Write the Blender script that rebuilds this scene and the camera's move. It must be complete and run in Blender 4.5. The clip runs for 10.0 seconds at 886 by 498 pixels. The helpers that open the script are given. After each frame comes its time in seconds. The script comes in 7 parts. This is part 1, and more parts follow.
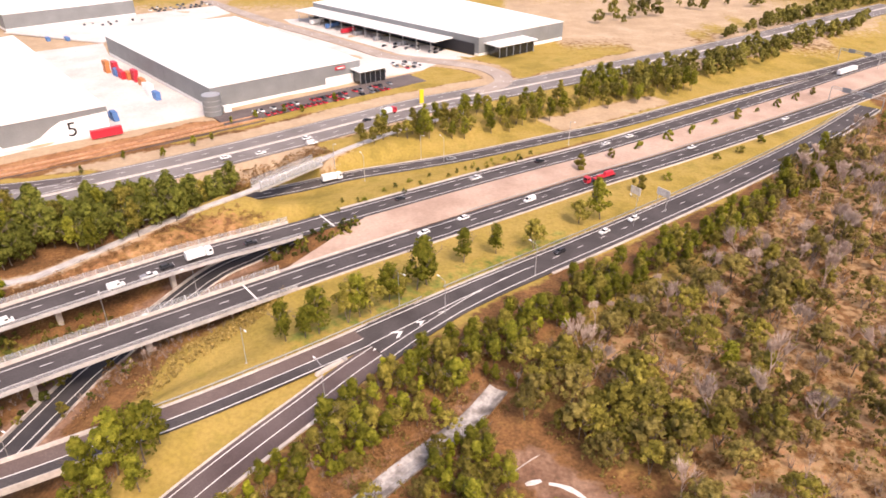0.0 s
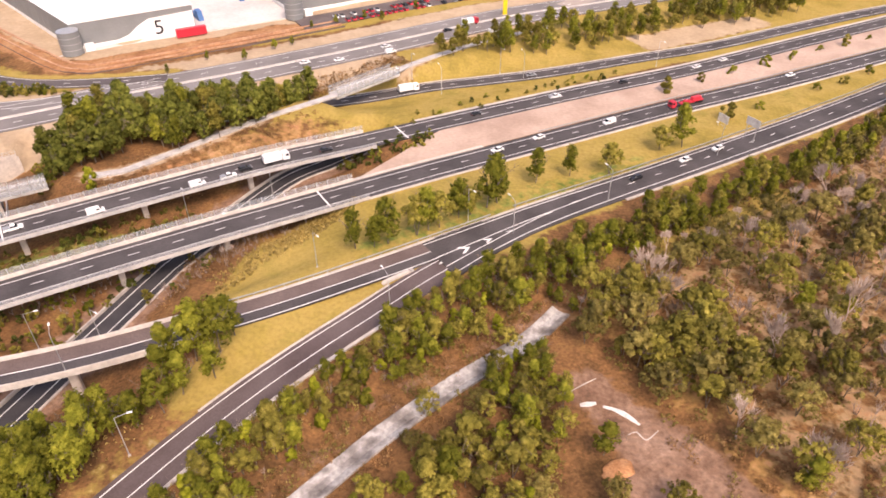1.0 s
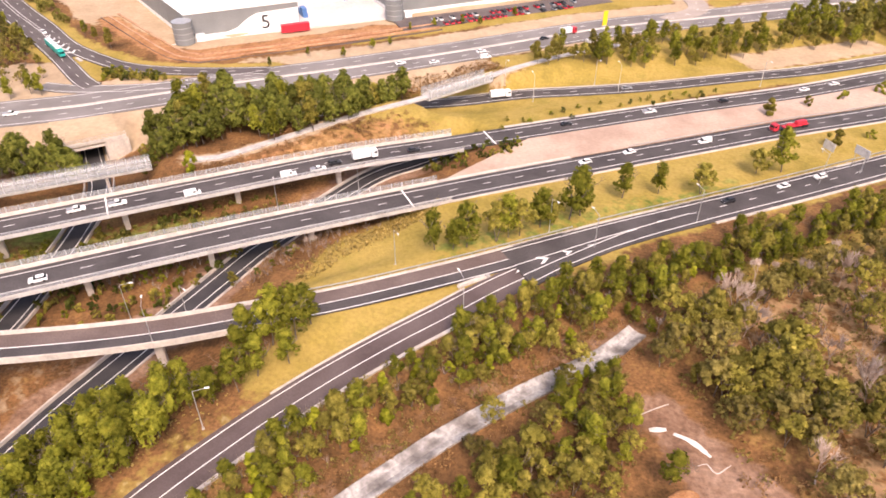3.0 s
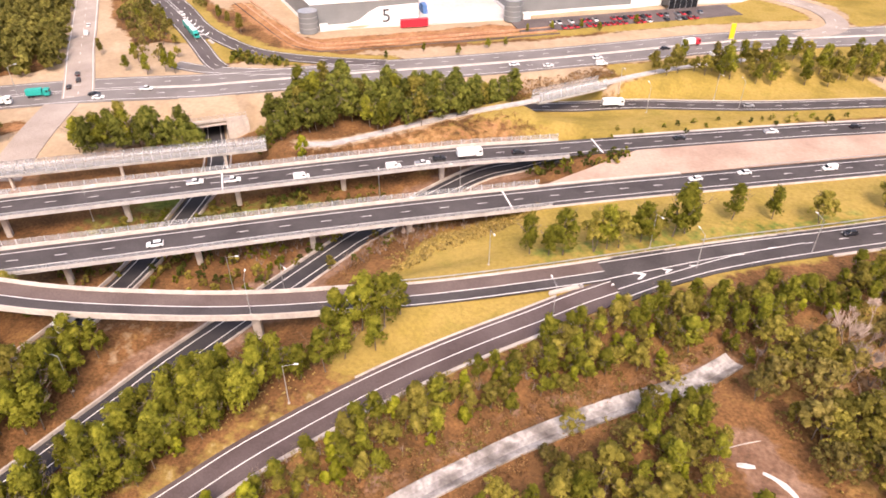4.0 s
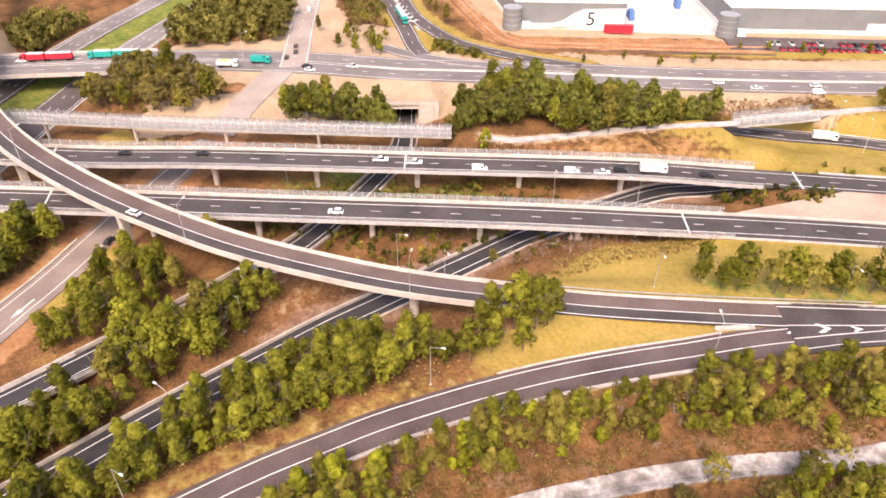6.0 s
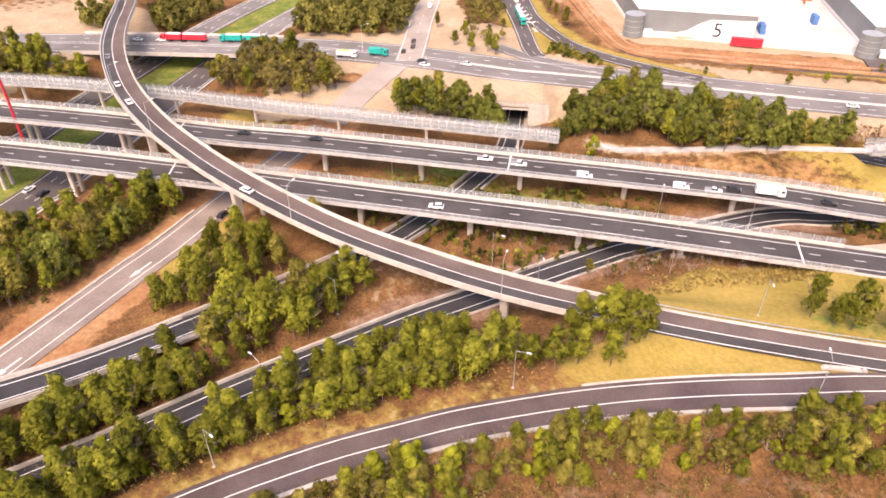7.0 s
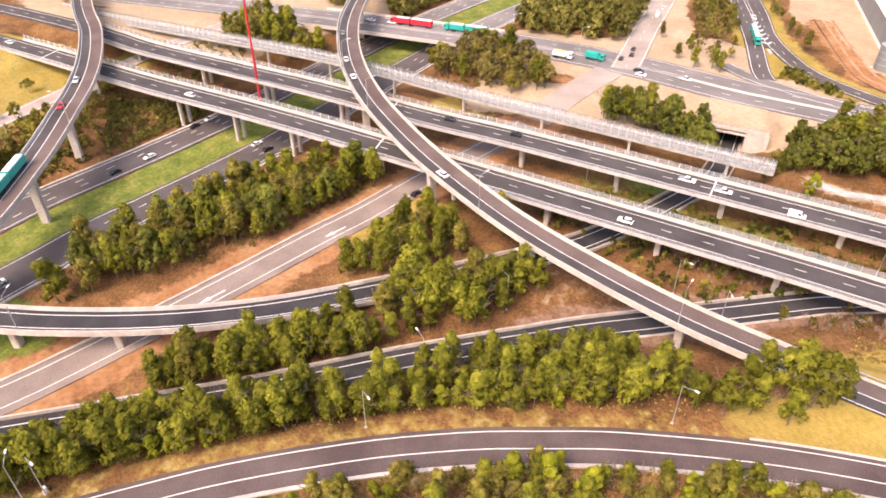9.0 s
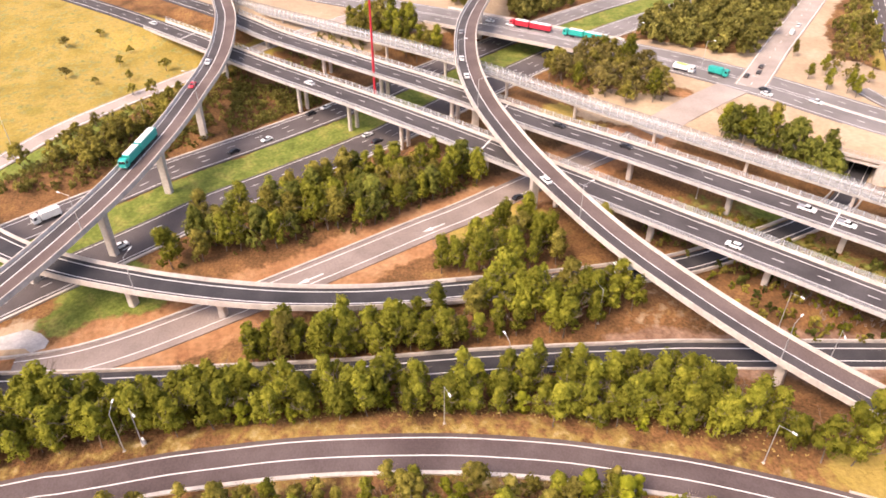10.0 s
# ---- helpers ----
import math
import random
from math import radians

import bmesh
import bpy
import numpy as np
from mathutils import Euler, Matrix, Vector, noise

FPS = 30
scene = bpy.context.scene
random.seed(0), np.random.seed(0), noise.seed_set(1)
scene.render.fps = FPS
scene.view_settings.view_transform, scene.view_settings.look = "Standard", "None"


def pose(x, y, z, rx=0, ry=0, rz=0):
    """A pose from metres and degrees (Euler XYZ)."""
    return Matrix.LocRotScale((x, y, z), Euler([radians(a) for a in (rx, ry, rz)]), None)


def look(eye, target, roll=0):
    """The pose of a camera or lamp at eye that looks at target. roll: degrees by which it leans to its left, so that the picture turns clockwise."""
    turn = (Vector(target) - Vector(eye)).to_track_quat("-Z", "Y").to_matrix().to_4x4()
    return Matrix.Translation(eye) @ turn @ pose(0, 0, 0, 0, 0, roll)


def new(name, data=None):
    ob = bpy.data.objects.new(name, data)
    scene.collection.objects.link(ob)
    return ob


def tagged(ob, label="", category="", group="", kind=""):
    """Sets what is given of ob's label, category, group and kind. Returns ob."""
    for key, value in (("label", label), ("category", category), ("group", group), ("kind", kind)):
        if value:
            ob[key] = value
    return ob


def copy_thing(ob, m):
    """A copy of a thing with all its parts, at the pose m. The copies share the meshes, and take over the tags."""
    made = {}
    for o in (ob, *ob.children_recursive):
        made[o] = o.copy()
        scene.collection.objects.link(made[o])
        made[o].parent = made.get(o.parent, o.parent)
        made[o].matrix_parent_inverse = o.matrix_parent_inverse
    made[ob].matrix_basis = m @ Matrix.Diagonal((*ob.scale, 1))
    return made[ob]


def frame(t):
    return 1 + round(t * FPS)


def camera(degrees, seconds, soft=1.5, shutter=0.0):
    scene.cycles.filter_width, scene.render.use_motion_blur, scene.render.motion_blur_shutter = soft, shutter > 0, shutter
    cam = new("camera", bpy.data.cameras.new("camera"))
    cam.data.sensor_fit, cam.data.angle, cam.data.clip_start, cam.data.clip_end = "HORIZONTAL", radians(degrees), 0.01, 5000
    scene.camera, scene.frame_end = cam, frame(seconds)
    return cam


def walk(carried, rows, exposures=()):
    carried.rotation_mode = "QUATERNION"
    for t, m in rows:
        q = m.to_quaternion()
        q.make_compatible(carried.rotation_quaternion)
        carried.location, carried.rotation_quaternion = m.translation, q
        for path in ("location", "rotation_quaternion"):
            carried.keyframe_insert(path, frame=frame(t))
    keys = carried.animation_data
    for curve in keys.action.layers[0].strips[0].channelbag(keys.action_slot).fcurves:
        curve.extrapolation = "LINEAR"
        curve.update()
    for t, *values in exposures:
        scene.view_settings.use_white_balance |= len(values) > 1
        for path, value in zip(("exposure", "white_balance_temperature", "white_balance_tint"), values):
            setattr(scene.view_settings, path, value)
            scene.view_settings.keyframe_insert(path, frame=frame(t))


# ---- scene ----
# ---------------------------------------------------------------- camera
cam = camera(65.07, 10.0, soft=1.7)
EYE = 123.0
# seconds, yaw, pitch, lean of a drone that hovers and turns
TURNS = [
    (0.0, -0.12, -29.55, 0.19), (0.5, 5.38, -33.05, 0.16), (1.0, 6.78, -36.39, 0.07), (1.5, 6.89, -37.40, 0.10),
    (2.0, 7.36, -35.96, 0.08), (2.5, 9.98, -35.91, 0.05), (2.7, 11.84, -35.93, 0.01), (3.8, 22.78, -35.97, -0.10),
    (4.0, 24.55, -35.95, -0.10), (4.5, 28.52, -35.97, -0.10), (5.0, 32.61, -35.98, -0.12), (5.5, 36.79, -36.02, -0.11),
    (7.0, 50.87, -36.06, -0.06), (7.5, 55.91, -36.10, -0.03), (8.0, 59.74, -36.09, -0.04), (8.5, 64.06, -36.08, 0.03),
    (9.0, 68.96, -36.09, 0.09), (9.5, 73.81, -36.02, 0.09), (10.0, 78.74, -35.95, 0.06),
]
walk(cam, [(t, pose(0, 0, EYE, 90 + pitch, lean, yaw)) for t, yaw, pitch, lean in TURNS], [(0.0, 0.94, 7350, 22), (0.5, 0.92, 7350, 22), (1.0, 0.88, 7350, 22), (1.5, 0.86, 7350, 22), (2.0, 1.05, 7350, 22), (2.5, 1.07, 7350, 22), (5.0, 1.11, 7350, 22), (7.5, 1.18, 7350, 22), (10.0, 1.24, 7350, 22)])

# ---------------------------------------------------------------- light
SUN_AZ, SUN_EL = radians(150), radians(52)
world = bpy.data.worlds.new("World")
scene.world = world
world.use_nodes = True
wn = world.node_tree
sky = wn.nodes.new("ShaderNodeTexSky")
sky.sky_type = "NISHITA"
sky.sun_disc = False
sky.sun_elevation, sky.sun_rotation = SUN_EL, SUN_AZ
sky.dust_density, sky.air_density = 4.0, 1.0
wn.links.new(sky.outputs[0], wn.nodes["Background"].inputs[0])
wn.nodes["Background"].inputs[1].default_value = 0.15
sun_data = bpy.data.lights.new("sun", "SUN")
sun_data.energy, sun_data.angle, sun_data.color = 1.35, radians(22), (1.0, 0.93, 0.84)
sun = new("sun", sun_data)
sun.matrix_world = look((math.sin(SUN_AZ) * 400, math.cos(SUN_AZ) * 400, 400 * math.tan(SUN_EL)), (0, 0, 0))

# ---------------------------------------------------------------- materials
def material(name, stops, scale=1.0, detail=6.0, rough=0.85, bump=0.0, bump_scale=None, metal=0.0, spec=0.3,
             fine=None, coord="Object", vary=0.0):
    """A surface whose colour runs over the stops by noise of that scale (per metre), with finer grain on top."""
    m = bpy.data.materials.new(name)
    m.use_nodes = True
    nt = m.node_tree
    b = nt.nodes["Principled BSDF"]
    b.inputs["Roughness"].default_value = rough
    b.inputs["Metallic"].default_value = metal
    b.inputs["Specular IOR Level"].default_value = spec
    geo = nt.nodes.new("ShaderNodeNewGeometry")
    tc = nt.nodes.new("ShaderNodeTexCoord")
    where = geo.outputs["Position"] if coord == "World" else tc.outputs["Object"]
    n = nt.nodes.new("ShaderNodeTexNoise")
    n.inputs["Scale"].default_value, n.inputs["Detail"].default_value = scale, detail
    nt.links.new(where, n.inputs["Vector"])
    ramp = nt.nodes.new("ShaderNodeValToRGB")
    e = ramp.color_ramp.elements
    while len(e) < len(stops):
        e.new(0.5)
    for k, c in enumerate(stops):
        e[k].position = 0.3 + 0.4 * k / max(1, len(stops) - 1)
        e[k].color = (*c, 1)
    nt.links.new(n.outputs["Fac"], ramp.inputs[0])
    out = ramp.outputs[0]
    if fine:
        n2 = nt.nodes.new("ShaderNodeTexNoise")
        n2.inputs["Scale"].default_value, n2.inputs["Detail"].default_value = fine[0], 3.0
        nt.links.new(where, n2.inputs["Vector"])
        mr = nt.nodes.new("ShaderNodeMapRange")
        mr.inputs[1].default_value, mr.inputs[2].default_value = 0.3, 0.7
        mr.inputs[3].default_value, mr.inputs[4].default_value = 1 - fine[1], 1 + fine[1]
        nt.links.new(n2.outputs["Fac"], mr.inputs[0])
        out = times(nt, out, mr.outputs[0])
    if vary:
        oi = nt.nodes.new("ShaderNodeObjectInfo")
        mr = nt.nodes.new("ShaderNodeMapRange")
        mr.inputs[3].default_value, mr.inputs[4].default_value = 1 - vary, 1 + vary
        nt.links.new(oi.outputs["Random"], mr.inputs[0])
        out = times(nt, out, mr.outputs[0])
    nt.links.new(out, b.inputs["Base Color"])
    if bump:
        bn = nt.nodes.new("ShaderNodeTexNoise")
        bn.inputs["Scale"].default_value, bn.inputs["Detail"].default_value = bump_scale or scale * 4, 4
        nt.links.new(where, bn.inputs["Vector"])
        bp = nt.nodes.new("ShaderNodeBump")
        bp.inputs["Strength"].default_value, bp.inputs["Distance"].default_value = bump, 0.1
        nt.links.new(bn.outputs["Fac"], bp.inputs["Height"])
        nt.links.new(bp.outputs[0], b.inputs["Normal"])
    return m


def times(nt, colour, factor):
    """Colour multiplied by a number."""
    v = nt.nodes.new("ShaderNodeVectorMath")
    v.operation = "SCALE"
    nt.links.new(colour, v.inputs[0])
    nt.links.new(factor, v.inputs["Scale"])
    return v.outputs[0]


def plain(name, colour, rough=0.5, metal=0.0, spec=0.4):
    return material(name, [tuple(c * 0.93 for c in colour), tuple(min(1, c * 1.05) for c in colour)], 0.8, 3, rough, metal=metal, spec=spec)


ASPHALT = material("asphalt_dark", [(0.028, 0.027, 0.030), (0.045, 0.042, 0.045), (0.062, 0.056, 0.058)], 0.12, 8, 0.9, 0.15, 6, fine=(3.0, 0.18), coord="World")
ASPHALT_MID = material("asphalt_grey", [(0.052, 0.045, 0.045), (0.072, 0.063, 0.063), (0.092, 0.081, 0.08)], 0.1, 8, 0.9, 0.15, 6, fine=(2.5, 0.16), coord="World")
ASPHALT_BROWN = material("asphalt_worn", [(0.095, 0.076, 0.073), (0.125, 0.101, 0.097), (0.155, 0.127, 0.12)], 0.1, 8, 0.9, 0.15, 6, fine=(2.5, 0.15), coord="World")
ASPHALT_EXIT = material("asphalt_dull_brown", [(0.082, 0.058, 0.056), (0.107, 0.079, 0.076), (0.132, 0.10, 0.095)], 0.1, 8, 0.9, 0.15, 6, fine=(2.5, 0.15), coord="World")
ASPHALT_LOW = material("asphalt_motorway", [(0.075, 0.062, 0.06), (0.10, 0.084, 0.082), (0.125, 0.106, 0.103)], 0.07, 8, 0.9, 0.15, 6, fine=(2.5, 0.16), coord="World")
ASPHALT_SLIP = material("asphalt_pinkish", [(0.20, 0.157, 0.137), (0.255, 0.203, 0.178), (0.305, 0.248, 0.22)], 0.08, 8, 0.9, 0.12, 6, fine=(2.0, 0.14), coord="World")
ASPHALT_RED = material("asphalt_brown", [(0.10, 0.07, 0.062), (0.13, 0.094, 0.084), (0.16, 0.118, 0.105)], 0.09, 8, 0.9, 0.15, 6, fine=(2.5, 0.15), coord="World")
ASPHALT_MAIN = material("asphalt_light_grey", [(0.15, 0.135, 0.128), (0.20, 0.18, 0.172), (0.25, 0.228, 0.218)], 0.05, 8, 0.9, 0.1, 6, fine=(2.0, 0.12), coord="World")
ASPHALT_PALE = material("asphalt_pale", [(0.29, 0.24, 0.205), (0.36, 0.30, 0.26), (0.42, 0.36, 0.315)], 0.08, 8, 0.9, 0.1, 6, fine=(2.0, 0.12), coord="World")
CONCRETE = material("concrete", [(0.42, 0.37, 0.33), (0.52, 0.46, 0.41), (0.60, 0.54, 0.48)], 0.25, 8, 0.85, 0.1, 5, fine=(1.2, 0.12), coord="World")
CONCRETE_GREY = material("concrete_grey", [(0.30, 0.285, 0.27), (0.40, 0.38, 0.355), (0.47, 0.44, 0.41)], 0.3, 8, 0.85, 0.1, 5, fine=(1.5, 0.15), coord="World")
CONCRETE_PALE = material("concrete_pale_grey", [(0.36, 0.335, 0.32), (0.46, 0.43, 0.41), (0.52, 0.49, 0.47)], 0.3, 8, 0.85, 0.1, 5, fine=(1.5, 0.12), coord="World")
CONCRETE_WHITE = material("concrete_white", [(0.50, 0.46, 0.43), (0.64, 0.60, 0.57), (0.72, 0.69, 0.66)], 0.8, 8, 0.85, 0.1, 5, fine=(3.0, 0.15), coord="World")
PAVING = material("pink_paving", [(0.37, 0.255, 0.195), (0.45, 0.322, 0.25), (0.51, 0.372, 0.295)], 0.06, 8, 0.9, 0.1, 5, fine=(0.9, 0.1), coord="World")
PAINT = material("line_paint", [(0.62, 0.60, 0.57), (0.78, 0.76, 0.73), (0.82, 0.80, 0.78)], 1.5, 6, 0.7, coord="World")
STEEL = material("galvanised_steel", [(0.45, 0.45, 0.45), (0.6, 0.6, 0.59)], 2.0, 4, 0.45, metal=0.6)
ROOF = material("white_roof_sheet", [(0.78, 0.78, 0.78), (0.86, 0.86, 0.86)], 0.03, 4, 0.45, coord="World")
CLADDING = material("grey_cladding", [(0.19, 0.20, 0.205), (0.23, 0.24, 0.245)], 0.1, 4, 0.5, fine=(1.5, 0.06))
WHITE = plain("white_paint", (0.82, 0.82, 0.81), 0.35)
DARK = plain("dark_shade_material", (0.02, 0.02, 0.022), 0.8)


def mesh_panel():
    """Woven wire: lets most of the light through between pale wires."""
    m = bpy.data.materials.new("wire_mesh")
    m.use_nodes = True
    nt = m.node_tree
    b = nt.nodes["Principled BSDF"]
    b.inputs["Base Color"].default_value = (0.46, 0.47, 0.48, 1)
    tr = nt.nodes.new("ShaderNodeBsdfTransparent")
    mix = nt.nodes.new("ShaderNodeMixShader")
    mix.inputs[0].default_value = 0.3
    nt.links.new(tr.outputs[0], mix.inputs[1])
    nt.links.new(b.outputs[0], mix.inputs[2])
    nt.links.new(mix.outputs[0], nt.nodes["Material Output"].inputs[0])
    return m


MESH = mesh_panel()


def ground_material():
    """Leaf litter, dry grass, bare soil and green grass, mixed by the zones stored on the sheet and broken up by noise."""
    m = bpy.data.materials.new("ground_cover")
    m.use_nodes = True
    nt = m.node_tree
    b = nt.nodes["Principled BSDF"]
    b.inputs["Roughness"].default_value = 0.95
    b.inputs["Specular IOR Level"].default_value = 0.1
    geo = nt.nodes.new("ShaderNodeNewGeometry")

    def cover(scale, stops, fine, grain=0.28):
        n = nt.nodes.new("ShaderNodeTexNoise")
        n.inputs["Scale"].default_value, n.inputs["Detail"].default_value, n.inputs["Roughness"].default_value = scale, 10, 0.62
        nt.links.new(geo.outputs["Position"], n.inputs["Vector"])
        r = nt.nodes.new("ShaderNodeValToRGB")
        e = r.color_ramp.elements
        while len(e) < len(stops):
            e.new(0.5)
        for k, c in enumerate(stops):
            e[k].position = 0.32 + 0.36 * k / (len(stops) - 1)
            e[k].color = (*c, 1)
        nt.links.new(n.outputs["Fac"], r.inputs[0])
        n2 = nt.nodes.new("ShaderNodeTexNoise")
        n2.inputs["Scale"].default_value, n2.inputs["Detail"].default_value = fine, 6
        nt.links.new(geo.outputs["Position"], n2.inputs["Vector"])
        mr = nt.nodes.new("ShaderNodeMapRange")
        mr.inputs[1].default_value, mr.inputs[2].default_value, mr.inputs[3].default_value, mr.inputs[4].default_value = 0.3, 0.7, 1 - grain, 1 + grain
        nt.links.new(n2.outputs["Fac"], mr.inputs[0])
        return times(nt, r.outputs[0], mr.outputs[0])

    litter = cover(0.09, [(0.088, 0.047, 0.020), (0.155, 0.079, 0.034), (0.225, 0.113, 0.047), (0.255, 0.145, 0.054)], 1.3, 0.36)
    straw = cover(0.05, [(0.23, 0.172, 0.042), (0.31, 0.225, 0.055), (0.37, 0.26, 0.075), (0.27, 0.21, 0.05)], 0.9, 0.14)
    bare = cover(0.06, [(0.38, 0.275, 0.18), (0.435, 0.32, 0.21), (0.49, 0.37, 0.255)], 0.6, 0.1)
    rust = cover(0.09, [(0.28, 0.13, 0.06), (0.36, 0.18, 0.085), (0.43, 0.25, 0.13)], 0.7, 0.2)
    green = cover(0.13, [(0.10, 0.13, 0.025), (0.16, 0.19, 0.04), (0.27, 0.25, 0.07)], 0.9)
    track = cover(0.16, [(0.16, 0.088, 0.056), (0.24, 0.142, 0.094), (0.33, 0.21, 0.15)], 0.9)
    zones = [nt.nodes.new("ShaderNodeAttribute") for _ in range(2)]
    zones[0].attribute_name, zones[1].attribute_name = "zones", "zones_more"
    split = [nt.nodes.new("ShaderNodeSeparateColor") for _ in range(2)]
    for z, s in zip(zones, split):
        nt.links.new(z.outputs["Color"], s.inputs[0])
    edge = nt.nodes.new("ShaderNodeTexNoise")
    edge.inputs["Scale"].default_value, edge.inputs["Detail"].default_value = 0.35, 8
    nt.links.new(geo.outputs["Position"], edge.inputs["Vector"])
    out = litter
    for weight, colour in ((split[0].outputs[0], straw), (split[0].outputs[1], bare), (split[0].outputs[2], rust), (split[1].outputs[0], green), (split[1].outputs[1], track)):
        s = nt.nodes.new("ShaderNodeMath")
        s.operation = "ADD"
        nt.links.new(weight, s.inputs[0])
        nt.links.new(edge.outputs["Fac"], s.inputs[1])
        mr = nt.nodes.new("ShaderNodeMapRange")
        mr.inputs[1].default_value, mr.inputs[2].default_value = 0.88, 1.12
        nt.links.new(s.outputs[0], mr.inputs[0])
        mix = nt.nodes.new("ShaderNodeMix")
        mix.data_type = "RGBA"
        nt.links.new(mr.outputs[0], mix.inputs[0])
        nt.links.new(out, mix.inputs[6])
        nt.links.new(colour, mix.inputs[7])
        out = mix.outputs[2]
    nt.links.new(out, b.inputs["Base Color"])
    bn = nt.nodes.new("ShaderNodeTexNoise")
    bn.inputs["Scale"].default_value, bn.inputs["Detail"].default_value = 1.6, 6
    nt.links.new(geo.outputs["Position"], bn.inputs["Vector"])
    bp = nt.nodes.new("ShaderNodeBump")
    bp.inputs["Strength"].default_value, bp.inputs["Distance"].default_value = 0.7, 0.5
    nt.links.new(bn.outputs["Fac"], bp.inputs["Height"])
    nt.links.new(bp.outputs[0], b.inputs["Normal"])
    return m


GROUND = ground_material()

# ---------------------------------------------------------------- helpers for shapes
def from_lists(name, verts, faces, mat, parent=None, label="", smooth=False):
    me = bpy.data.meshes.new(name)
    me.from_pydata([tuple(v) for v in verts], [], faces)
    me.update()
    if smooth:
        me.polygons.foreach_set("use_smooth", [True] * len(me.polygons))
    me.materials.append(mat)
    ob = new(name, me)
    if parent:
        ob.parent = parent
    if label:
        ob["label"] = label
    return ob


def part(name, bm, mat, parent, label=""):
    me = bpy.data.meshes.new(name)
    bm.to_mesh(me)
    bm.free()
    me.materials.append(mat)
    ob = new(name, me)
    ob.parent = parent
    if label:
        ob["label"] = label
    return ob


def add_box(bm, centre, size, rz=0.0, taper=1.0, bevel=0.0):
    """A box, its top narrowed by taper, its edges broken by bevel."""
    g = bmesh.ops.create_cube(bm, size=1.0)
    m = Matrix.Translation(centre) @ Matrix.Rotation(rz, 4, "Z")
    for v in g["verts"]:
        k = taper if v.co.z > 0 else 1.0
        v.co = m @ Vector((v.co.x * size[0] * k, v.co.y * size[1] * k, v.co.z * size[2]))
    if bevel:
        edges = list({e for v in g["verts"] for e in v.link_edges})
        bmesh.ops.bevel(bm, geom=edges, offset=bevel, segments=1, affect="EDGES")


def add_tube(bm, a, b, r1, r2, n=8):
    """A tapered rod from a to b."""
    a, b = Vector(a), Vector(b)
    q = (b - a).to_track_quat("Z", "Y").to_matrix().to_4x4()
    bmesh.ops.create_cone(bm, cap_ends=True, segments=n, radius1=r1, radius2=r2, depth=(b - a).length,
                          matrix=Matrix.Translation((a + b) / 2) @ q)


def add_bent(bm, pts, r, n=5):
    """One round bar bent through the points, standing across y and z."""
    rings = []
    for k, p in enumerate(pts):
        a, b = Vector(pts[max(k - 1, 0)]), Vector(pts[min(k + 1, len(pts) - 1)])
        q = (b - a).to_track_quat("Z", "X").to_matrix()
        rings.append([bm.verts.new(Vector(p) + q @ Vector((math.cos(6.2832 * j / n) * r, math.sin(6.2832 * j / n) * r, 0))) for j in range(n)])
    for u, v in zip(rings, rings[1:]):
        for j in range(n):
            bm.faces.new([u[j], u[(j + 1) % n], v[(j + 1) % n], v[j]])
    bm.faces.new(rings[0][::-1])
    bm.faces.new(rings[-1])


def curve(points, step=4.0):
    """A smooth line through the points (x, y, z, bridge), sampled about every step metres."""
    p = np.array([(*q, 0)[:4] for q in points], float)
    p = np.vstack([2 * p[0] - p[1], p, 2 * p[-1] - p[-2]])
    out = []
    for i in range(1, len(p) - 2):
        n = max(1, int(np.linalg.norm(p[i + 1, :3] - p[i, :3]) / step))
        for k in range(n):
            u = k / n
            out.append(0.5 * (2 * p[i] + (p[i + 1] - p[i - 1]) * u + (2 * p[i - 1] - 5 * p[i] + 4 * p[i + 1] - p[i + 2]) * u * u
                              + (3 * p[i] - p[i - 1] - 3 * p[i + 1] + p[i + 2]) * u ** 3))
    out.append(p[-2])
    return np.array(out)


def sides(path):
    """Unit vectors to the left of a path, level."""
    d = np.gradient(path[:, :2], axis=0)
    d /= np.linalg.norm(d, axis=1)[:, None]
    return np.stack([-d[:, 1], d[:, 0]], 1)


def sweep(name, path, section, mat, parent=None, label="", offset=None):
    """The closed section [(to the left, up), ...] drawn along the path."""
    s = sides(path)
    n, k = len(path), len(section)
    off = np.zeros(n) if offset is None else offset
    verts = []
    for i in range(n):
        for a, h in section:
            verts.append((path[i, 0] + s[i, 0] * (a + off[i]), path[i, 1] + s[i, 1] * (a + off[i]), path[i, 2] + h))
    faces = [(i * k + j, i * k + (j + 1) % k, (i + 1) * k + (j + 1) % k, (i + 1) * k + j) for i in range(n - 1) for j in range(k)]
    faces += [tuple(range(k - 1, -1, -1)), tuple((n - 1) * k + j for j in range(k))]
    return from_lists(name, verts, faces, mat, parent, label)


def along(path, start, pitch, end=None):
    """Places every pitch metres along a path: position, heading."""
    seg = np.linalg.norm(np.diff(path[:, :2], axis=0), axis=1)
    s = np.concatenate([[0], np.cumsum(seg)])
    out = []
    d = start
    while d < (end if end is not None else s[-1]):
        if 0 <= d <= s[-1]:
            q = [np.interp(d, s, path[:, k]) for k in range(4)]
            r = [np.interp(min(d + 1, s[-1]), s, path[:, k]) - np.interp(max(d - 1, 0), s, path[:, k]) for k in range(3)]
            out.append((q, math.atan2(r[1], r[0]), r[2] / max(1e-6, math.hypot(r[0], r[1]))))
        d += pitch
    return out


def slab(a, b, top=0.0, low=-0.3):
    return [(a, low), (a, top), (b, top), (b, low)]


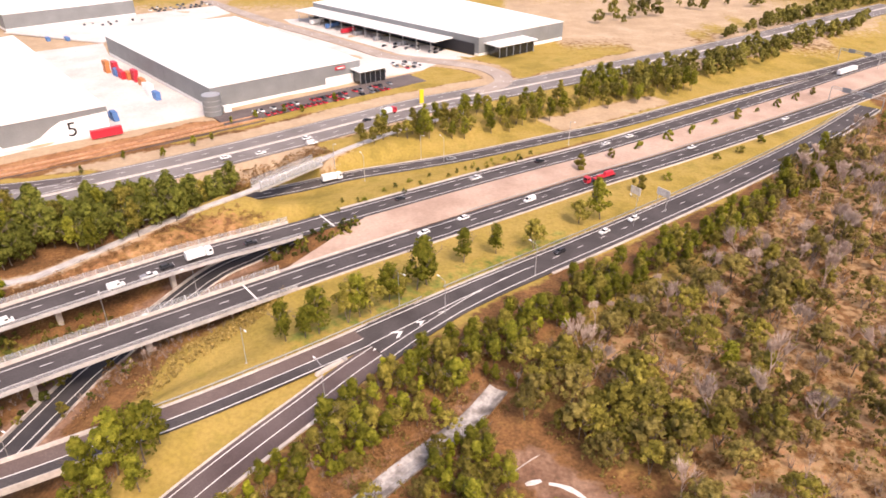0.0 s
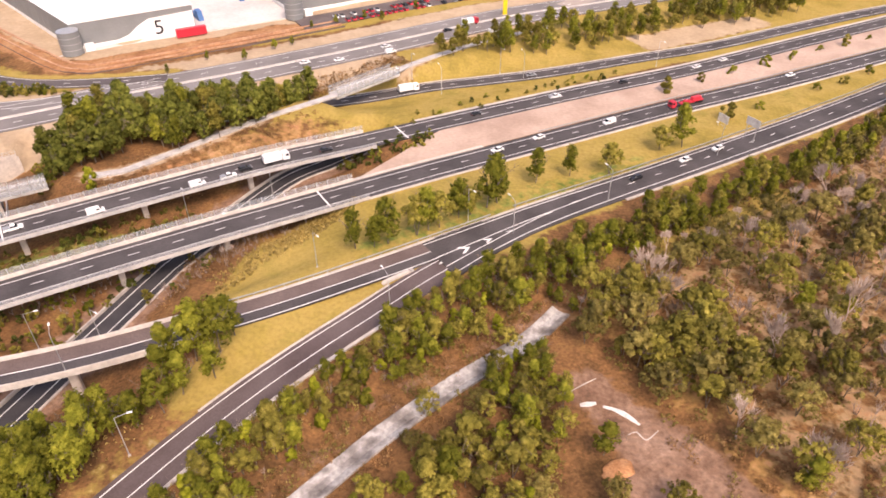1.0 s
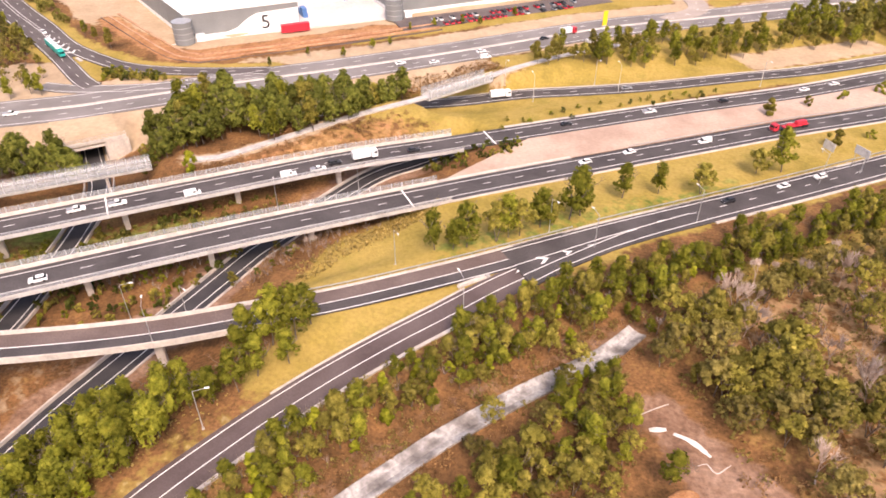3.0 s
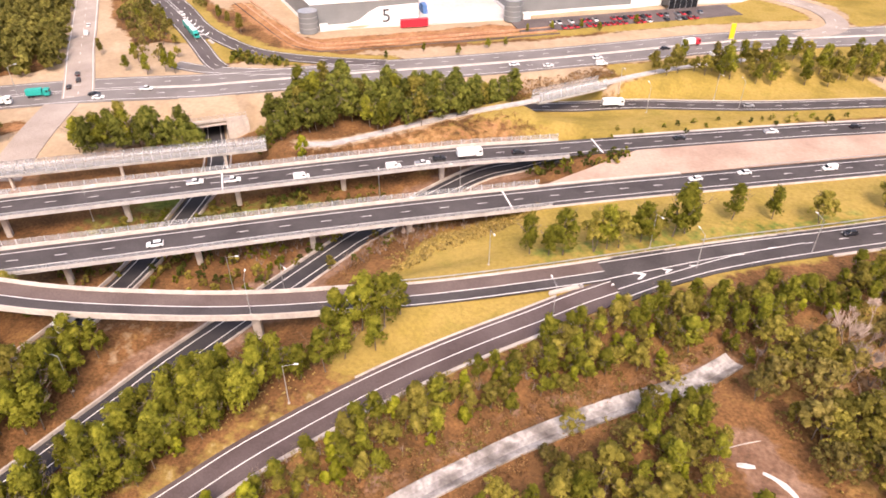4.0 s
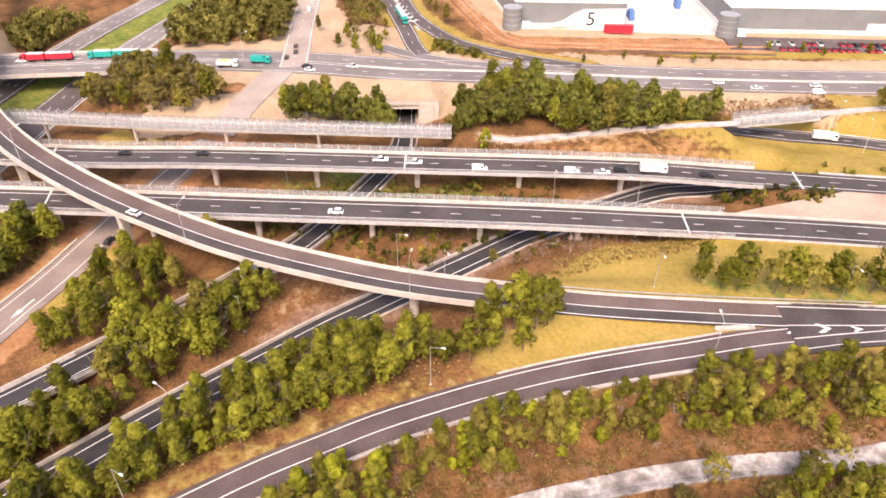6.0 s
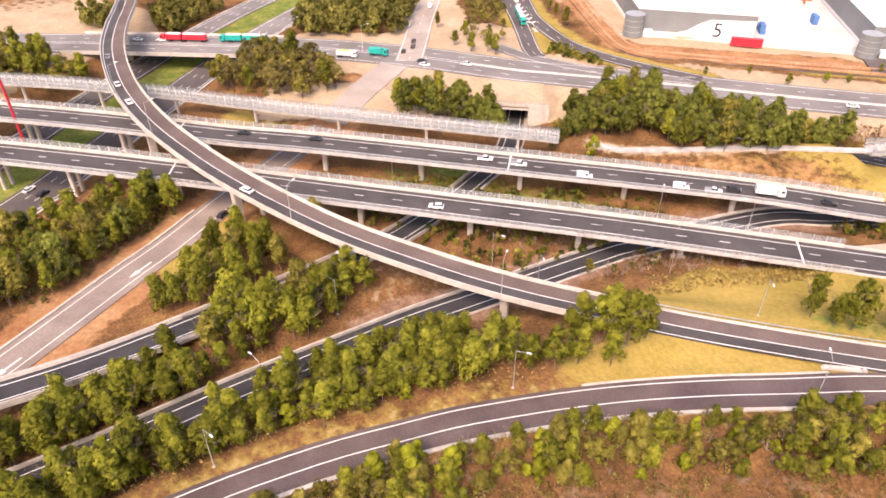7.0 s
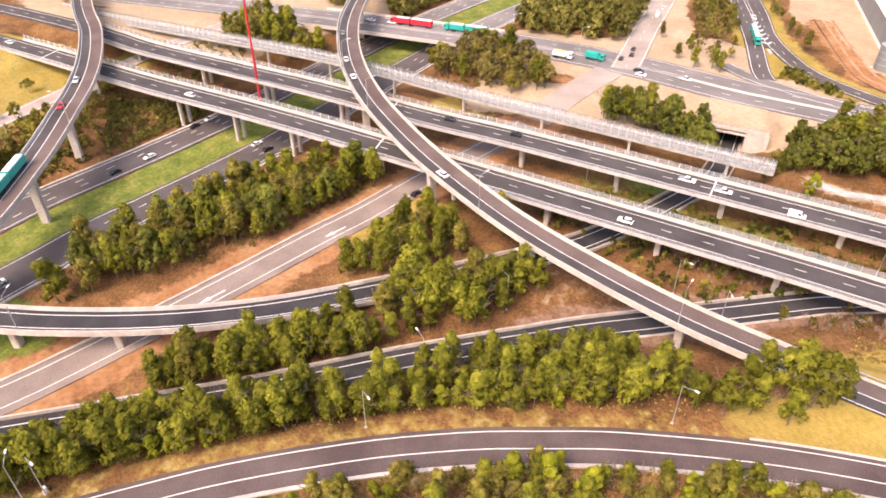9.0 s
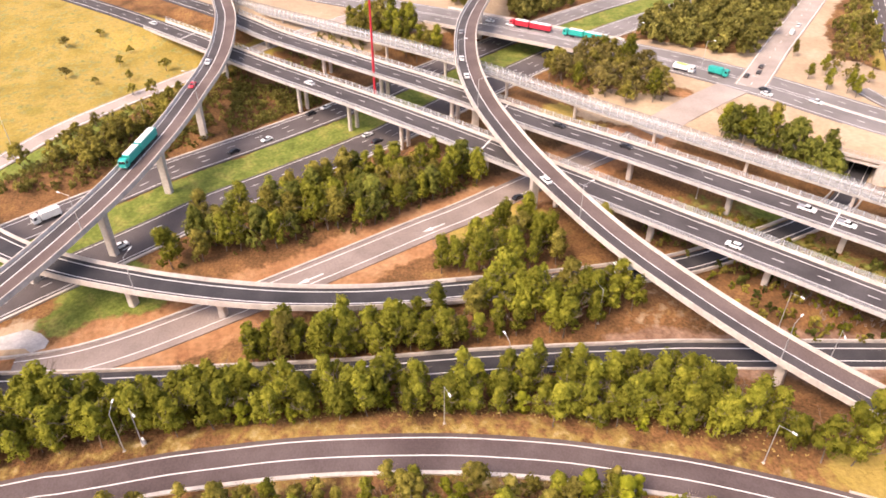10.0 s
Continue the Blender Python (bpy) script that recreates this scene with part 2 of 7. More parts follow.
# ---------------------------------------------------------------- the roads' lines: x, y, z, 1 where a bridge carries them
def grade(x, y):
    """Height of the motorway, which falls gently towards the east."""
    return float(np.interp(0.8 * x + 0.6 * y, [-177, -43, 57, 144, 251, 400], [13, 10, 8, 5.5, 3, 1]))


def motorway(points, first, last):
    return [(x, y, grade(x, y), 1 if first <= x <= last else 0) for x, y in points]


FRONT = curve(motorway([(-480, -180), (-411, -118), (-380, -90), (-338, -55), (-292, -18.8), (-253.5, 14.3), (-224.6, 39.1), (-205.8, 55.1),
                        (-148.1, 103.2), (-100, 143.2), (-61.7, 173.4), (-32.9, 196.2), (-4.7, 217.5), (25.2, 239.7), (65.9, 269.4),
                        (107.8, 297.7), (183.1, 350.8), (251.3, 400.1), (420, 525)], -345, -58))
REAR = curve(motorway([(-480, -135), (-389, -56), (-354, -30), (-330.2, -14), (-291.1, 19), (-256, 48.7), (-219.4, 79.5), (-193, 104),
                       (-138.1, 151), (-88.4, 192.8), (-60, 213.5), (-38.3, 229.5), (-7.6, 252), (28.4, 277.3), (73.5, 307.6),
                       (121.3, 342.9), (207.4, 406), (291.2, 467.4), (450, 580)], -372, -42))
FLY = curve([(-470, 150, 17, 1), (-400, 113, 19, 1), (-358.9, 94.5, 20, 1), (-337.6, 84.2, 20, 1), (-314.2, 74.6, 20, 1), (-292, 68, 20, 1), (-265.6, 62.6, 20, 1), (-243.8, 60.4, 19.7, 1), (-225.4, 60.2, 19.1, 1),
             (-210.7, 61.4, 18.4, 1), (-195, 63.3, 17.7, 1), (-181.5, 65.7, 17, 1), (-167.5, 69.2, 16, 1), (-149.9, 75.1, 14, 1), (-136, 80.8, 12.6, 1), (-119.5, 88.2, 11.7, 1),
             (-105.7, 95.1, 10.9, 1), (-92.8, 102.6, 10.2, 1), (-79, 112, 9.3, 1), (-60, 125, 8.3, 0), (-36, 143, 7.8, 0), (-12.2, 162.5, 7.1, 0), (8, 179.5, 6.3, 0),
             (41.4, 205.5, 5.2, 0), (78, 234.6, 4.1, 0), (124.1, 272, 2.9, 0), (182.2, 322, 1.8, 0), (235, 373, 1.1, 0)])
EXIT = curve([(-2, 168, 6.6), (-13, 153, 7.0), (-23.5, 140, 7.3), (-33.2, 127.3, 7.0), (-40.6, 118.1, 6.7), (-48.2, 107.9, 6.5), (-55.4, 97.4, 6.3), (-62.2, 86.5, 6.0), (-68.3, 75.4, 5.8), (-74.0, 64.1, 5.6), (-78.9, 52.3, 5.3), (-83.0, 41.8, 5.2), (-86.5, 30.8, 5.0), (-89.5, 19.5, 4.9), (-91.8, 8.0, 4.8), (-93.8, -3.6, 4.7), (-95.3, -15.0, 4.5), (-96.0, -26.6, 4.4), (-96.5, -37.7, 4.3), (-96.3, -48.7, 4.2), (-96.3, -59.0, 4.1),
              (-96.5, -62, 4.1), (-94, -90, 4), (-86, -125, 4), (-72, -160, 4)])
LOWER = curve([(-137, -110, 0), (-132, -81, 0), (-129.2, -64, 0), (-126, -41.7, 0), (-120.6, -1.9, 0), (-117.8, 29.9, 0), (-114.7, 55, 0), (-113, 66.6, 0), (-110.8, 82.3, 0),
               (-106.9, 101, 0), (-103.4, 119, 0), (-97.3, 147.7, 0), (-94.8, 155, 0), (-79.5, 197, 0), (-67, 213, 0), (-56, 226, 0.5)])
UNDER = curve([(-214, 219, 0.5), (-199, 204, 0), (-182.4, 185.9, 0), (-165, 166, 0), (-155.2, 141.5, 0), (-146, 107.5, 0.3), (-143.3, 88, 1), (-142, 66, 2),
               (-141.5, 46.4, 3.2), (-141.1, 28, 4.4, 1), (-141.2, 12, 5.4, 1), (-142.3, -1.3, 6.2, 1), (-144.6, -15.6, 7, 1), (-148.3, -30.1, 7.8, 1), (-153.2, -44.5, 8.5, 1), (-157.6, -54.3, 8.7, 1), (-166, -71, 9, 1),
               (-181, -92, 9, 1), (-223, -134, 9, 1)])
SLIP = curve([(-248, 179, 8), (-238, 160, 8), (-229, 142, 7), (-217, 118, 4), (-207, 93, 1.8), (-198, 71.1, 0.8), (-184.5, 45, 0.4), (-177, 28, 0.3), (-164.2, 1, 0.2), (-150.5, -29.5, 0),
              (-139.3, -57.5, 0), (-136.5, -80, 0), (-140, -118, 0)])
LEFT_FLY = curve([(-520, -60, 16, 1), (-440, -46, 18, 1), (-378.0, -40.5, 18.9, 1), (-349.4, -36.8, 19.0, 1), (-321.9, -35.9, 19.0, 1), (-298.1, -36.7, 19.0, 1), (-275.6, -39.3, 19.0, 1), (-256.4, -43.2, 18.9, 1), (-236.8, -47.1, 18.8, 1), (-217.3, -52.0, 18.6, 1), (-186.5, -62.2, 17.9, 1), (-149, -81, 16, 1), (-120, -101.5, 14.5, 1), (-85, -130, 13, 1)])
MOTOR_LOW = curve([(-124, -170, 0), (-166, -118, 0), (-206.1, -63, 0), (-218.5, -46.8, 0), (-229.5, -28.6, 0), (-241.7, -8.3, 0), (-254.5, 11.4, 0), (-262.5, 22.9, 0), (-306, 79, 0), (-350, 140, 0), (-384, 200, 0),
                   (-440, 310, 0), (-520, 470, 0)])
NORTH_SLIP = curve([(-215, -135, 2), (-246, -113, 2.5), (-266, -98.8, 3.5), (-283, -81.2, 4.5), (-307, -52.2, 6), (-345, -8, 7.5), (-385, 45, 8)])
CROSS = curve([(-470, -60, 8), (-400, 25, 8), (-375, 53, 8), (-352, 80, 8, 1), (-308, 128, 8, 1), (-280, 157, 8), (-244.4, 184.5, 8), (-207, 207, 8), (-193, 217.5, 8), (-154, 247, 8),
               (-113, 276, 8), (-72, 307.5, 8), (-10.6, 357, 8), (37.1, 386, 8), (111.2, 432, 8), (220, 505, 7), (400, 640, 6)])
SIDE_STREET = curve([(-243, 178, 8), (-258.6, 193, 8), (-284, 217, 8), (-310, 243, 8), (-400, 332, 8), (-520, 450, 8)])
TWIN = curve([(-211, 227, 8), (-220, 231.8, 8), (-248, 252.5, 8), (-286, 278.5, 8), (-342, 316, 8), (-442, 396, 8)])
TWIN_OUT = curve([(-148, 262, 8), (-168, 255.5, 8), (-188, 251, 8), (-205, 249.5, 8), (-222, 252.5, 8), (-252, 265.3, 8), (-282, 286, 8), (-338, 324, 8), (-438, 404, 8)])
SLIP_LANE = curve([(-232, 222, 8), (-218, 222.5, 8), (-205.6, 225.8, 8), (-188, 232.5, 8), (-172, 241.5, 8), (-150, 257, 8)])
RAMP = curve([(-118, 236, 3), (-90, 252, 2.5), (-62.8, 264, 2.5), (-39.1, 277, 2.8), (-16, 286, 3), (13.1, 298.8, 3), (52, 320, 3), (91.9, 342.6, 2.6), (169.6, 396.3, 2), (285.8, 470, 1.5), (450, 590, 1)])
ESTATE = curve([(20, 378, 8), (36, 402, 8), (28, 428, 8), (6, 443, 8), (-18, 452, 8), (-36, 461, 8), (-57, 485, 8), (-93, 524, 8), (-126, 558, 8), (-169, 609, 8), (-215, 665, 8)])
PATHWAY = curve([(-138, 180, 9), (-128, 184, 8.8), (-112, 205, 8.6), (-98, 224, 8.6), (-85, 238, 8.8), (-75, 247.5, 9.2, 1), (-58, 268, 9.4, 1), (-46, 288, 9, 0), (-20, 318, 8.4), (12, 345, 8)])

DRAIN = curve([(-46, 60, 4.0), (-39.5, 71, 4.1), (-32.5, 81, 4.2), (-24, 92.5, 4.4), (-10, 108.5, 4.6), (6, 124.5, 4.8), (14, 136, 5)])
GRADED = [(DRAIN, 3.2), (FRONT, 6.5), (REAR, 6.5), (FLY, 6.0), (EXIT, 5.5), (LOWER, 5), (UNDER[UNDER[:, 1] < 206], 4.5), (SLIP, 6), (MOTOR_LOW, 26), (NORTH_SLIP, 5.5), (CROSS, 14),
          (SIDE_STREET, 7), (TWIN, 6), (TWIN_OUT, 6), (SLIP_LANE, 5), (RAMP, 5), (ESTATE, 6), (PATHWAY, 3)]
# heights of open ground away from the roads
SPOTS = [(20, 100, 4), (60, 150, 4.5), (40, 60, 3), (-20, 60, 4), (-40, 20, 4), (-60, -30, 4), (-60, -90, 4), (120, 200, 3), (150, 120, 3), (220, 280, 1.5), (20, 20, 3),
         (-60, 50, 4.5), (-10, 120, 5), (60, 195, 4.6), (-170, 70, 1.2), (-130, 60, 1.2), (-160, 110, 0.5), (-120, 110, 1.0), (-120, 150, .6), (-150, 165, 2.5), (-175, 150, 2.5), (-150, 125, .4), (-130, 140, .4), (-110, 155, .4), (-95, 168, .4), (-170, 110, .4), (-166, 128, .4),
         (-140, 152, .6), (-122, 163, .6), (-103, 182, 1), (-84, 192, 1), (-190, 100, 1), (-112, 140, .4), (-130, 160, 1), (-110, 172, 1), (-186, 118, 1.5), (-205, 92, 1),
         (-210, 60, 1.5), (-185, 0, 2), (-170, -30, 1.5), (-230, 90, 3), (-190, 165, 6), (-205, 150, 7), (-150, 210, 8), (-100, 235, 8), (-130, 200, 8), (-90, 215, 7.6), (-60, 235, 6.5),
         (-265, 90, 4), (-300, 40, 2), (-325, 0, 3), (-290, -20, 2), (-310, -60, 5), (-330, -90, 7), (-300, -120, 7), (-380, -60, 9), (-350, 240, 8), (-180, 300, 8), (-100, 380, 8), (-250, 400, 8),
         (40, 480, 8), (-50, 350, 8), (-320, 190, 7), (-270, 120, 6), (-40, 176, 7), (-62, 190, 2), (-75, 165, 2.5), (-85, 175, 1), (-65, 150, 5.5), (-80, 135, 3), (-30, 215, 5.9), (-50, 205, 3)]


def land_heights(px, py):
    """Ground height: the open spots and the graded roads spread out, with a level bench under every road."""
    src = [np.array(SPOTS, float)]
    for line, _ in GRADED:
        src.append(line[(line[:, 3] < 0.5)][::3, :3])
    src = np.vstack(src)
    out = np.zeros(len(px))
    for i in range(0, len(px), 4000):
        d2 = (px[i:i + 4000, None] - src[None, :, 0]) ** 2 + (py[i:i + 4000, None] - src[None, :, 1]) ** 2
        w = 1 / (d2 + 30) ** 2
        out[i:i + 4000] = (w * src[None, :, 2]).sum(1) / w.sum(1)
    lumps = np.array([noise.noise((x * 0.04, y * 0.04, 0)) for x, y in zip(px, py)])
    out += lumps * 0.5
    low = np.full(len(px), 1e9)
    for line, half in GRADED:
        q = line[line[:, 3] < 0.5]
        box = (px > q[:, 0].min() - 40) & (px < q[:, 0].max() + 40) & (py > q[:, 1].min() - 40) & (py < q[:, 1].max() + 40)
        k = np.where(box)[0]
        for i in range(0, len(k), 4000):
            kk = k[i:i + 4000]
            d = np.hypot(px[kk, None] - q[None, :, 0], py[kk, None] - q[None, :, 1])
            j = d.argmin(1)
            dist, h = d[np.arange(len(kk)), j], q[j, 2]
            bench = np.clip((half + 9 - dist) / 7.0, 0, 1)
            target = h - 0.3
            blend = out[kk] * (1 - bench) + target * bench
            out[kk] = np.where(dist < half + 2.2, np.minimum(target, low[kk]), np.where(dist < half + 9, blend, out[kk]))
            low[kk] = np.where(dist < half + 2.2, np.minimum(low[kk], target), low[kk])
    out = np.minimum(out, np.where(low < 1e8, low, out))
    # the ground closes over the underpass behind its portal
    u = (px + 178.5) * -0.67 + (py - 181.5) * 0.74
    v = (px + 178.5) * 0.74 + (py - 181.5) * 0.67
    return np.where((u > 2.7) & (u < 34) & (np.abs(v) > 7.2) & (np.abs(v) < 15), 7.75, np.where((u > -1) & (u < 33) & (np.abs(v) <= 7.2), -0.4, out))


# plan of the covers: kind, corners
STRAW, BARE, RUST, GREEN, TRACK = 0, 1, 2, 3, 4
COVERS = [
    (STRAW, [(-72, 160), (-30, 203), (30, 250), (110, 308), (250, 410), (240, 372), (120, 268), (40, 204), (-20, 155), (-60, 124), (-82, 116)]),
    (STRAW, [(-60, 115), (-28, 143), (-34, 130), (-62, 94), (-80, 98)]),
    (STRAW, [(-50, 225), (20, 282), (150, 375), (300, 480), (300, 495), (140, 385), (10, 295), (-60, 262), (-100, 240), (-80, 222)]),
    (STRAW, [(-60, 300), (40, 375), (140, 440), (140, 410), (60, 350), (-20, 312), (-45, 290)]),
    (STRAW, [(-420, -130), (-330, -20), (-290, -75), (-250, -105), (-215, -150), (-420, -250)]),
    (STRAW, [(-125, 302), (-40, 368), (0, 395), (-20, 400), (-80, 365), (-130, 325)]),
    (STRAW, [(44, 405), (100, 452), (130, 480), (118, 486), (70, 450), (40, 425)]),
    (BARE, [(90, 500), (130, 490), (210, 560), (330, 660), (330, 760), (200, 760), (60, 660), (20, 640)]),
    (STRAW, [(38, 168), (70, 196), (92, 210), (84, 190), (60, 168), (44, 158)]),
    (STRAW, [(-190, 60), (-175, 35), (-165, 40), (-176, 75)]),
    (STRAW, [(-255, 95), (-228, 128), (-222, 122), (-243, 85)]),
    (BARE, [(-255, 165), (-215, 190), (-165, 225), (-128, 248), (-118, 240), (-150, 210), (-192, 168), (-225, 135)]),
    (BARE, [(-255, 180), (-330, 255), (-310, 262), (-240, 214), (-195, 216)]),
    (BARE, [(-275, 300), (-205, 270), (-185, 266), (-115, 322), (-50, 385), (0, 440), (-100, 640), (-420, 640), (-420, 420)]),
    (BARE, [(-440, -80), (-360, 40), (-336, 44), (-318, 20), (-350, -14), (-400, -62)]),
    (BARE, [(-150, -66), (-140, -74), (-146, -90), (-160, -84)]),
    (BARE, [(-262, 118), (-236, 150), (-205, 172), (-192, 160), (-222, 122), (-240, 100)]),
    (BARE, [(-252, 196), (-214, 222), (-240, 250), (-282, 224)]),
    (BARE, [(60, 330), (130, 380), (120, 390), (50, 345)]),
    (TRACK, [(15.7, 111.9), (23.5, 113.7), (29.4, 108.4), (38.2, 101.5), (52.2, 86.5), (46.2, 83.3), (33.3, 81.8), (25.2, 87.2), (24.7, 95.4), (19.2, 103.9)]), (TRACK, [(13, 112), (19, 118), (32, 107), (46, 95), (66, 70), (58, 64), (40, 83), (26, 96)]),
    (BARE, [(-352, 108), (-410, 120), (-440, 90), (-470, 40), (-420, 30), (-380, 74)]), (BARE, [(-449, -31), (-422, 24), (-377, 22), (-338, 15), (-329, 5), (-370, -33)]),
    (RUST, [(-150, 0), (-140, -36), (-128, -80), (-140, -84), (-152, -50), (-162, -10)]),
    (RUST, [(-205, 75), (-168, 12), (-160, 2), (-164, -4), (-176, 12), (-210, 72)]),
    (RUST, [(-268, 302), (-200, 262), (-182, 262), (-112, 325), (-106, 338), (-125, 332), (-190, 276), (-205, 276), (-262, 312)]),
    (RUST, [(-150, -60), (-148, -45), (-153, -15), (-144, -20), (-139, -60), (-135, -76)]),
    (GREEN, [(-156, -70), (-163, -66), (-162, -40), (-155, -48), (-150, -62)]),
    (RUST, [(-143, -79), (-153, -69), (-156, -38), (-152, -35), (-138, -70), (-136, -82)]),
    (GREEN, [(-152, -80), (-159, -75), (-163, -60), (-151, -67), (-147, -73)]),
    (BARE, [(-150, -86), (-151, -78), (-147, -73), (-143, -77), (-147, -85)]),
    (GREEN, [(-166, 150), (-176, 140), (-160, 118), (-152, 130)]),
    (GREEN, [(-170, -50), (-160, -72), (-176, -86), (-190, -66)]),
    (GREEN, [(-295, -60), (-260, -95), (-235, -118), (-230, -106), (-262, -78)]),
]

# covers that only come through in patches
PATCHY = [(GREEN, [(-420, -130), (-330, -20), (-290, -75), (-250, -105), (-215, -150), (-420, -250)], 0.37), (BARE, [(32.6, 103.6), (38.0, 99.7), (44.0, 94.2), (50.9, 85.4), (47.4, 84.0), (40.1, 91.4), (34.1, 96.9), (31.0, 100.7)], 0.6), (TRACK, [(-58, 62), (-48, 78), (-36, 94), (-24, 108), (-12, 120), (4, 138), (20, 150), (24, 138), (8, 126), (-8, 111), (-22, 96), (-32, 84), (-44, 66)], 0.45), (BARE, [(-420, -130), (-330, -20), (-290, -75), (-250, -105), (-215, -150), (-420, -250)], 0.34), (STRAW, [(-70, 78), (-80, 50), (-92, 10), (-100, -30), (-106, -30), (-98, 15), (-88, 50), (-76, 80)]),
          (RUST, [(-130, 172), (-80, 210), (-62, 222), (-80, 236), (-115, 200)]), (STRAW, [(-120, 178), (-70, 216), (-60, 240), (-96, 226)]),
          (STRAW, [(10, 140), (60, 80), (150, 90), (250, 280), (220, 350), (100, 210)], 0.43), (RUST, [(10, 140), (60, 80), (150, 90), (250, 280), (220, 350), (100, 210)], 0.4), (BARE, [(26, 146), (60, 84), (150, 90), (250, 280), (220, 350), (100, 214)], 0.44), (BARE, [(-136, 76), (-140, 89), (-123, 101), (-108, 100), (-115, 82), (-116, 67)], 0.36), (GREEN, [(-50, 155), (40, 222), (60, 225), (0, 172), (-40, 146)]),
          (GREEN, [(-178, 100), (-120, 150), (-100, 172), (-130, 160), (-180, 128)])]
VERGES = [(GREEN, MOTOR_LOW, 8.6), (TRACK, LOWER[LOWER[:, 1] > 70], 9), (BARE, EXIT, 12.5), (STRAW, FLY, 9), (RUST, SLIP, 12), (BARE, CROSS, 25), (BARE, SIDE_STREET, 13), (STRAW, TWIN, 9), (STRAW, TWIN_OUT, 10), (BARE, SLIP_LANE, 8), (STRAW, RAMP, 12), (STRAW, NORTH_SLIP, 11),
          (BARE, PATHWAY, 3.5), (BARE, ESTATE, 12)]


def inside(px, py, corners):
    hit = np.zeros(len(px), bool)
    x1, y1 = corners[-1]
    for x2, y2 in corners:
        cond = ((y1 > py) != (y2 > py)) & (px < (x2 - x1) * (py - y1) / (y2 - y1 + 1e-9) + x1)
        hit ^= cond
        x1, y1 = x2, y2
    return hit


def lay_ground():
    xs = np.concatenate([-425 - 40 * 1.35 ** np.arange(15)[::-1], np.arange(-425, 300, 2.5), 300 + 40 * 1.35 ** np.arange(15)])
    ys = np.concatenate([-170 - 40 * 1.35 ** np.arange(15)[::-1], np.arange(-170, 480, 2.5), 480 + 40 * 1.35 ** np.arange(15)])
    gx, gy = np.meshgrid(xs, ys)
    px, py = gx.ravel(), gy.ravel()
    pz = land_heights(px, py)
    nx, ny = len(xs), len(ys)
    me = bpy.data.meshes.new("ground")
    me.vertices.add(len(px))
    me.vertices.foreach_set("co", np.stack([px, py, pz], 1).ravel())
    i = np.arange(nx * ny).reshape(ny, nx)
    quads = np.stack([i[:-1, :-1], i[:-1, 1:], i[1:, 1:], i[1:, :-1]], -1).reshape(-1, 4)
    me.loops.add(quads.size)
    me.loops.foreach_set("vertex_index", quads.ravel())
    me.polygons.add(len(quads))
    me.polygons.foreach_set("loop_start", np.arange(0, quads.size, 4))
    me.polygons.foreach_set("use_smooth", np.ones(len(quads), bool))
    me.update(calc_edges=True)
    wob = np.array([(noise.noise((x * 0.09, y * 0.09, 5)), noise.noise((x * 0.09, y * 0.09, 9))) for x, y in zip(px, py)]) * 2.5
    w = np.zeros((len(px), 5))
    w[(px > -70) & (py > 0.7 * px + 268), STRAW] = 1
    for kind, line, width in VERGES:
        q = line[line[:, 3] < 0.5]
        box = np.where((px > q[:, 0].min() - 60) & (px < q[:, 0].max() + 60) & (py > q[:, 1].min() - 60) & (py < q[:, 1].max() + 60))[0]
        for i in range(0, len(box), 4000):
            k = box[i:i + 4000]
            d = np.hypot(px[k, None] + wob[k, 0, None] - q[None, :, 0], py[k, None] + wob[k, 1, None] - q[None, :, 1]).min(1)
            hit = k[d < width]
            w[hit] = 0
            w[hit, kind] = 0.3 if line is EXIT else 1
            if line is EXIT:
                w[hit, STRAW] = 0.42
    for kind, corners in COVERS:
        hit = inside(px + wob[:, 0], py + wob[:, 1], corners)
        w[hit] = 0
        w[hit, kind] = 1
    for kind, corners, *share in PATCHY:
        hit = inside(px + wob[:, 0], py + wob[:, 1], corners)
        w[hit, kind] = share[0] if share else 0.5
    far = (np.abs(px + 60) > 420) | (np.abs(py - 160) > 400)
    patch = np.array([noise.noise((x * 0.004, y * 0.004, 3)) for x, y in zip(px, py)])
    w[far & (patch > -0.05), STRAW] = 1
    w = w.reshape(ny, nx, 5)
    for _ in range(2):
        for ax in (0, 1):
            w = (np.roll(w, 1, ax) + 2 * w + np.roll(w, -1, ax)) / 4
    w = w.reshape(-1, 5)
    a = me.color_attributes.new("zones", "FLOAT_COLOR", "POINT")
    a.data.foreach_set("color", np.concatenate([w[:, :3], np.ones((len(px), 1))], 1).ravel())
    a = me.color_attributes.new("zones_more", "FLOAT_COLOR", "POINT")
    a.data.foreach_set("color", np.stack([w[:, 3], w[:, 4], w[:, 4] * 0, np.ones(len(px))], 1).ravel())
    me.materials.append(GROUND)
    ob = new("ground", me)
    tagged(ob, "dry grass, leaf litter and bare reddish soil around the interchange", "ground", kind="structure")
    return pz.reshape(ny, nx), xs, ys


LAND, LAND_X, LAND_Y = lay_ground()


def land(x, y):
    """Height of the ground at a place."""
    i = min(max(np.searchsorted(LAND_X, x) - 1, 0), len(LAND_X) - 2)
    j = min(max(np.searchsorted(LAND_Y, y) - 1, 0), len(LAND_Y) - 2)
    u = (x - LAND_X[i]) / (LAND_X[i + 1] - LAND_X[i])
    v = (y - LAND_Y[j]) / (LAND_Y[j + 1] - LAND_Y[j])
    return float((LAND[j, i] * (1 - u) + LAND[j, i + 1] * u) * (1 - v) + (LAND[j + 1, i] * (1 - u) + LAND[j + 1, i + 1] * u) * v)


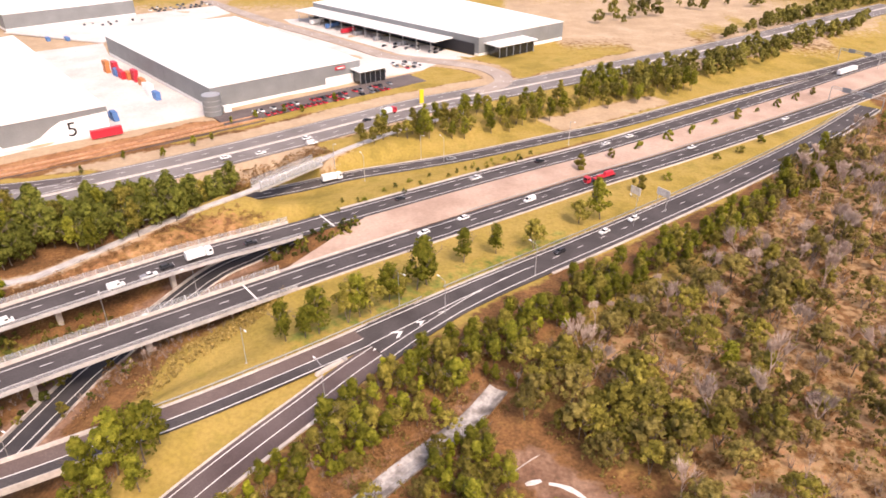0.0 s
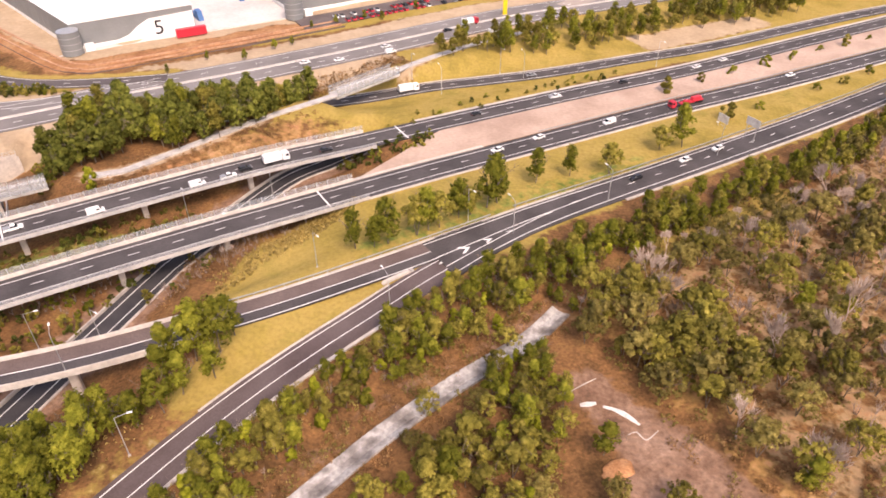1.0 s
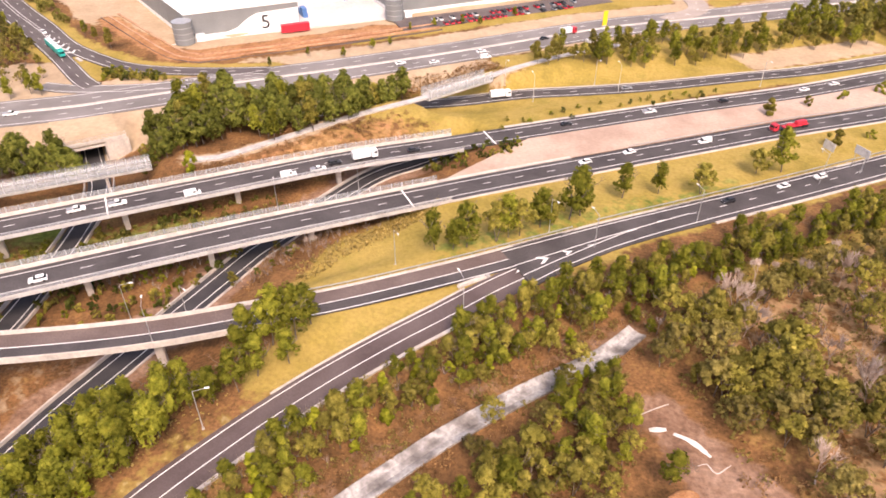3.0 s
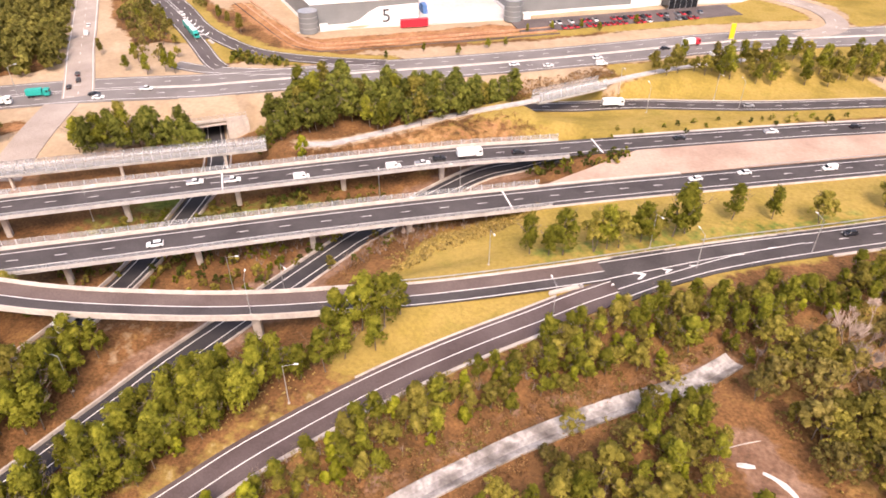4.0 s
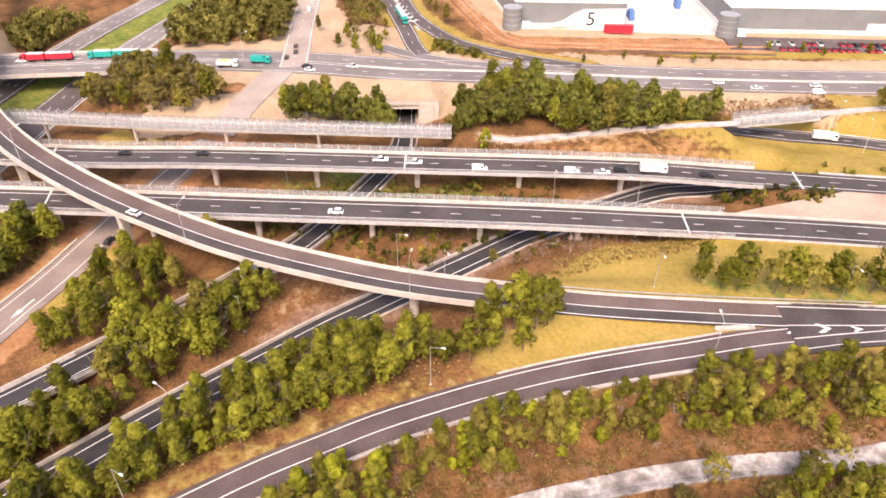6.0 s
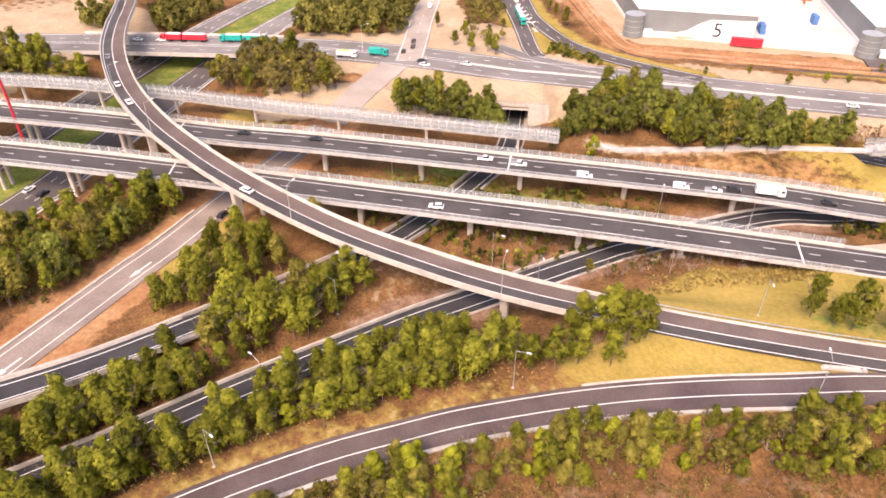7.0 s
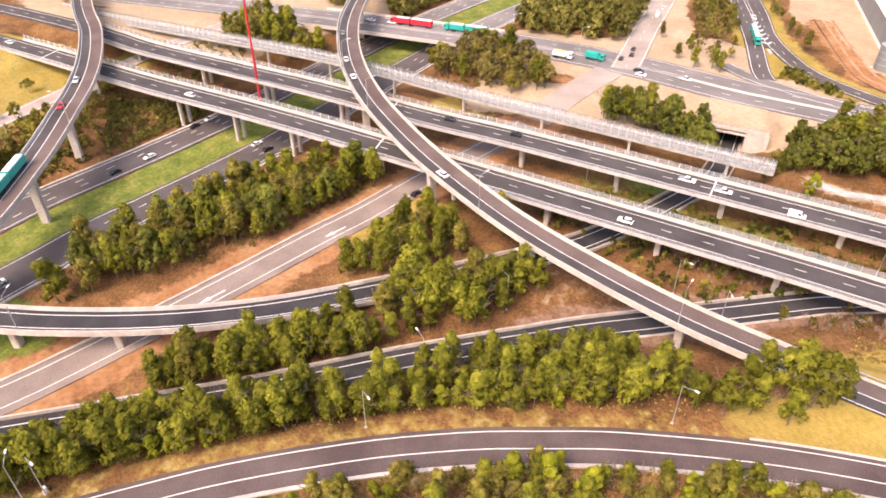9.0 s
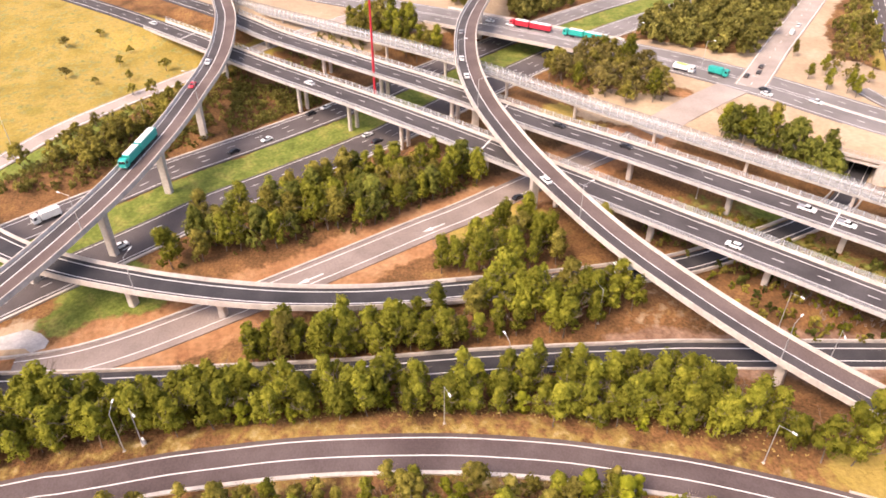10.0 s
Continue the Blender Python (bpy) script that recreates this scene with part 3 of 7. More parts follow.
# ---------------------------------------------------------------- road surfaces and paint
def unit_dash():
    me = bpy.data.meshes.new("lane_dash")
    bm = bmesh.new()
    add_box(bm, (0, 0, 0.02), (3.0, 0.2, 0.03))
    bm.to_mesh(me)
    bm.free()
    me.materials.append(PAINT)
    return me


DASH = unit_dash()


def road(name, line, half, mat, label, lines=(), dashes=(), top=0.0, phase=0.0, crop=None):
    """A paved strip with its solid lines (offsets) and broken lines (offsets)."""
    if crop:
        line = line[crop[0]:crop[1]]
    ob = sweep(name, line, slab(-half, half, top), mat)
    tagged(ob, label, "road", kind="structure")
    for o in lines:
        sweep("edge_line", line, slab(o - 0.12, o + 0.12, top + 0.025, top - 0.05), PAINT, ob)
    for o in dashes:
        for (x, y, z, _), heading, slope in along(line, phase + 4, 12.0):
            d = new("lane_dash", DASH)
            d.parent = ob
            d.matrix_basis = Matrix.Translation((x - math.sin(heading) * o, y + math.cos(heading) * o, z + top)) @ Euler((0, -math.atan(slope), heading)).to_matrix().to_4x4()
    return ob


def shifted(line, offset):
    s = sides(line)
    out = line.copy()
    out[:, :2] += s * (np.asarray(offset)[:, None] if np.ndim(offset) else offset)
    return out


TOP = 0.06
front_road = road("road", FRONT, 5.6, ASPHALT_MID, "dark asphalt motorway carriageway with two lanes", (-3.7, 3.7), (0,), TOP)
rear_road = road("road", REAR, 5.6, ASPHALT_MID, "dark asphalt motorway carriageway with two lanes", (-3.7, 3.7), (0,), TOP)
fly_road = road("road", FLY, 4.3, ASPHALT_MID, "one-lane flyover ramp of worn brownish asphalt", (-3.85, -0.3), (), TOP)
sweep("shoulder", FLY[FLY[:, 0] < -20], slab(-0.15, 4.2, TOP + 0.02, 0), ASPHALT_RED, fly_road, "brown asphalt shoulder")
THIRD = FLY[FLY[:, 0] > -23]


def third_carriageway():
    """The ramp carriageway past the nose, wide where the exit leaves it and narrowing to two lanes."""
    s = sides(THIRD)
    far = np.full(len(THIRD), 5.0)
    near = -np.interp(THIRD[:, 0], [-23, -12, 0, 15, 35, 60], [14.0, 10.6, 8.4, 7.4, 7.1, 7.1])
    verts = []
    for p, n, a, b in zip(THIRD, s, far, near):
        for o, h in ((a, -0.3), (a, TOP + 0.04), (b, TOP + 0.04), (b, -0.3)):
            verts.append((p[0] + n[0] * o, p[1] + n[1] * o, p[2] + h))
    k = len(THIRD)
    faces = [(4 * i + j, 4 * i + (j + 1) % 4, 4 * i + 4 + (j + 1) % 4, 4 * i + 4 + j) for i in range(k - 1) for j in range(4)]
    ob = from_lists("road", verts, faces + [(3, 2, 1, 0), tuple(4 * k - 4 + j for j in range(4))], ASPHALT_MID)
    tagged(ob, "dark asphalt ramp carriageway beside a dry grass verge", "road", kind="structure")
    sweep("edge_line", THIRD, slab(3.3, 3.55, TOP + 0.07, 0), PAINT, ob)
    merge = np.interp(THIRD[:, 0], [-23, -12, 0, 12, 30], [-3.7, -3.0, -2.2, -1.6, -0.4])
    sweep("edge_line", THIRD[:16], slab(-0.13, 0.13, TOP + 0.07, 0), PAINT, ob, offset=merge[:16])
    gore = np.interp(THIRD[:, 0], [-23, -12, 0, 8], [-8.6, -6.0, -3.6, -2.2])
    sweep("edge_line", THIRD[:11], slab(-0.13, 0.13, TOP + 0.07, 0), PAINT, ob, offset=gore[:11])
    outer = np.interp(THIRD[:, 0], [-23, -12, 0, 15, 35, 60], [-12.4, -9.2, -7.2, -6.0, -5.2, -5.2])
    sweep("edge_line", THIRD, slab(-0.13, 0.13, TOP + 0.07, 0), PAINT, ob, offset=outer)
    for (x, y, z, _), heading, slope in along(THIRD[12:], 2, 12.0):
        d = new("lane_dash", DASH)
        d.parent = ob
        d.matrix_basis = Matrix.Translation((x + math.sin(heading) * 0.9, y - math.cos(heading) * 0.9, z + TOP + 0.045)) @ Euler((0, -math.atan(slope), heading)).to_matrix().to_4x4()


third_carriageway()
exit_road = road("road", EXIT, 4.75, ASPHALT_EXIT, "curving exit ramp of worn brownish asphalt", (-3.55, 0.95), (), 0.0)
lower_road = road("road", LOWER, 4.2, ASPHALT, "dark asphalt ramp running under the viaducts", (-2.2, 2.2), (), 0.03)
under_road = road("road", UNDER, 3.8, ASPHALT, "dark asphalt ramp from an underpass onto a bridge", (-2.4, 2.4), (), TOP)
slip_road = road("road", SLIP[(SLIP[:, 1] < 122) & (SLIP[:, 1] > -82)], 5.7, ASPHALT_SLIP, "worn pinkish slip road", (-4, 3.2), (), 0.0)
road("road", SLIP[SLIP[:, 1] > 118], 6.6, ASPHALT_PALE, "pale worn slip road by the main road junction", (), (), 0.004)
left_fly_road = road("road", LEFT_FLY, 4.3, ASPHALT_MID, "high flyover ramp of worn brownish asphalt", (-3.85, -0.3), (), TOP)
sweep("shoulder", LEFT_FLY, slab(-0.15, 4.2, TOP + 0.02, 0), ASPHALT_RED, left_fly_road, "brown asphalt shoulder")
for o, half in ((15.3, 7.1), (-16.2, 8.0)):
    road("road", shifted(MOTOR_LOW, o)[MOTOR_LOW[:, 1] > 110], half, ASPHALT_MAIN, "pale worn lower motorway carriageway past the overbridge", (1.3 - half, half - 1.3), (-1.9, 1.9), 0.0)
    road("road", shifted(MOTOR_LOW, o)[MOTOR_LOW[:, 1] < 114], half, ASPHALT_LOW, "dark asphalt lower motorway carriageway with three lanes", (1.3 - half, half - 1.3), (-1.9, 1.9), 0.0)
road("road", NORTH_SLIP, 4.8, ASPHALT_PALE, "pale worn slip road beside dry grass", (-3.6, 3.6), (), 0.0)
road("road", CROSS, 12.5, ASPHALT_MAIN, "broad pale asphalt main road", (-11, -1, 1, 11), (-6, 6), TOP)
road("road", SIDE_STREET, 6.2, ASPHALT_PALE, "pale asphalt side street", (-5.4, 5.4), (0,), TOP + 0.03)
road("road", TWIN_OUT, 4.4, ASPHALT_LOW, "curving dark asphalt access road", (-3.6, 3.6), (0,), TOP + 0.04)
road("road", SLIP_LANE, 4.0, ASPHALT_MAIN, "pale asphalt turning lane beside the main road", (-3.2, 3.2), (), TOP + 0.02)
twin_road = road("road", TWIN, 4.2, ASPHALT_LOW, "curving dark asphalt access road", (-3.5, 3.5), (0,), TOP + 0.05)
road("road", RAMP, 4.4, ASPHALT_MID, "dark asphalt on-ramp beside the motorway", (-3.2, 3.2), (0,), 0.0)
road("road", ESTATE, 5.5, ASPHALT_PALE, "pale road into the warehouse estate", (), (0,), TOP + 0.03)
tagged(sweep("path", PATHWAY, slab(-1.5, 1.5, 0.3), CONCRETE_PALE), "pale concrete shared path", "path", kind="structure")

# paved median between the carriageways
def strip_between(name, a, b, mat, label, top, category):
    n = min(len(a), len(b))
    ia, ib = np.linspace(0, len(a) - 1, n).astype(int), np.linspace(0, len(b) - 1, n).astype(int)
    verts, faces = [], []
    for i, j in zip(ia, ib):
        verts += [(*a[i, :2], a[i, 2] + top), (*b[j, :2], b[j, 2] + top)]
    faces = [(2 * k, 2 * k + 2, 2 * k + 3, 2 * k + 1) for k in range(n - 1)]
    ob = from_lists(name, verts, faces, mat)
    return tagged(ob, label, category, kind="structure")


fm = FRONT[(FRONT[:, 0] > -50) & (FRONT[:, 0] < 430)]
rm = REAR[(REAR[:, 0] > -34) & (REAR[:, 0] < 440)]
strip_between("pavement", shifted(fm, 5.7), shifted(rm, -5.7), PAVING, "pinkish bare paved median between the carriageways", 0.28, "median")


# ---------------------------------------------------------------- bridges
def spans(line):
    k = np.where(line[:, 3] > 0.5)[0]
    return line[k[0]:k[-1] + 1]


def viaduct(line, half, depth, label, near_rail=0, fence=0, inset=0.5):
    """A concrete box-girder bridge along a line, with parapets, an optional steel rail and an optional mesh fence."""
    body = new("viaduct")
    tagged(body, label, "bridge")
    w = half
    deck = [(-w, 0), (w, 0), (w, -0.4), (w * 0.62, -0.75), (w * 0.5, -depth), (-w * 0.5, -depth), (-w * 0.62, -0.75), (-w, -0.4)]
    sweep("deck", line, deck, CONCRETE_GREY, body)
    for s in (-1, 1):
        low = near_rail == s
        h = 0.55 if low else 1.05
        sec = [(s * (w + 0.12), -0.7), (s * (w + 0.12), h), (s * (w - 0.2), h), (s * (w - 0.42), 0.0), (s * (w - 0.42), -0.1)]
        sweep("parapet", line, sec if s < 0 else sec[::-1], CONCRETE_PALE if low else CONCRETE, body)
        if low:
            for zz in (0.85, 1.2):
                sweep("rail", line, slab(s * (w - 0.1) - 0.06, s * (w - 0.1) + 0.06, zz + 0.06, zz - 0.06), STEEL, body)
            me = None
            for (x, y, z, _), heading, _ in along(line, 1, 2.5):
                if me is None:
                    bm = bmesh.new()
                    add_box(bm, (0, 0, 0.95), (0.12, 0.14, 0.8))
                    first = part("rail_post", bm, STEEL, body)
                    me, p = first.data, first
                else:
                    p = new("rail_post", me)
                    p.parent = body
                p.matrix_basis = Matrix.Translation((x - math.sin(heading) * s * (w - 0.1), y + math.cos(heading) * s * (w - 0.1), z)) @ Matrix.Rotation(heading, 4, "Z")
        if fence == s:
            sweep("mesh_fence", line, slab(s * (w + 0.05), s * (w + 0.05) + 0.03, 2.9, 1.0), MESH, body, "pale wire mesh fence")
            me = None
            for (x, y, z, _), heading, _ in along(line, 1, 3.6):
                if me is None:
                    bm = bmesh.new()
                    add_box(bm, (0, 0, 1.95), (0.13, 0.13, 2.0))
                    p = part("fence_post", bm, STEEL, body)
                    me = p.data
                else:
                    p = new("fence_post", me)
                    p.parent = body
                p.matrix_basis = Matrix.Translation((x - math.sin(heading) * s * (w + 0.05), y + math.cos(heading) * s * (w + 0.05), z)) @ Matrix.Rotation(heading, 4, "Z")
    return body


def pier(body, x, y, top, heading, across=1.4, lengthwise=1.3, flare=1.6, sunk=1.0):
    """A concrete column, widening to its head, under a bridge."""
    base = land(x, y) - sunk
    bm = bmesh.new()
    g = bmesh.ops.create_cube(bm, size=1.0)
    bmesh.ops.subdivide_edges(bm, edges=[e for e in bm.edges if abs(e.verts[0].co.z - e.verts[1].co.z) > 0.5], cuts=6)
    for v in bm.verts:
        u = v.co.z + 0.5
        f = 1 + (flare - 1) * max(0, (u - 0.55) / 0.45) ** 2
        v.co = Vector((v.co.x * lengthwise, v.co.y * across * f, u * (top - base)))
    up = [e for e in bm.edges if abs(e.verts[0].co.z - e.verts[1].co.z) > 0.01]
    bmesh.ops.bevel(bm, geom=up, offset=0.2, segments=2, affect="EDGES")
    p = part("pier", bm, CONCRETE, body)
    p.matrix_basis = Matrix.Translation((x, y, base)) @ Matrix.Rotation(heading, 4, "Z")
    return p


def nearest(line, x, y):
    k = np.hypot(line[:, 0] - x, line[:, 1] - y).argmin()
    d = line[min(k + 1, len(line) - 1)] - line[max(k - 1, 0)]
    return line[k], math.atan2(d[1], d[0])


front_bridge = viaduct(spans(FRONT), 6.0, 1.9, "long pale concrete viaduct carrying two motorway lanes", near_rail=-1, fence=1)
rear_bridge = viaduct(spans(REAR), 6.0, 1.9, "long pale concrete viaduct carrying the rear motorway lanes", near_rail=-1, fence=1)
fly_bridge = viaduct(spans(FLY), 4.7, 1.8, "curved pale concrete flyover crossing above both viaducts")
left_bridge = viaduct(spans(LEFT_FLY), 4.7, 1.8, "high curved pale concrete flyover on tall columns")
under_bridge = viaduct(spans(UNDER), 4.3, 1.4, "low curved concrete ramp bridge over the slip road")
cross_bridge = viaduct(spans(CROSS), 13.2, 1.5, "broad concrete overbridge carrying the main road across the lower motorway")

for x in (-157, -132, -106.5, -81.5):
    q, a = nearest(FRONT, x, np.interp(x, [-253.5, -148.1, -100, -61.7], [14.3, 103.2, 143.2, 173.4]))
    pier(front_bridge, q[0], q[1], q[2] - 1.85, a, 2.0, 1.6, 2.0)
for x in (-318, -276, -252, -233, -206, -182):
    q, a = nearest(FRONT, x, np.interp(x, [-338, -292, -253.5, -148.1], [-55, -18.8, 14.3, 103.2]))
    for s in (-1.9, 1.9):
        pier(front_bridge, q[0] - math.sin(a) * s, q[1] + math.cos(a) * s, q[2] - 1.85, a, 1.25, 1.35, 1.15)
for x in (-195, -166, -140, -113.5, -88):
    q, a = nearest(REAR, x, np.interp(x, [-219, -193, -138, -88, -60], [79.5, 104, 151, 192.8, 213.5]))
    pier(rear_bridge, q[0], q[1], q[2] - 1.85, a, 2.0, 1.6, 2.0)
for x in (-336, -304, -277, -250, -224):
    q, a = nearest(REAR, x, np.interp(x, [-354, -291, -256, -219], [-30, 19, 48.7, 79.5]))
    for s in (-1.9, 1.9):
        pier(rear_bridge, q[0] - math.sin(a) * s, q[1] + math.cos(a) * s, q[2] - 1.85, a, 1.25, 1.35, 1.15)
for x, y in ((-99.2, 101), (-141, 83), (-183.5, 67), (-237, 63), (-300, 70), (-345, 84)):
    q, a = nearest(FLY, x, y)
    pier(fly_bridge, q[0], q[1], q[2] - 1.75, a, 2.5, 2.0, 1.35)
for x, y in ((-181, -63.5), (-216, -51), (-258, -41), (-302, -36), (-345, -37)):
    q, a = nearest(LEFT_FLY, x, y)
    pier(left_bridge, q[0], q[1], q[2] - 1.75, a, 2.5, 2.0, 1.35)
for x, y in ((-141.9, 18), (-150, -30), (-160, -54), (-176, -84)):
    q, a = nearest(UNDER, x, y)
    pier(under_bridge, q[0], q[1], q[2] - 1.35, a, 2.5, 1.9, 1.35)


# mesh-screened footbridge beside the rear viaduct
def footbridge(line, first, gap, columns, label, wide=1.0):
    body = new("footbridge")
    tagged(body, label, "footbridge")
    sweep("deck", line, [(-1.9 * wide, 0), (1.9 * wide, 0), (1.9 * wide, -0.9), (1.2 * wide, -1.3), (-1.2 * wide, -1.3), (-1.9 * wide, -0.9)], CONCRETE_GREY, body)
    for s in (-wide, wide):
        sweep("screen", line, [(s * 1.85, 0), (s * 1.88, 0), (s * 1.88, 2.7), (s * 1.4, 3.5), (s * 1.37, 3.48), (s * 1.85, 2.68)], MESH, body, "pale wire mesh screen")
        sweep("handrail", line, slab(s * 1.8 - 0.05, s * 1.8 + 0.05, 1.15, 1.03), STEEL, body)
    me = None
    for (x, y, z, _), a, _ in along(line, first, gap):
        if me is None:
            bm = bmesh.new()
            add_bent(bm, [(0, y * wide, z) for y, z in ((-1.39, 3.5), (-1.87, 2.7), (-1.95, -0.1), (1.95, -0.1), (1.87, 2.7), (1.39, 3.5))], 0.085)
            p = part("screen_frame", bm, STEEL, body)
            me = p.data
        else:
            p = new("screen_frame", me)
            p.parent = body
        p.matrix_basis = Matrix.Translation((x, y, z)) @ Matrix.Rotation(a, 4, "Z")
    for (x, y, z, _), a, _ in along(line, columns, 34):
        pier(body, x, y, z - 1.2, a, 1.2, 0.9, 1.3)


footbridge(curve([(-415, -52, 11), (-388.1, -31.6, 11), (-340, 14, 11), (-290.1, 60.5, 11), (-228.5, 107, 10.4), (-184, 142.5, 9.8), (-146.5, 172.5, 9.4)]), 1, 3.0, 30,
           "pale footbridge enclosed by tall curved mesh screens")
footbridge(curve([(-73.5, 249.5, 9.5), (-64, 261, 9.6), (-53, 275, 9.7)]), 1, 3.0, 60, "short broad footbridge with pale mesh screens over the on-ramp", 1.6)


# ---------------------------------------------------------------- paint, kerbs and barriers on the ramps
def chevron(x, y, z, heading, span, parent):
    """A white V painted on the nose of the junction."""
    bm = bmesh.new()
    for s in (-1, 1):
        pts = [(0, 0), (-1.5, 0), (-1.5 - 2.4, s * span), (-2.4, s * span)]
        vs = [bm.verts.new((a, b, 0)) for a, b in pts] + [bm.verts.new((a, b, 0.03)) for a, b in pts]
        for f in ((0, 1, 2, 3), (7, 6, 5, 4), (0, 4, 5, 1), (1, 5, 6, 2), (2, 6, 7, 3), (3, 7, 4, 0)):
            bm.faces.new([vs[k] for k in f])
    bmesh.ops.recalc_face_normals(bm, faces=bm.faces)
    p = part("chevron_mark", bm, PAINT, parent)
    p.matrix_basis = Matrix.Translation((x, y, z)) @ Matrix.Rotation(heading, 4, "Z")


for x, y, s in ((-17.2, 152.6, 2.1), (-11.2, 157.7, 1.6), (-5.2, 163, 1.1), (0.8, 168.4, 0.6)):
    q, a = nearest(FLY, x, y)
    chevron(x, y, q[2] + TOP + 0.05, a, s, exit_road)


wedge = curve([(-241, 256, 8), (-252, 262, 8), (-266, 271, 8), (-284, 282.5, 8)])
sweep("median_strip", wedge, slab(-3.0, 3.0, TOP + 0.035), ASPHALT_LOW, twin_road, "asphalt wedge between the two roads")
for k, ((x, y, z, _), heading, slope) in enumerate(along(wedge, 4, 6.0)):
    chevron(x, y, z + TOP + 0.06, heading + math.pi, max(0.7, 2.3 - 0.26 * k), twin_road)
bm = bmesh.new()
add_box(bm, (-236.5, 251.5, 8.2), (5.5, 1.6, 0.5), math.radians(-30), 0.9, 0.08)
part("nose_island", bm, CONCRETE, twin_road, "pale concrete traffic island nose")

# arrow and give-way bar painted on the slip road
for x, y in ((-163.5, -9.0), (-181.5, 31.5)):
    q, a = nearest(SLIP, x, y)
    bm = bmesh.new()
    pts = [(-4.2, -0.22), (0.6, -0.22), (0.6, -0.85), (4.2, 0.0), (0.6, 0.85), (0.6, 0.22), (-4.2, 0.22)]
    low = [bm.verts.new((u, v, 0)) for u, v in pts]
    top = [bm.verts.new((u, v, 0.03)) for u, v in pts]
    bm.faces.new(top)
    bm.faces.new(low[::-1])
    for k in range(len(pts)):
        bm.faces.new([low[k], low[(k + 1) % 7], top[(k + 1) % 7], top[k]])
    p = part("arrow_mark", bm, PAINT, slip_road)
    p.matrix_basis = pose(q[0] + 1.5, q[1] - 0.5, q[2] + 0.01, 0, 0, math.degrees(a))


def kerb(line, offset, width, high, label, mat=CONCRETE, name="kerb", category="kerb"):
    ob = sweep(name, shifted(line, offset), slab(-width / 2, width / 2, high, -0.35), mat)
    return tagged(ob, label, category, kind="structure")


kerb(EXIT[EXIT[:, 1] < 140], 5.1, 0.9, 0.12, "pale concrete kerb along the exit ramp")
kerb(EXIT[(EXIT[:, 1] < 138) & (EXIT[:, 1] > 90)], -5.0, 0.6, 0.12, "pale concrete kerb beside the grass triangle")
kerb(FLY[FLY[:, 0] > -74], 4.9, 1.0, 0.1, "pale concrete edge strip along the ramp")
kerb(THIRD[16:], -7.6, 0.9, 0.12, "pale concrete kerb along the ramp carriageway")
kerb(LOWER, 4.7, 0.45, 0.75, "low pale concrete barrier beside the lower ramp", name="barrier", category="barrier")
kerb(LOWER[LOWER[:, 1] > 85], -4.6, 0.5, 0.15, "pale concrete kerb beside the lower ramp")
kerb(UNDER[(UNDER[:, 1] > 24) & (UNDER[:, 1] < 190)], -4.7, 0.4, 0.8, "low pale concrete barrier beside the ramp", name="barrier", category="barrier")
kerb(UNDER[(UNDER[:, 1] > 24) & (UNDER[:, 1] < 190)], 4.7, 0.4, 0.8, "low pale concrete barrier beside the ramp", name="barrier", category="barrier")
kerb(SLIP[SLIP[:, 1] < 60], -5.9, 0.6, 0.5, "pale concrete edge of the slip road", name="barrier", category="barrier")
kerb(RAMP[RAMP[:, 0] > -70], 4.9, 0.6, 0.12, "pale concrete kerb along the on-ramp")
kerb(FRONT[(FRONT[:, 0] > -52)], -6.1, 0.7, 0.12, "pale concrete kerb along the carriageway")
kerb(FRONT[(FRONT[:, 0] > -52) & (FRONT[:, 0] < -8)], 6.4, 1.2, 0.3, "pale concrete edge beside the shrubs")
kerb(REAR[(REAR[:, 0] > -38)], 6.2, 1.4, 0.12, "pale concrete verge along the rear carriageway")
for o in (-24.7, 22.9):
    kerb(shifted(MOTOR_LOW, o), 0, 0.8, 0.25, "pale concrete edge of the lower motorway")
kerb(CROSS[(CROSS[:, 0] > -225)], 0, 1.6, 0.18, "narrow pale concrete traffic island")


def guard_rail(line, offset, label):
    body = new("guard_rail")
    tagged(body, label, "guard rail")
    sweep("beam", shifted(line, offset), slab(-0.06, 0.06, 0.78, 0.45), STEEL, body)
    me = None
    for (x, y, z, _), a, _ in along(shifted(line, offset), 1, 4.0):
        if me is None:
            bm = bmesh.new()
            add_box(bm, (0, 0, 0.3), (0.15, 0.12, 0.9))
            p = part("rail_post", bm, STEEL, body)
            me = p.data
        else:
            p = new("rail_post", me)
            p.parent = body
        p.matrix_basis = Matrix.Translation((x, y, z)) @ Matrix.Rotation(a, 4, "Z")


guard_rail(THIRD[8:], 6.2, "weathered steel guard rail along the ramp carriageway")
guard_rail(FLY[(FLY[:, 0] > -70) & (FLY[:, 0] < 0)], 5.8, "weathered steel guard rail beside dry grass")
guard_rail(FRONT[(FRONT[:, 0] > 10) & (FRONT[:, 0] < 330)], 6.2, "weathered steel guard rail on the paved median")


def nose_barrier():
    body = new("crash_cushion")
    tagged(body, "pale concrete crash barrier at the ramp nose", "barrier")
    bm = bmesh.new()
    add_box(bm, (0, 0, 0.45), (9.0, 1.2, 0.9), 0, 0.9, 0.12)
    part("block", bm, CONCRETE, body)
    bm = bmesh.new()
    add_box(bm, (5.0, 0, 0.4), (1.2, 1.0, 0.8), 0, 0.85, 0.1)
    part("cushion", bm, CONCRETE_GREY, body)
    body.matrix_basis = pose(-29.5, 141.6, 7.15, 0, 0, 44)


nose_barrier()

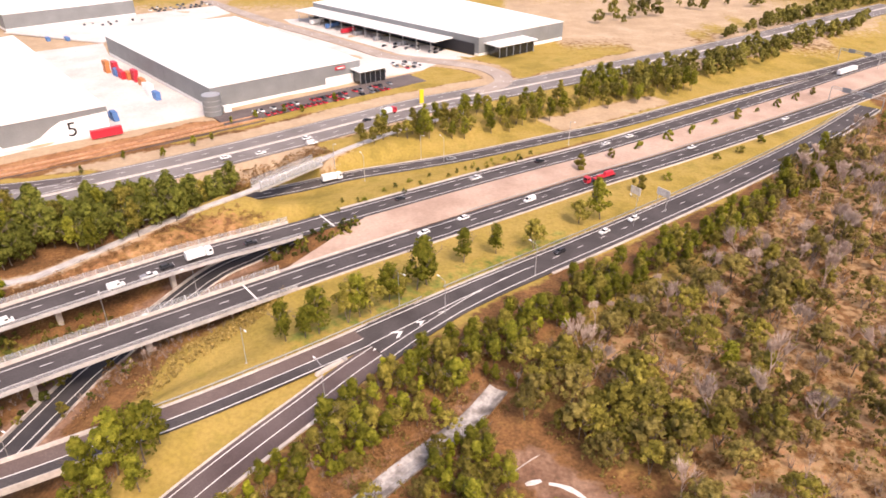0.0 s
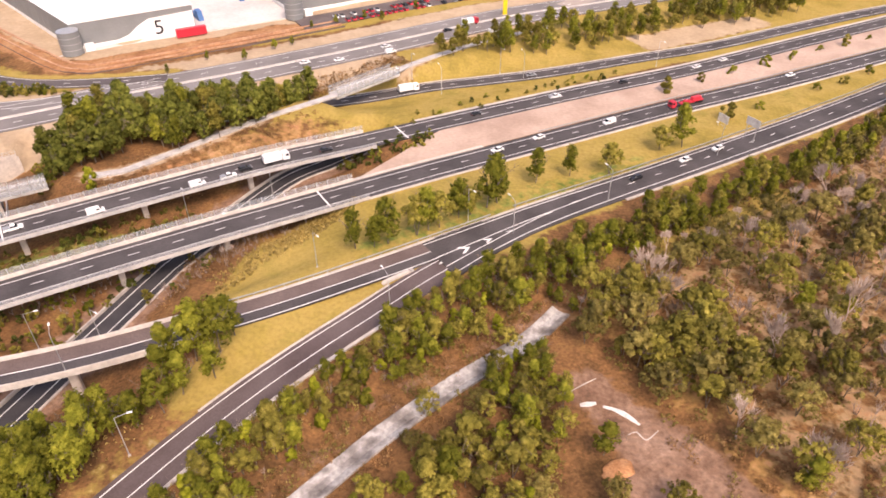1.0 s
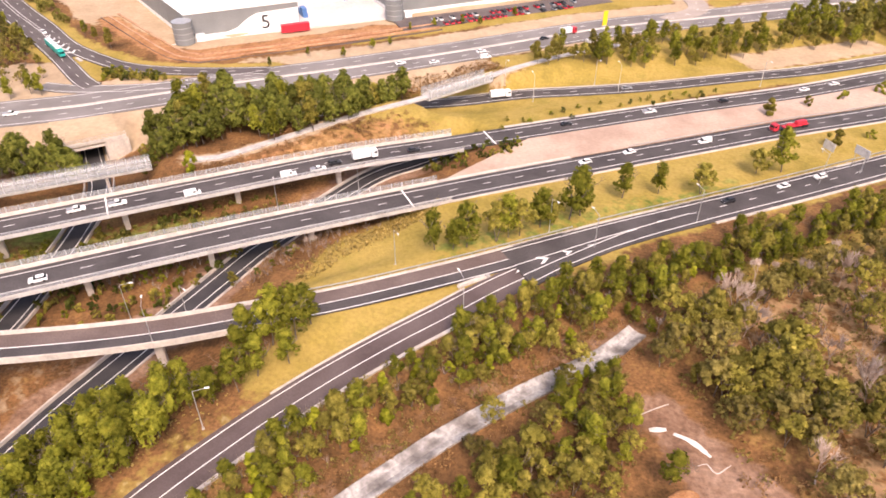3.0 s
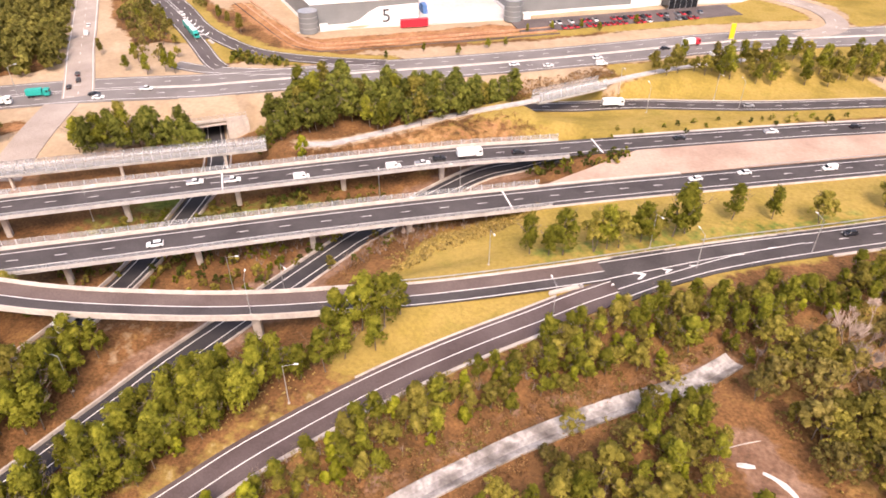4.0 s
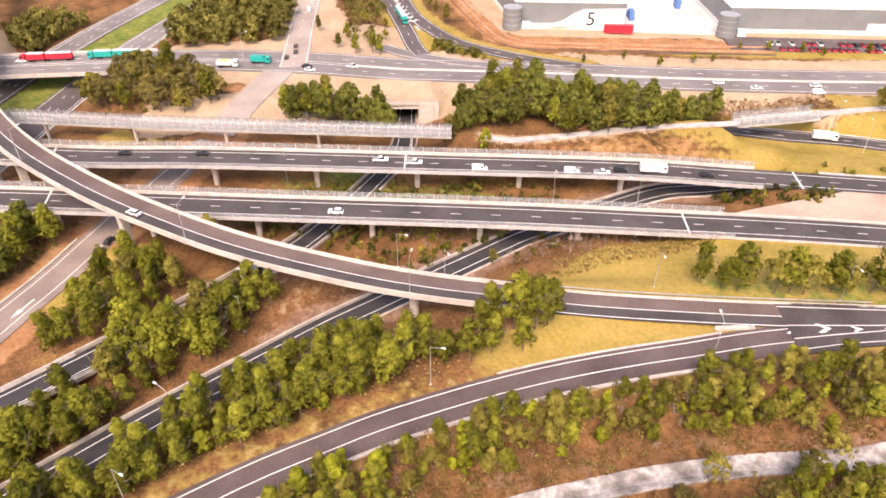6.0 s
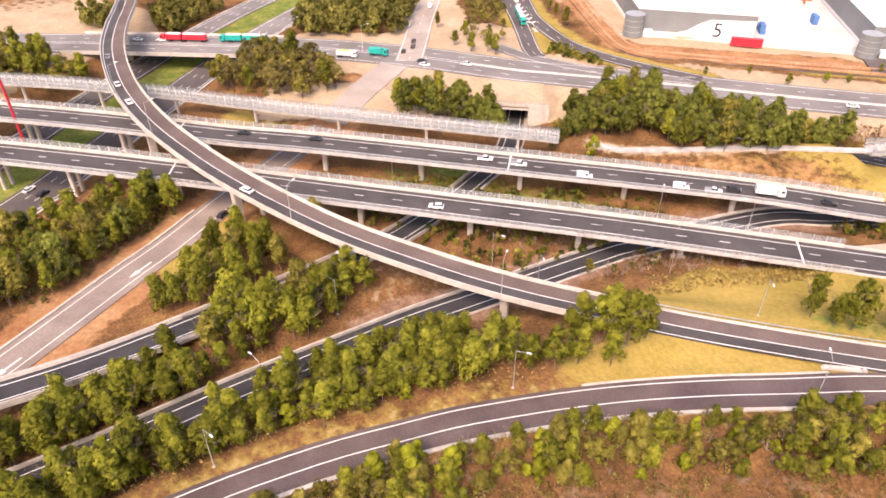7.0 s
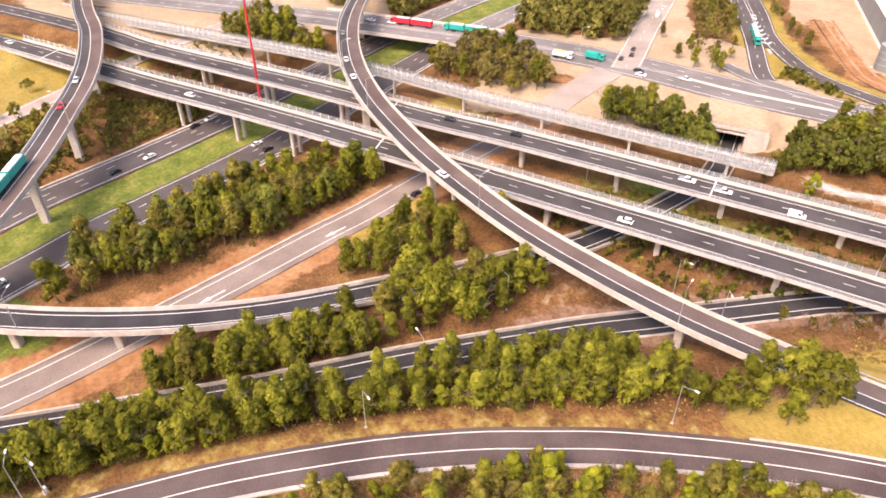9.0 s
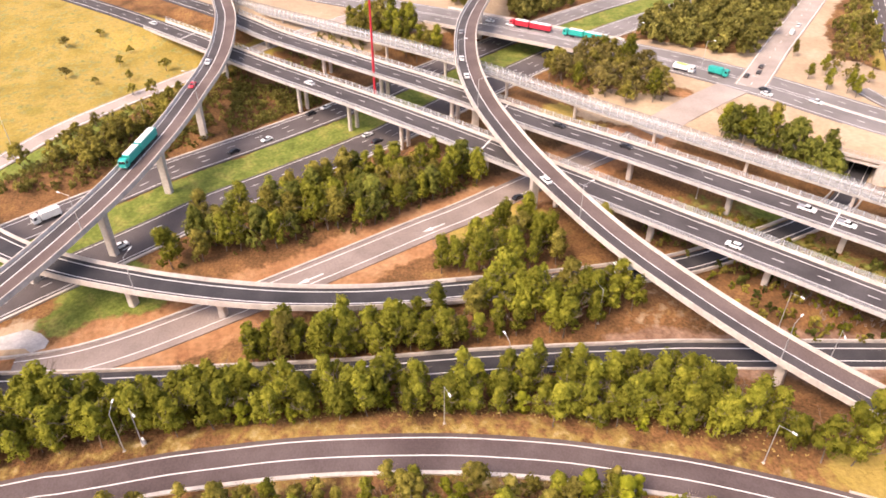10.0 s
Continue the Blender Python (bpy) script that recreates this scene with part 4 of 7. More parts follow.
# joints across the decks
for line, x, y in ((FRONT, -57, 174), (FRONT, -205, 56), (REAR, -41, 227), (REAR, -141.5, 144.8), (FRONT, -337, -54), (REAR, -232, 69)):
    q, a = nearest(line, x, y)
    bm = bmesh.new()
    add_box(bm, (0, 0, 0), (0.5, 11.2, 0.05))
    p = part("expansion_joint", bm, PAINT, front_road if line is FRONT else rear_road)
    p.matrix_basis = pose(q[0], q[1], q[2] + TOP + 0.025, 0, 0, math.degrees(a) + (12 if x < -200 else 0))


# ---------------------------------------------------------------- concrete channel and dirt track
def channel():
    sec = [(-2.6, 0.35), (-2.3, 0.35), (-0.8, -0.2), (0.8, -0.2), (2.3, 0.3), (2.6, 0.3), (2.6, -0.5), (-2.6, -0.5)]
    ob = sweep("drain_channel", DRAIN, sec[::-1], material("stained_concrete", [(0.10, 0.083, 0.075), (0.24, 0.215, 0.20), (0.44, 0.41, 0.39), (0.17, 0.148, 0.135)], 0.2, 10, 0.85, 0.1, 4, fine=(1.3, 0.2), coord="World"))
    tagged(ob, "stained pale concrete drainage channel among dry scrub", "drain", kind="structure")


channel()


def pale_strip(name, points, width, mat, label, category):
    """A thin broken strip lying on the dirt, uneven along its edges."""
    r = random.Random(int(points[0][0] * 10))
    line = curve([(x, y, land(x, y)) for x, y in points], 0.8)
    s = sides(line)
    verts, n = [], len(line)
    for i, p in enumerate(line):
        w = width * (0.35 + 0.65 * math.sin(math.pi * (i + 0.7) / (n + 0.4))) * r.uniform(0.75, 1.15) / 2
        z = land(p[0], p[1]) + 0.09
        for o, h in ((-w, -0.3), (-w, 0), (w, 0), (w, -0.3)):
            verts.append((p[0] + s[i, 0] * o, p[1] + s[i, 1] * o, z + h))
    faces = [(4 * i + j, 4 * i + (j + 1) % 4, 4 * i + 4 + (j + 1) % 4, 4 * i + 4 + j) for i in range(n - 1) for j in range(4)]
    ob = from_lists(name, verts, faces + [(3, 2, 1, 0), tuple(4 * n - 4 + j for j in range(4))], mat)
    return tagged(ob, label, category)


pale_strip("broken_slab", [(22.8, 106.1), (25.4, 105.5), (27.8, 104.2), (30.3, 102.0)], 1.3, CONCRETE_WHITE, "long broken white concrete slab on the dirt track", "slab")
pale_strip("broken_slab", [(17.8, 105.9), (19.6, 106.4), (21.3, 106.9)], 1.2, CONCRETE_WHITE, "short broken white concrete slab on the dirt track", "slab")
pale_strip("kerb_piece", [(27.6, 99.0), (29.4, 100.0), (31.2, 98.1), (34.1, 100.9)], 0.32, CONCRETE, "thin crooked pale kerb piece on the dirt track", "kerb piece")
pale_strip("kerb_piece", [(15.7, 109.4), (18.6, 111.8), (21.7, 114.0)], 0.3, CONCRETE, "thin pale kerb piece across the track head", "kerb piece")


def earth_mound(x, y, length, width, high, mat, label):
    """A low uneven heap of soil."""
    bm = bmesh.new()
    bmesh.ops.create_icosphere(bm, subdivisions=4, radius=1.0)
    for v in bm.verts:
        k = 1 + 0.22 * noise.noise(v.co * 1.7) + 0.08 * noise.noise(v.co * 5)
        v.co = Vector((v.co.x * length / 2 * k, v.co.y * width / 2 * k, max(v.co.z, -0.3) * high * k))
    ob = part("earth_mound", bm, mat, None)
    ob.data.polygons.foreach_set("use_smooth", [True] * len(ob.data.polygons))
    ob.matrix_basis = pose(x, y, land(x, y), 0, 0, 35)
    return tagged(ob, label, "earth mound")


MOUND_EARTH = material("mound_earth", [(0.30, 0.13, 0.055), (0.40, 0.19, 0.085), (0.47, 0.25, 0.125)], 0.5, 8, 0.95, 0.4, 3, fine=(2.5, 0.25), coord="World")
earth_mound(24.8, 89.6, 7.5, 4.6, 0.8, MOUND_EARTH, "low heap of orange soil beside the dirt track")


# ---------------------------------------------------------------- underpass below the main road
SOIL = material("bare_soil", [(0.42, 0.30, 0.19), (0.47, 0.345, 0.225), (0.52, 0.395, 0.27)], 0.06, 8, 0.95, 0.1, 5, fine=(0.6, 0.1), coord="World")


def portal():
    body = new("underpass")
    tagged(body, "concrete underpass portal below the main road", "underpass")
    q, a = nearest(UNDER, -178.5, 181.5)
    m = Matrix.Translation((q[0], q[1], 0)) @ Matrix.Rotation(a + math.pi, 4, "Z")
    # the wall across the far end is added, unseen, to keep the opening dark
    for name, c, s, mat in (("side_wall", (18, 5.6, 2.8), (36, 0.8, 6.4), CONCRETE_GREY), ("side_wall", (18, -5.6, 2.8), (36, 0.8, 6.4), CONCRETE_GREY),
                            ("lintel", (18, 0, 6.1), (36, 12.4, 0.9), CONCRETE), ("back_wall", (35.4, 0, 3), (0.6, 11, 6), CONCRETE_GREY),
                            ("wing_wall", (0, 9.5, 3.4), (0.7, 8, 7.8), CONCRETE), ("wing_wall", (0, -9.5, 3.4), (0.7, 8, 7.8), CONCRETE),
                            ("parapet", (0, 0, 7.9), (0.5, 26, 1.2), CONCRETE), ("soil_cover", (18.4, 0, 7.4), (36.2, 22, 1.2), SOIL)):
        bm = bmesh.new()
        add_box(bm, c, s, 0, 1.0, 0.06)
        part(name, bm, mat, body)
    bm = bmesh.new()
    for k in range(14):
        add_box(bm, (0, -13 + k * 2, 9.2), (0.08, 0.08, 1.5))
    for zz in (8.9, 9.4, 9.9):
        add_box(bm, (0, 0, zz), (0.06, 26, 0.07))
    part("fence", bm, STEEL, body)
    body.matrix_basis = m


portal()


# ---------------------------------------------------------------- warehouses
def warehouse(corners, base, high, label):
    """A big shed: clad walls with panel joints, a low white roof with a ridge and gutter."""
    body = new("warehouse")
    tagged(body, label, "warehouse")
    n = len(corners)
    for i in range(n):
        (x1, y1), (x2, y2) = corners[i], corners[(i + 1) % n]
        ln = math.hypot(x2 - x1, y2 - y1)
        a = math.atan2(y2 - y1, x2 - x1)
        bm = bmesh.new()
        add_box(bm, (ln / 2, 0.15, high / 2 + 0.8), (ln, 0.3, high - 1.6))
        k = 0.0
        while k < ln:
            add_box(bm, (k, 0, high / 2), (0.12, 0.12, high - 1.7))
            k += 8.0
        w = part("wall", bm, CLADDING, body)
        w.matrix_basis = Matrix.Translation((x1, y1, base)) @ Matrix.Rotation(a, 4, "Z")
        bm = bmesh.new()
        add_box(bm, (ln / 2, 0.1, 0.5), (ln, 0.36, 2.2))
        w = part("plinth", bm, WHITE, body, "pale painted wall base")
        w.matrix_basis = Matrix.Translation((x1, y1, base)) @ Matrix.Rotation(a, 4, "Z")
    c = np.mean(corners, axis=0)
    top = [(c[0] + (x - c[0]) * 1.004, c[1] + (y - c[1]) * 1.004) for x, y in corners]
    mid1 = [(top[0][k] + top[1][k]) / 2 for k in (0, 1)]
    mid2 = [(top[2][k] + top[3][k]) / 2 for k in (0, 1)]
    z = base + high
    verts = [(*p, z + 0.25) for p in top] + [(*mid1, z + 2.0), (*mid2, z + 2.0)] + [(*p, z - 0.1) for p in top]
    faces = [(0, 4, 5, 3), (4, 1, 2, 5), (0, 6, 7, 1, 4), (1, 7, 8, 2), (2, 8, 9, 3, 5), (3, 9, 6, 0), (9, 8, 7, 6)]
    from_lists("roof", verts, faces, ROOF, body)
    return body


shed_five = warehouse([(-203, 287), (-160, 321), (-284, 470), (-330, 390)], 8, 12, "large grey warehouse with a white roof and a painted numeral")
shed_mid = warehouse([(-119, 349), (-48, 405), (-152, 530), (-222, 468)], 8, 12, "large grey warehouse with a white roof behind a car park")
shed_far = warehouse([(24, 460), (86, 508), (-20, 640), (-104, 586)], 8, 12, "long white-roofed warehouse behind a dark loading canopy")
shed_back = warehouse([(-330, 540), (-255, 600), (-330, 700), (-420, 640)], 8, 12, "distant grey warehouse with a broad white roof")


def on_wall(a, b, base):
    """Local frame of a wall from a to b: x along, y into the building."""
    return Matrix.Translation((a[0], a[1], base)) @ Matrix.Rotation(math.atan2(b[1] - a[1], b[0] - a[0]), 4, "Z")


def numeral():
    m = on_wall((-203, 287), (-160, 321), 8)
    bm = bmesh.new()
    pts = [(14, 0.1), (54.6, 0.1), (54.6, 9.4), (34, 8.8), (29, 6.5), (24, 3.0)]
    vs = [bm.verts.new((x, -0.30, z)) for x, z in pts] + [bm.verts.new((x, -0.05, z)) for x, z in pts]
    k = len(pts)
    bm.faces.new(vs[:k])
    bm.faces.new(vs[k:][::-1])
    for i in range(k):
        bm.faces.new([vs[(i + 1) % k], vs[i], vs[i + k], vs[(i + 1) % k + k]])
    bmesh.ops.recalc_face_normals(bm, faces=bm.faces)
    p = part("white_panel", bm, WHITE, shed_five, "white painted wall panel")
    p.matrix_basis = m
    cu = bpy.data.curves.new("numeral", "FONT")
    cu.body, cu.size, cu.extrude = "5", 9.5, 0.05
    t = new("numeral", cu)
    t.data.materials.append(DARK)
    t.parent = shed_five
    t.matrix_basis = m @ Matrix.Translation((35.5, -0.42, 1.0)) @ Matrix.Rotation(math.pi / 2, 4, "X")
    t["label"] = "black painted numeral 5"


numeral()


def tank(x, y, z, r, h, label):
    body = new("water_tank")
    tagged(body, label, "tank")
    bm = bmesh.new()
    bmesh.ops.create_cone(bm, cap_ends=True, segments=32, radius1=r, radius2=r, depth=h, matrix=Matrix.Translation((0, 0, h / 2)))
    part("shell", bm, CLADDING, body)
    bm = bmesh.new()
    bmesh.ops.create_cone(bm, cap_ends=True, segments=32, radius1=r * 1.03, radius2=r * 0.2, depth=0.9, matrix=Matrix.Translation((0, 0, h + 0.4)))
    part("lid", bm, STEEL, body, "pale steel lid")
    for k in range(3):
        bm = bmesh.new()
        bmesh.ops.create_cone(bm, cap_ends=False, segments=32, radius1=r * 1.012, radius2=r * 1.012, depth=0.15, matrix=Matrix.Translation((0, 0, h * (k + 1) / 4)))
        part("hoop", bm, STEEL, body)
    bm = bmesh.new()
    add_box(bm, (r * 1.25 + 1.5, 0, 1.6), (4, 3, 3.2), 0, 1, 0.08)
    part("pump_house", bm, WHITE, body, "small white pump house")
    body.matrix_basis = pose(x, y, z, 0, 0, 38)


tank(-202, 283.5, 8, 4.6, 10.5, "grey corrugated steel water tank beside the warehouse")
tank(-117, 343.5, 8, 4.6, 10.5, "grey corrugated steel water tank beside the car park")

RED = plain("red_paint", (0.55, 0.03, 0.05), 0.4)
TEAL = plain("teal_paint", (0.0, 0.36, 0.31), 0.4)
BLUE = plain("blue_paint", (0.08, 0.19, 0.42), 0.45)
ORANGE = plain("orange_paint", (0.55, 0.20, 0.07), 0.5)
YELLOW = plain("yellow_paint", (0.75, 0.52, 0.02), 0.5)
GREY = plain("grey_paint", (0.25, 0.26, 0.28), 0.4)
BLACK = plain("black_paint", (0.02, 0.02, 0.025), 0.35)
LIME = plain("lime_paint", (0.45, 0.62, 0.10), 0.45)
GLASS = plain("tinted_glass", (0.015, 0.018, 0.022), 0.12, spec=0.6)
TYRE = plain("tyre_rubber", (0.02, 0.02, 0.02), 0.9)
LAMP_RED = plain("tail_lens", (0.35, 0.02, 0.02), 0.3)
LAMP_CLEAR = plain("head_lens", (0.7, 0.7, 0.68), 0.15)


def office():
    body = new("office")
    tagged(body, "dark glazed warehouse office under a flat white roof", "office")
    bm = bmesh.new()
    add_box(bm, (0, 0, 3.6), (17, 9, 7.2), 0, 1, 0.1)
    part("glazing", bm, GLASS, body)
    bm = bmesh.new()
    add_box(bm, (0, 0, 7.6), (19.5, 12, 0.7), 0, 1, 0.08)
    part("roof", bm, WHITE, body, "flat white roof")
    for k in range(6):
        bm = bmesh.new()
        add_box(bm, (-8.5 + 3.4 * k, -4.6, 3.6), (0.2, 0.2, 7.2))
        part("mullion", bm, GREY, body)
    body.matrix_basis = pose(-43, 404, 8, 0, 0, 38)
    b = new("office")
    tagged(b, "dark glazed office under a white awning roof", "office")
    for o in body.children:
        c = o.copy()
        scene.collection.objects.link(c)
        c.parent = b
    b.matrix_basis = pose(46, 468, 8, 0, 0, 38) @ Matrix.Diagonal((1.8, 1.2, 1.0, 1))


office()


def wall_sign():
    bm = bmesh.new()
    add_box(bm, (0, 0, 0), (6.5, 0.3, 2.0), 0, 1, 0.05)
    p = part("wall_sign", bm, RED, shed_mid, "plain red wall sign")
    p.matrix_basis = on_wall((-119, 349), (-48, 405), 8) @ Matrix.Translation((77, -0.4, 9.6))
    bm = bmesh.new()
    add_box(bm, (0, 0, 0), (4.5, 0.1, 0.7))
    q = part("sign_band", bm, WHITE, p)
    q.matrix_basis = Matrix.Translation((0, -0.2, 0))
    bm = bmesh.new()
    add_box(bm, (78, -0.25, 2.6), (22, 0.3, 5.2))
    q = part("white_panel", bm, WHITE, shed_mid, "white painted wall panel")
    q.matrix_basis = on_wall((-119, 349), (-48, 405), 8)


wall_sign()


def canopy_dock():
    body = new("loading_canopy")
    tagged(body, "long dark loading canopy along the far warehouse", "canopy")
    m = on_wall((-104, 586), (24, 460), 8)
    bm = bmesh.new()
    add_box(bm, (78, -9, 8.2), (156, 18, 0.7))
    part("roof", bm, WHITE, body)
    # near-black sheet just in front of the clad wall, up to the canopy roof
    bm = bmesh.new()
    add_box(bm, (88, -0.4, 3.8), (176, 0.5, 7.6))
    part("dock_wall", bm, BLACK, body, "near-black sheet along the wall below the canopy")
    for k in range(12):
        bm = bmesh.new()
        add_box(bm, (4 + k * 13.5, -17.5, 4), (0.4, 0.4, 8))
        part("post", bm, STEEL, body)
    body.matrix_basis = m


canopy_dock()


def container(x, y, z, turn, mat, label, size=(6.1, 2.45, 2.6)):
    body = new("shipping_container")
    tagged(body, label, "container", "containers in the yard")
    bm = bmesh.new()
    n = int(size[0] / 0.3)
    side = [(-size[0] / 2 + size[0] * k / n, size[1] / 2 - (0.05 if k % 2 and k < n else 0)) for k in range(n + 1)]
    ring = side + [(-x, -y) for x, y in side]
    low = [bm.verts.new((x, y, 0.02)) for x, y in ring]
    high = [bm.verts.new((x, y, size[2])) for x, y in ring]
    bm.faces.new(low[::-1])
    bm.faces.new(high)
    for k in range(len(ring)):
        j = (k + 1) % len(ring)
        bm.faces.new([low[k], low[j], high[j], high[k]])
    bmesh.ops.recalc_face_normals(bm, faces=bm.faces)
    part("box", bm, mat, body)
    bm = bmesh.new()
    add_box(bm, (size[0] / 2, 0, size[2] / 2), (0.08, size[1] - 0.2, size[2] - 0.2))
    part("door", bm, mat, body)
    body.matrix_basis = pose(x, y, z, 0, 0, turn)
    return body


paints = [(RED, "red"), (ORANGE, "orange"), (WHITE, "white"), (BLUE, "blue"), (RED, "dark red")]
r = random.Random(3)
for i, (x, y) in enumerate([(-205, 424), (-196, 416), (-190, 410), (-199, 422), (-193, 414), (-186, 409), (-180, 404), (-173, 396), (-167, 386), (-161, 376), (-155, 369), (-164, 335), (-168, 340), (-221, 510), (-286, 514), (-272, 514), (-246, 474)]):
    mat, word = paints[r.randrange(5)] if i not in (12, 13) else (BLUE, "blue")
    for level in range(1 if i > 11 else 2 + (i % 3 == 0)):
        container(x, y, land(x, y) + level * 2.62, 130 + r.uniform(-4, 4), mat, "%s steel shipping container stacked in the yard" % word)
container(-158.5, 312.5, 8.1, 36, RED, "long red trailer box parked in the yard", (14, 2.5, 3.8))


# terraced earth bank and fence below the yard
def bank_wall():
    line = curve([(-262, 310, 8), (-205, 273, 8), (-190, 268, 8), (-176, 273, 8), (-110, 324, 8), (-92, 338, 8)])
    for off, high in ((3.5, 0.5), (-1.5, 0.35)):
        tagged(sweep("retaining_wall", shifted(line, off), slab(-0.5, 0.5, high, -0.6), ORANGE_EARTH), "low orange earth terrace below the yard", "retaining wall", kind="structure")
    tagged(sweep("retaining_wall", shifted(line, -5.5), slab(-0.1, 0.1, 0.35, -0.6), ASPHALT_RED), "thin brown edging wall below the bank", "retaining wall", kind="structure")


def yard(corners, label):
    n = len(corners)
    verts = [(x, y, 8.12) for x, y in corners] + [(x, y, 7.4) for x, y in corners]
    faces = [tuple(range(n)), tuple(range(2 * n - 1, n - 1, -1))] + [(i, i + n, (i + 1) % n + n, (i + 1) % n) for i in range(n)]
    tagged(from_lists("pavement", verts, faces, YARD), label, "yard", kind="structure")


YARD = material("yard_concrete", [(0.50, 0.46, 0.43), (0.58, 0.54, 0.51), (0.64, 0.60, 0.57)], 0.05, 8, 0.85, 0.1, 4, fine=(0.7, 0.08), coord="World")
yard([(-207, 279), (-150, 322), (-120, 343), (-119.5, 348.5), (-222.5, 467.5), (-240, 500), (-284, 470), (-160, 320.5), (-203, 286.5)], "pale concrete loading yard between the warehouses")
yard([(-47.5, 404.5), (-12, 426), (-4, 440), (-26, 449), (-44, 459), (-64, 482), (-100, 521), (-133, 554), (-152, 530.5)], "pale concrete yard beside the warehouse")
yard([(22, 459), (8, 451), (-18, 460), (-30, 467), (-50, 490), (-86, 529), (-119, 563), (-128, 580), (-106, 584)], "pale concrete truck yard before the loading canopy")
yard([(-330, 536), (-262, 598), (-200, 640), (-178, 606), (-222, 540), (-242, 502)], "pale concrete yard behind the warehouses")
ORANGE_EARTH = material("orange_earth", [(0.36, 0.19, 0.11), (0.45, 0.25, 0.145), (0.50, 0.31, 0.20)], 0.1, 8, 0.95, 0.3, 2, fine=(0.8, 0.2), coord="World")
bank_wall()


def totem():
    body = new("totem_sign")
    tagged(body, "tall plain yellow totem sign by the main road", "sign")
    bm = bmesh.new()
    add_box(bm, (0, 0, 4.1), (2.4, 0.6, 7.4), 0, 1, 0.08)
    part("panel", bm, YELLOW, body)
    bm = bmesh.new()
    add_box(bm, (0, 0, 0.2), (3.2, 1.2, 0.6), 0, 1, 0.05)
    part("footing", bm, CONCRETE, body)
    body.matrix_basis = pose(-11, 360.5, land(-11, 360.5), 0, 0, 30)


totem()


def mast():
    body = new("red_mast")
    tagged(body, "tall slender red steel mast between the viaducts", "mast")
    bm = bmesh.new()
    add_tube(bm, (0, 0, 0), (0, 0, 48), 0.6, 0.36, 12)
    part("column", bm, RED, body)
    for a in range(3):
        bm = bmesh.new()
        d = Vector((math.cos(a * 2.094), math.sin(a * 2.094), 0))
        add_tube(bm, d * 2.2, (0, 0, 9), 0.16, 0.12, 6)
        part("strut", bm, RED, body)
    bm = bmesh.new()
    bmesh.ops.create_cone(bm, cap_ends=True, segments=20, radius1=3, radius2=2.8, depth=0.8)
    part("footing", bm, CONCRETE, body)
    body.matrix_basis = pose(-275, 25.5, land(-275, 25.5) + 0.1)


mast()


# ---------------------------------------------------------------- street lamps and road signs
def street_lamp(height=11.5, arm=2.6, kind="street_lamp"):
    top = new(kind)
    bm = bmesh.new()
    add_tube(bm, (0, 0, -0.3), (0, 0, height), 0.13, 0.075, 8)
    part("pole", bm, STEEL, top)
    bm = bmesh.new()
    add_tube(bm, (0, 0, height - 0.05), (arm, 0, height + 0.55), 0.06, 0.05, 6)
    part("arm", bm, STEEL, top)
    bm = bmesh.new()
    add_box(bm, (arm + 0.4, 0, height + 0.6), (1.1, 0.42, 0.22), 0, 0.8, 0.05)
    part("luminaire", bm, WHITE, top, "pale lamp head")
    bm = bmesh.new()
    add_box(bm, (0, 0, 0.05), (0.6, 0.6, 0.3), 0, 0.9, 0.03)
    part("base", bm, CONCRETE, top)
    return top


LAMP = street_lamp()
LAMP.location = (0, 0, -400)
LAMP_SITES = [(-97.2, 19.5, 10), (-73.9, 80.6, 25), (-103.7, -47.2, 175), (-104.4, -43.6, 30), (-28.9, 129.2, 130), (0.6, 166.9, 130), (29.5, 189.5, 130), (-51.5, 143.5, 310), (-13, 171.5, 310),
              (-268, 170, 60), (-296.8, 150, 60), (-114.8, 111.8, 20), (-100.5, 116, 330), (-99.5, 168.5, 120), (-176.6, 120.8, 60), (-137.5, 62, 20), (-125, 66, 200), (-112, 38, 190),
              (-259.6, -112.8, 330), (-262, -64, 330), (-46.9, 280.8, 300), (-33, 271, 120), (-9.8, 295.2, 300), (0.6, 291, 120), (-86, 158.5, 20), (-78, 185, 200), (70, 226, 130), (60, 312, 300)]
for x, y, a in LAMP_SITES:
    tagged(copy_thing(LAMP, pose(x, y, land(x, y), 0, 0, a)), "galvanised street lamp with a single outreach arm", "street lamp", "street lamps")
for x, y in ((-93.8, 97.9), (-152.6, 74), (-218.6, 59), (-258, 58)):
    q, a = nearest(FLY, x, y)
    tagged(copy_thing(LAMP, pose(q[0] + math.sin(a) * 4.3, q[1] - math.cos(a) * 4.3, q[2], 0, 0, math.degrees(a) + 90)), "galvanised street lamp on the flyover parapet", "street lamp", "street lamps")
for line, x, y, s in ((UNDER, -160, -50, 1), (LEFT_FLY, -170, -70, 1), (LEFT_FLY, -245, -45, 1)):
    q, a = nearest(line, x, y)
    tagged(copy_thing(LAMP, pose(q[0] - s * math.sin(a) * 4.3, q[1] + s * math.cos(a) * 4.3, q[2], 0, 0, math.degrees(a) - 90 * s)), "galvanised street lamp on a ramp parapet", "street lamp", "street lamps")
for o in (LAMP, *LAMP.children):
    bpy.data.objects.remove(o)


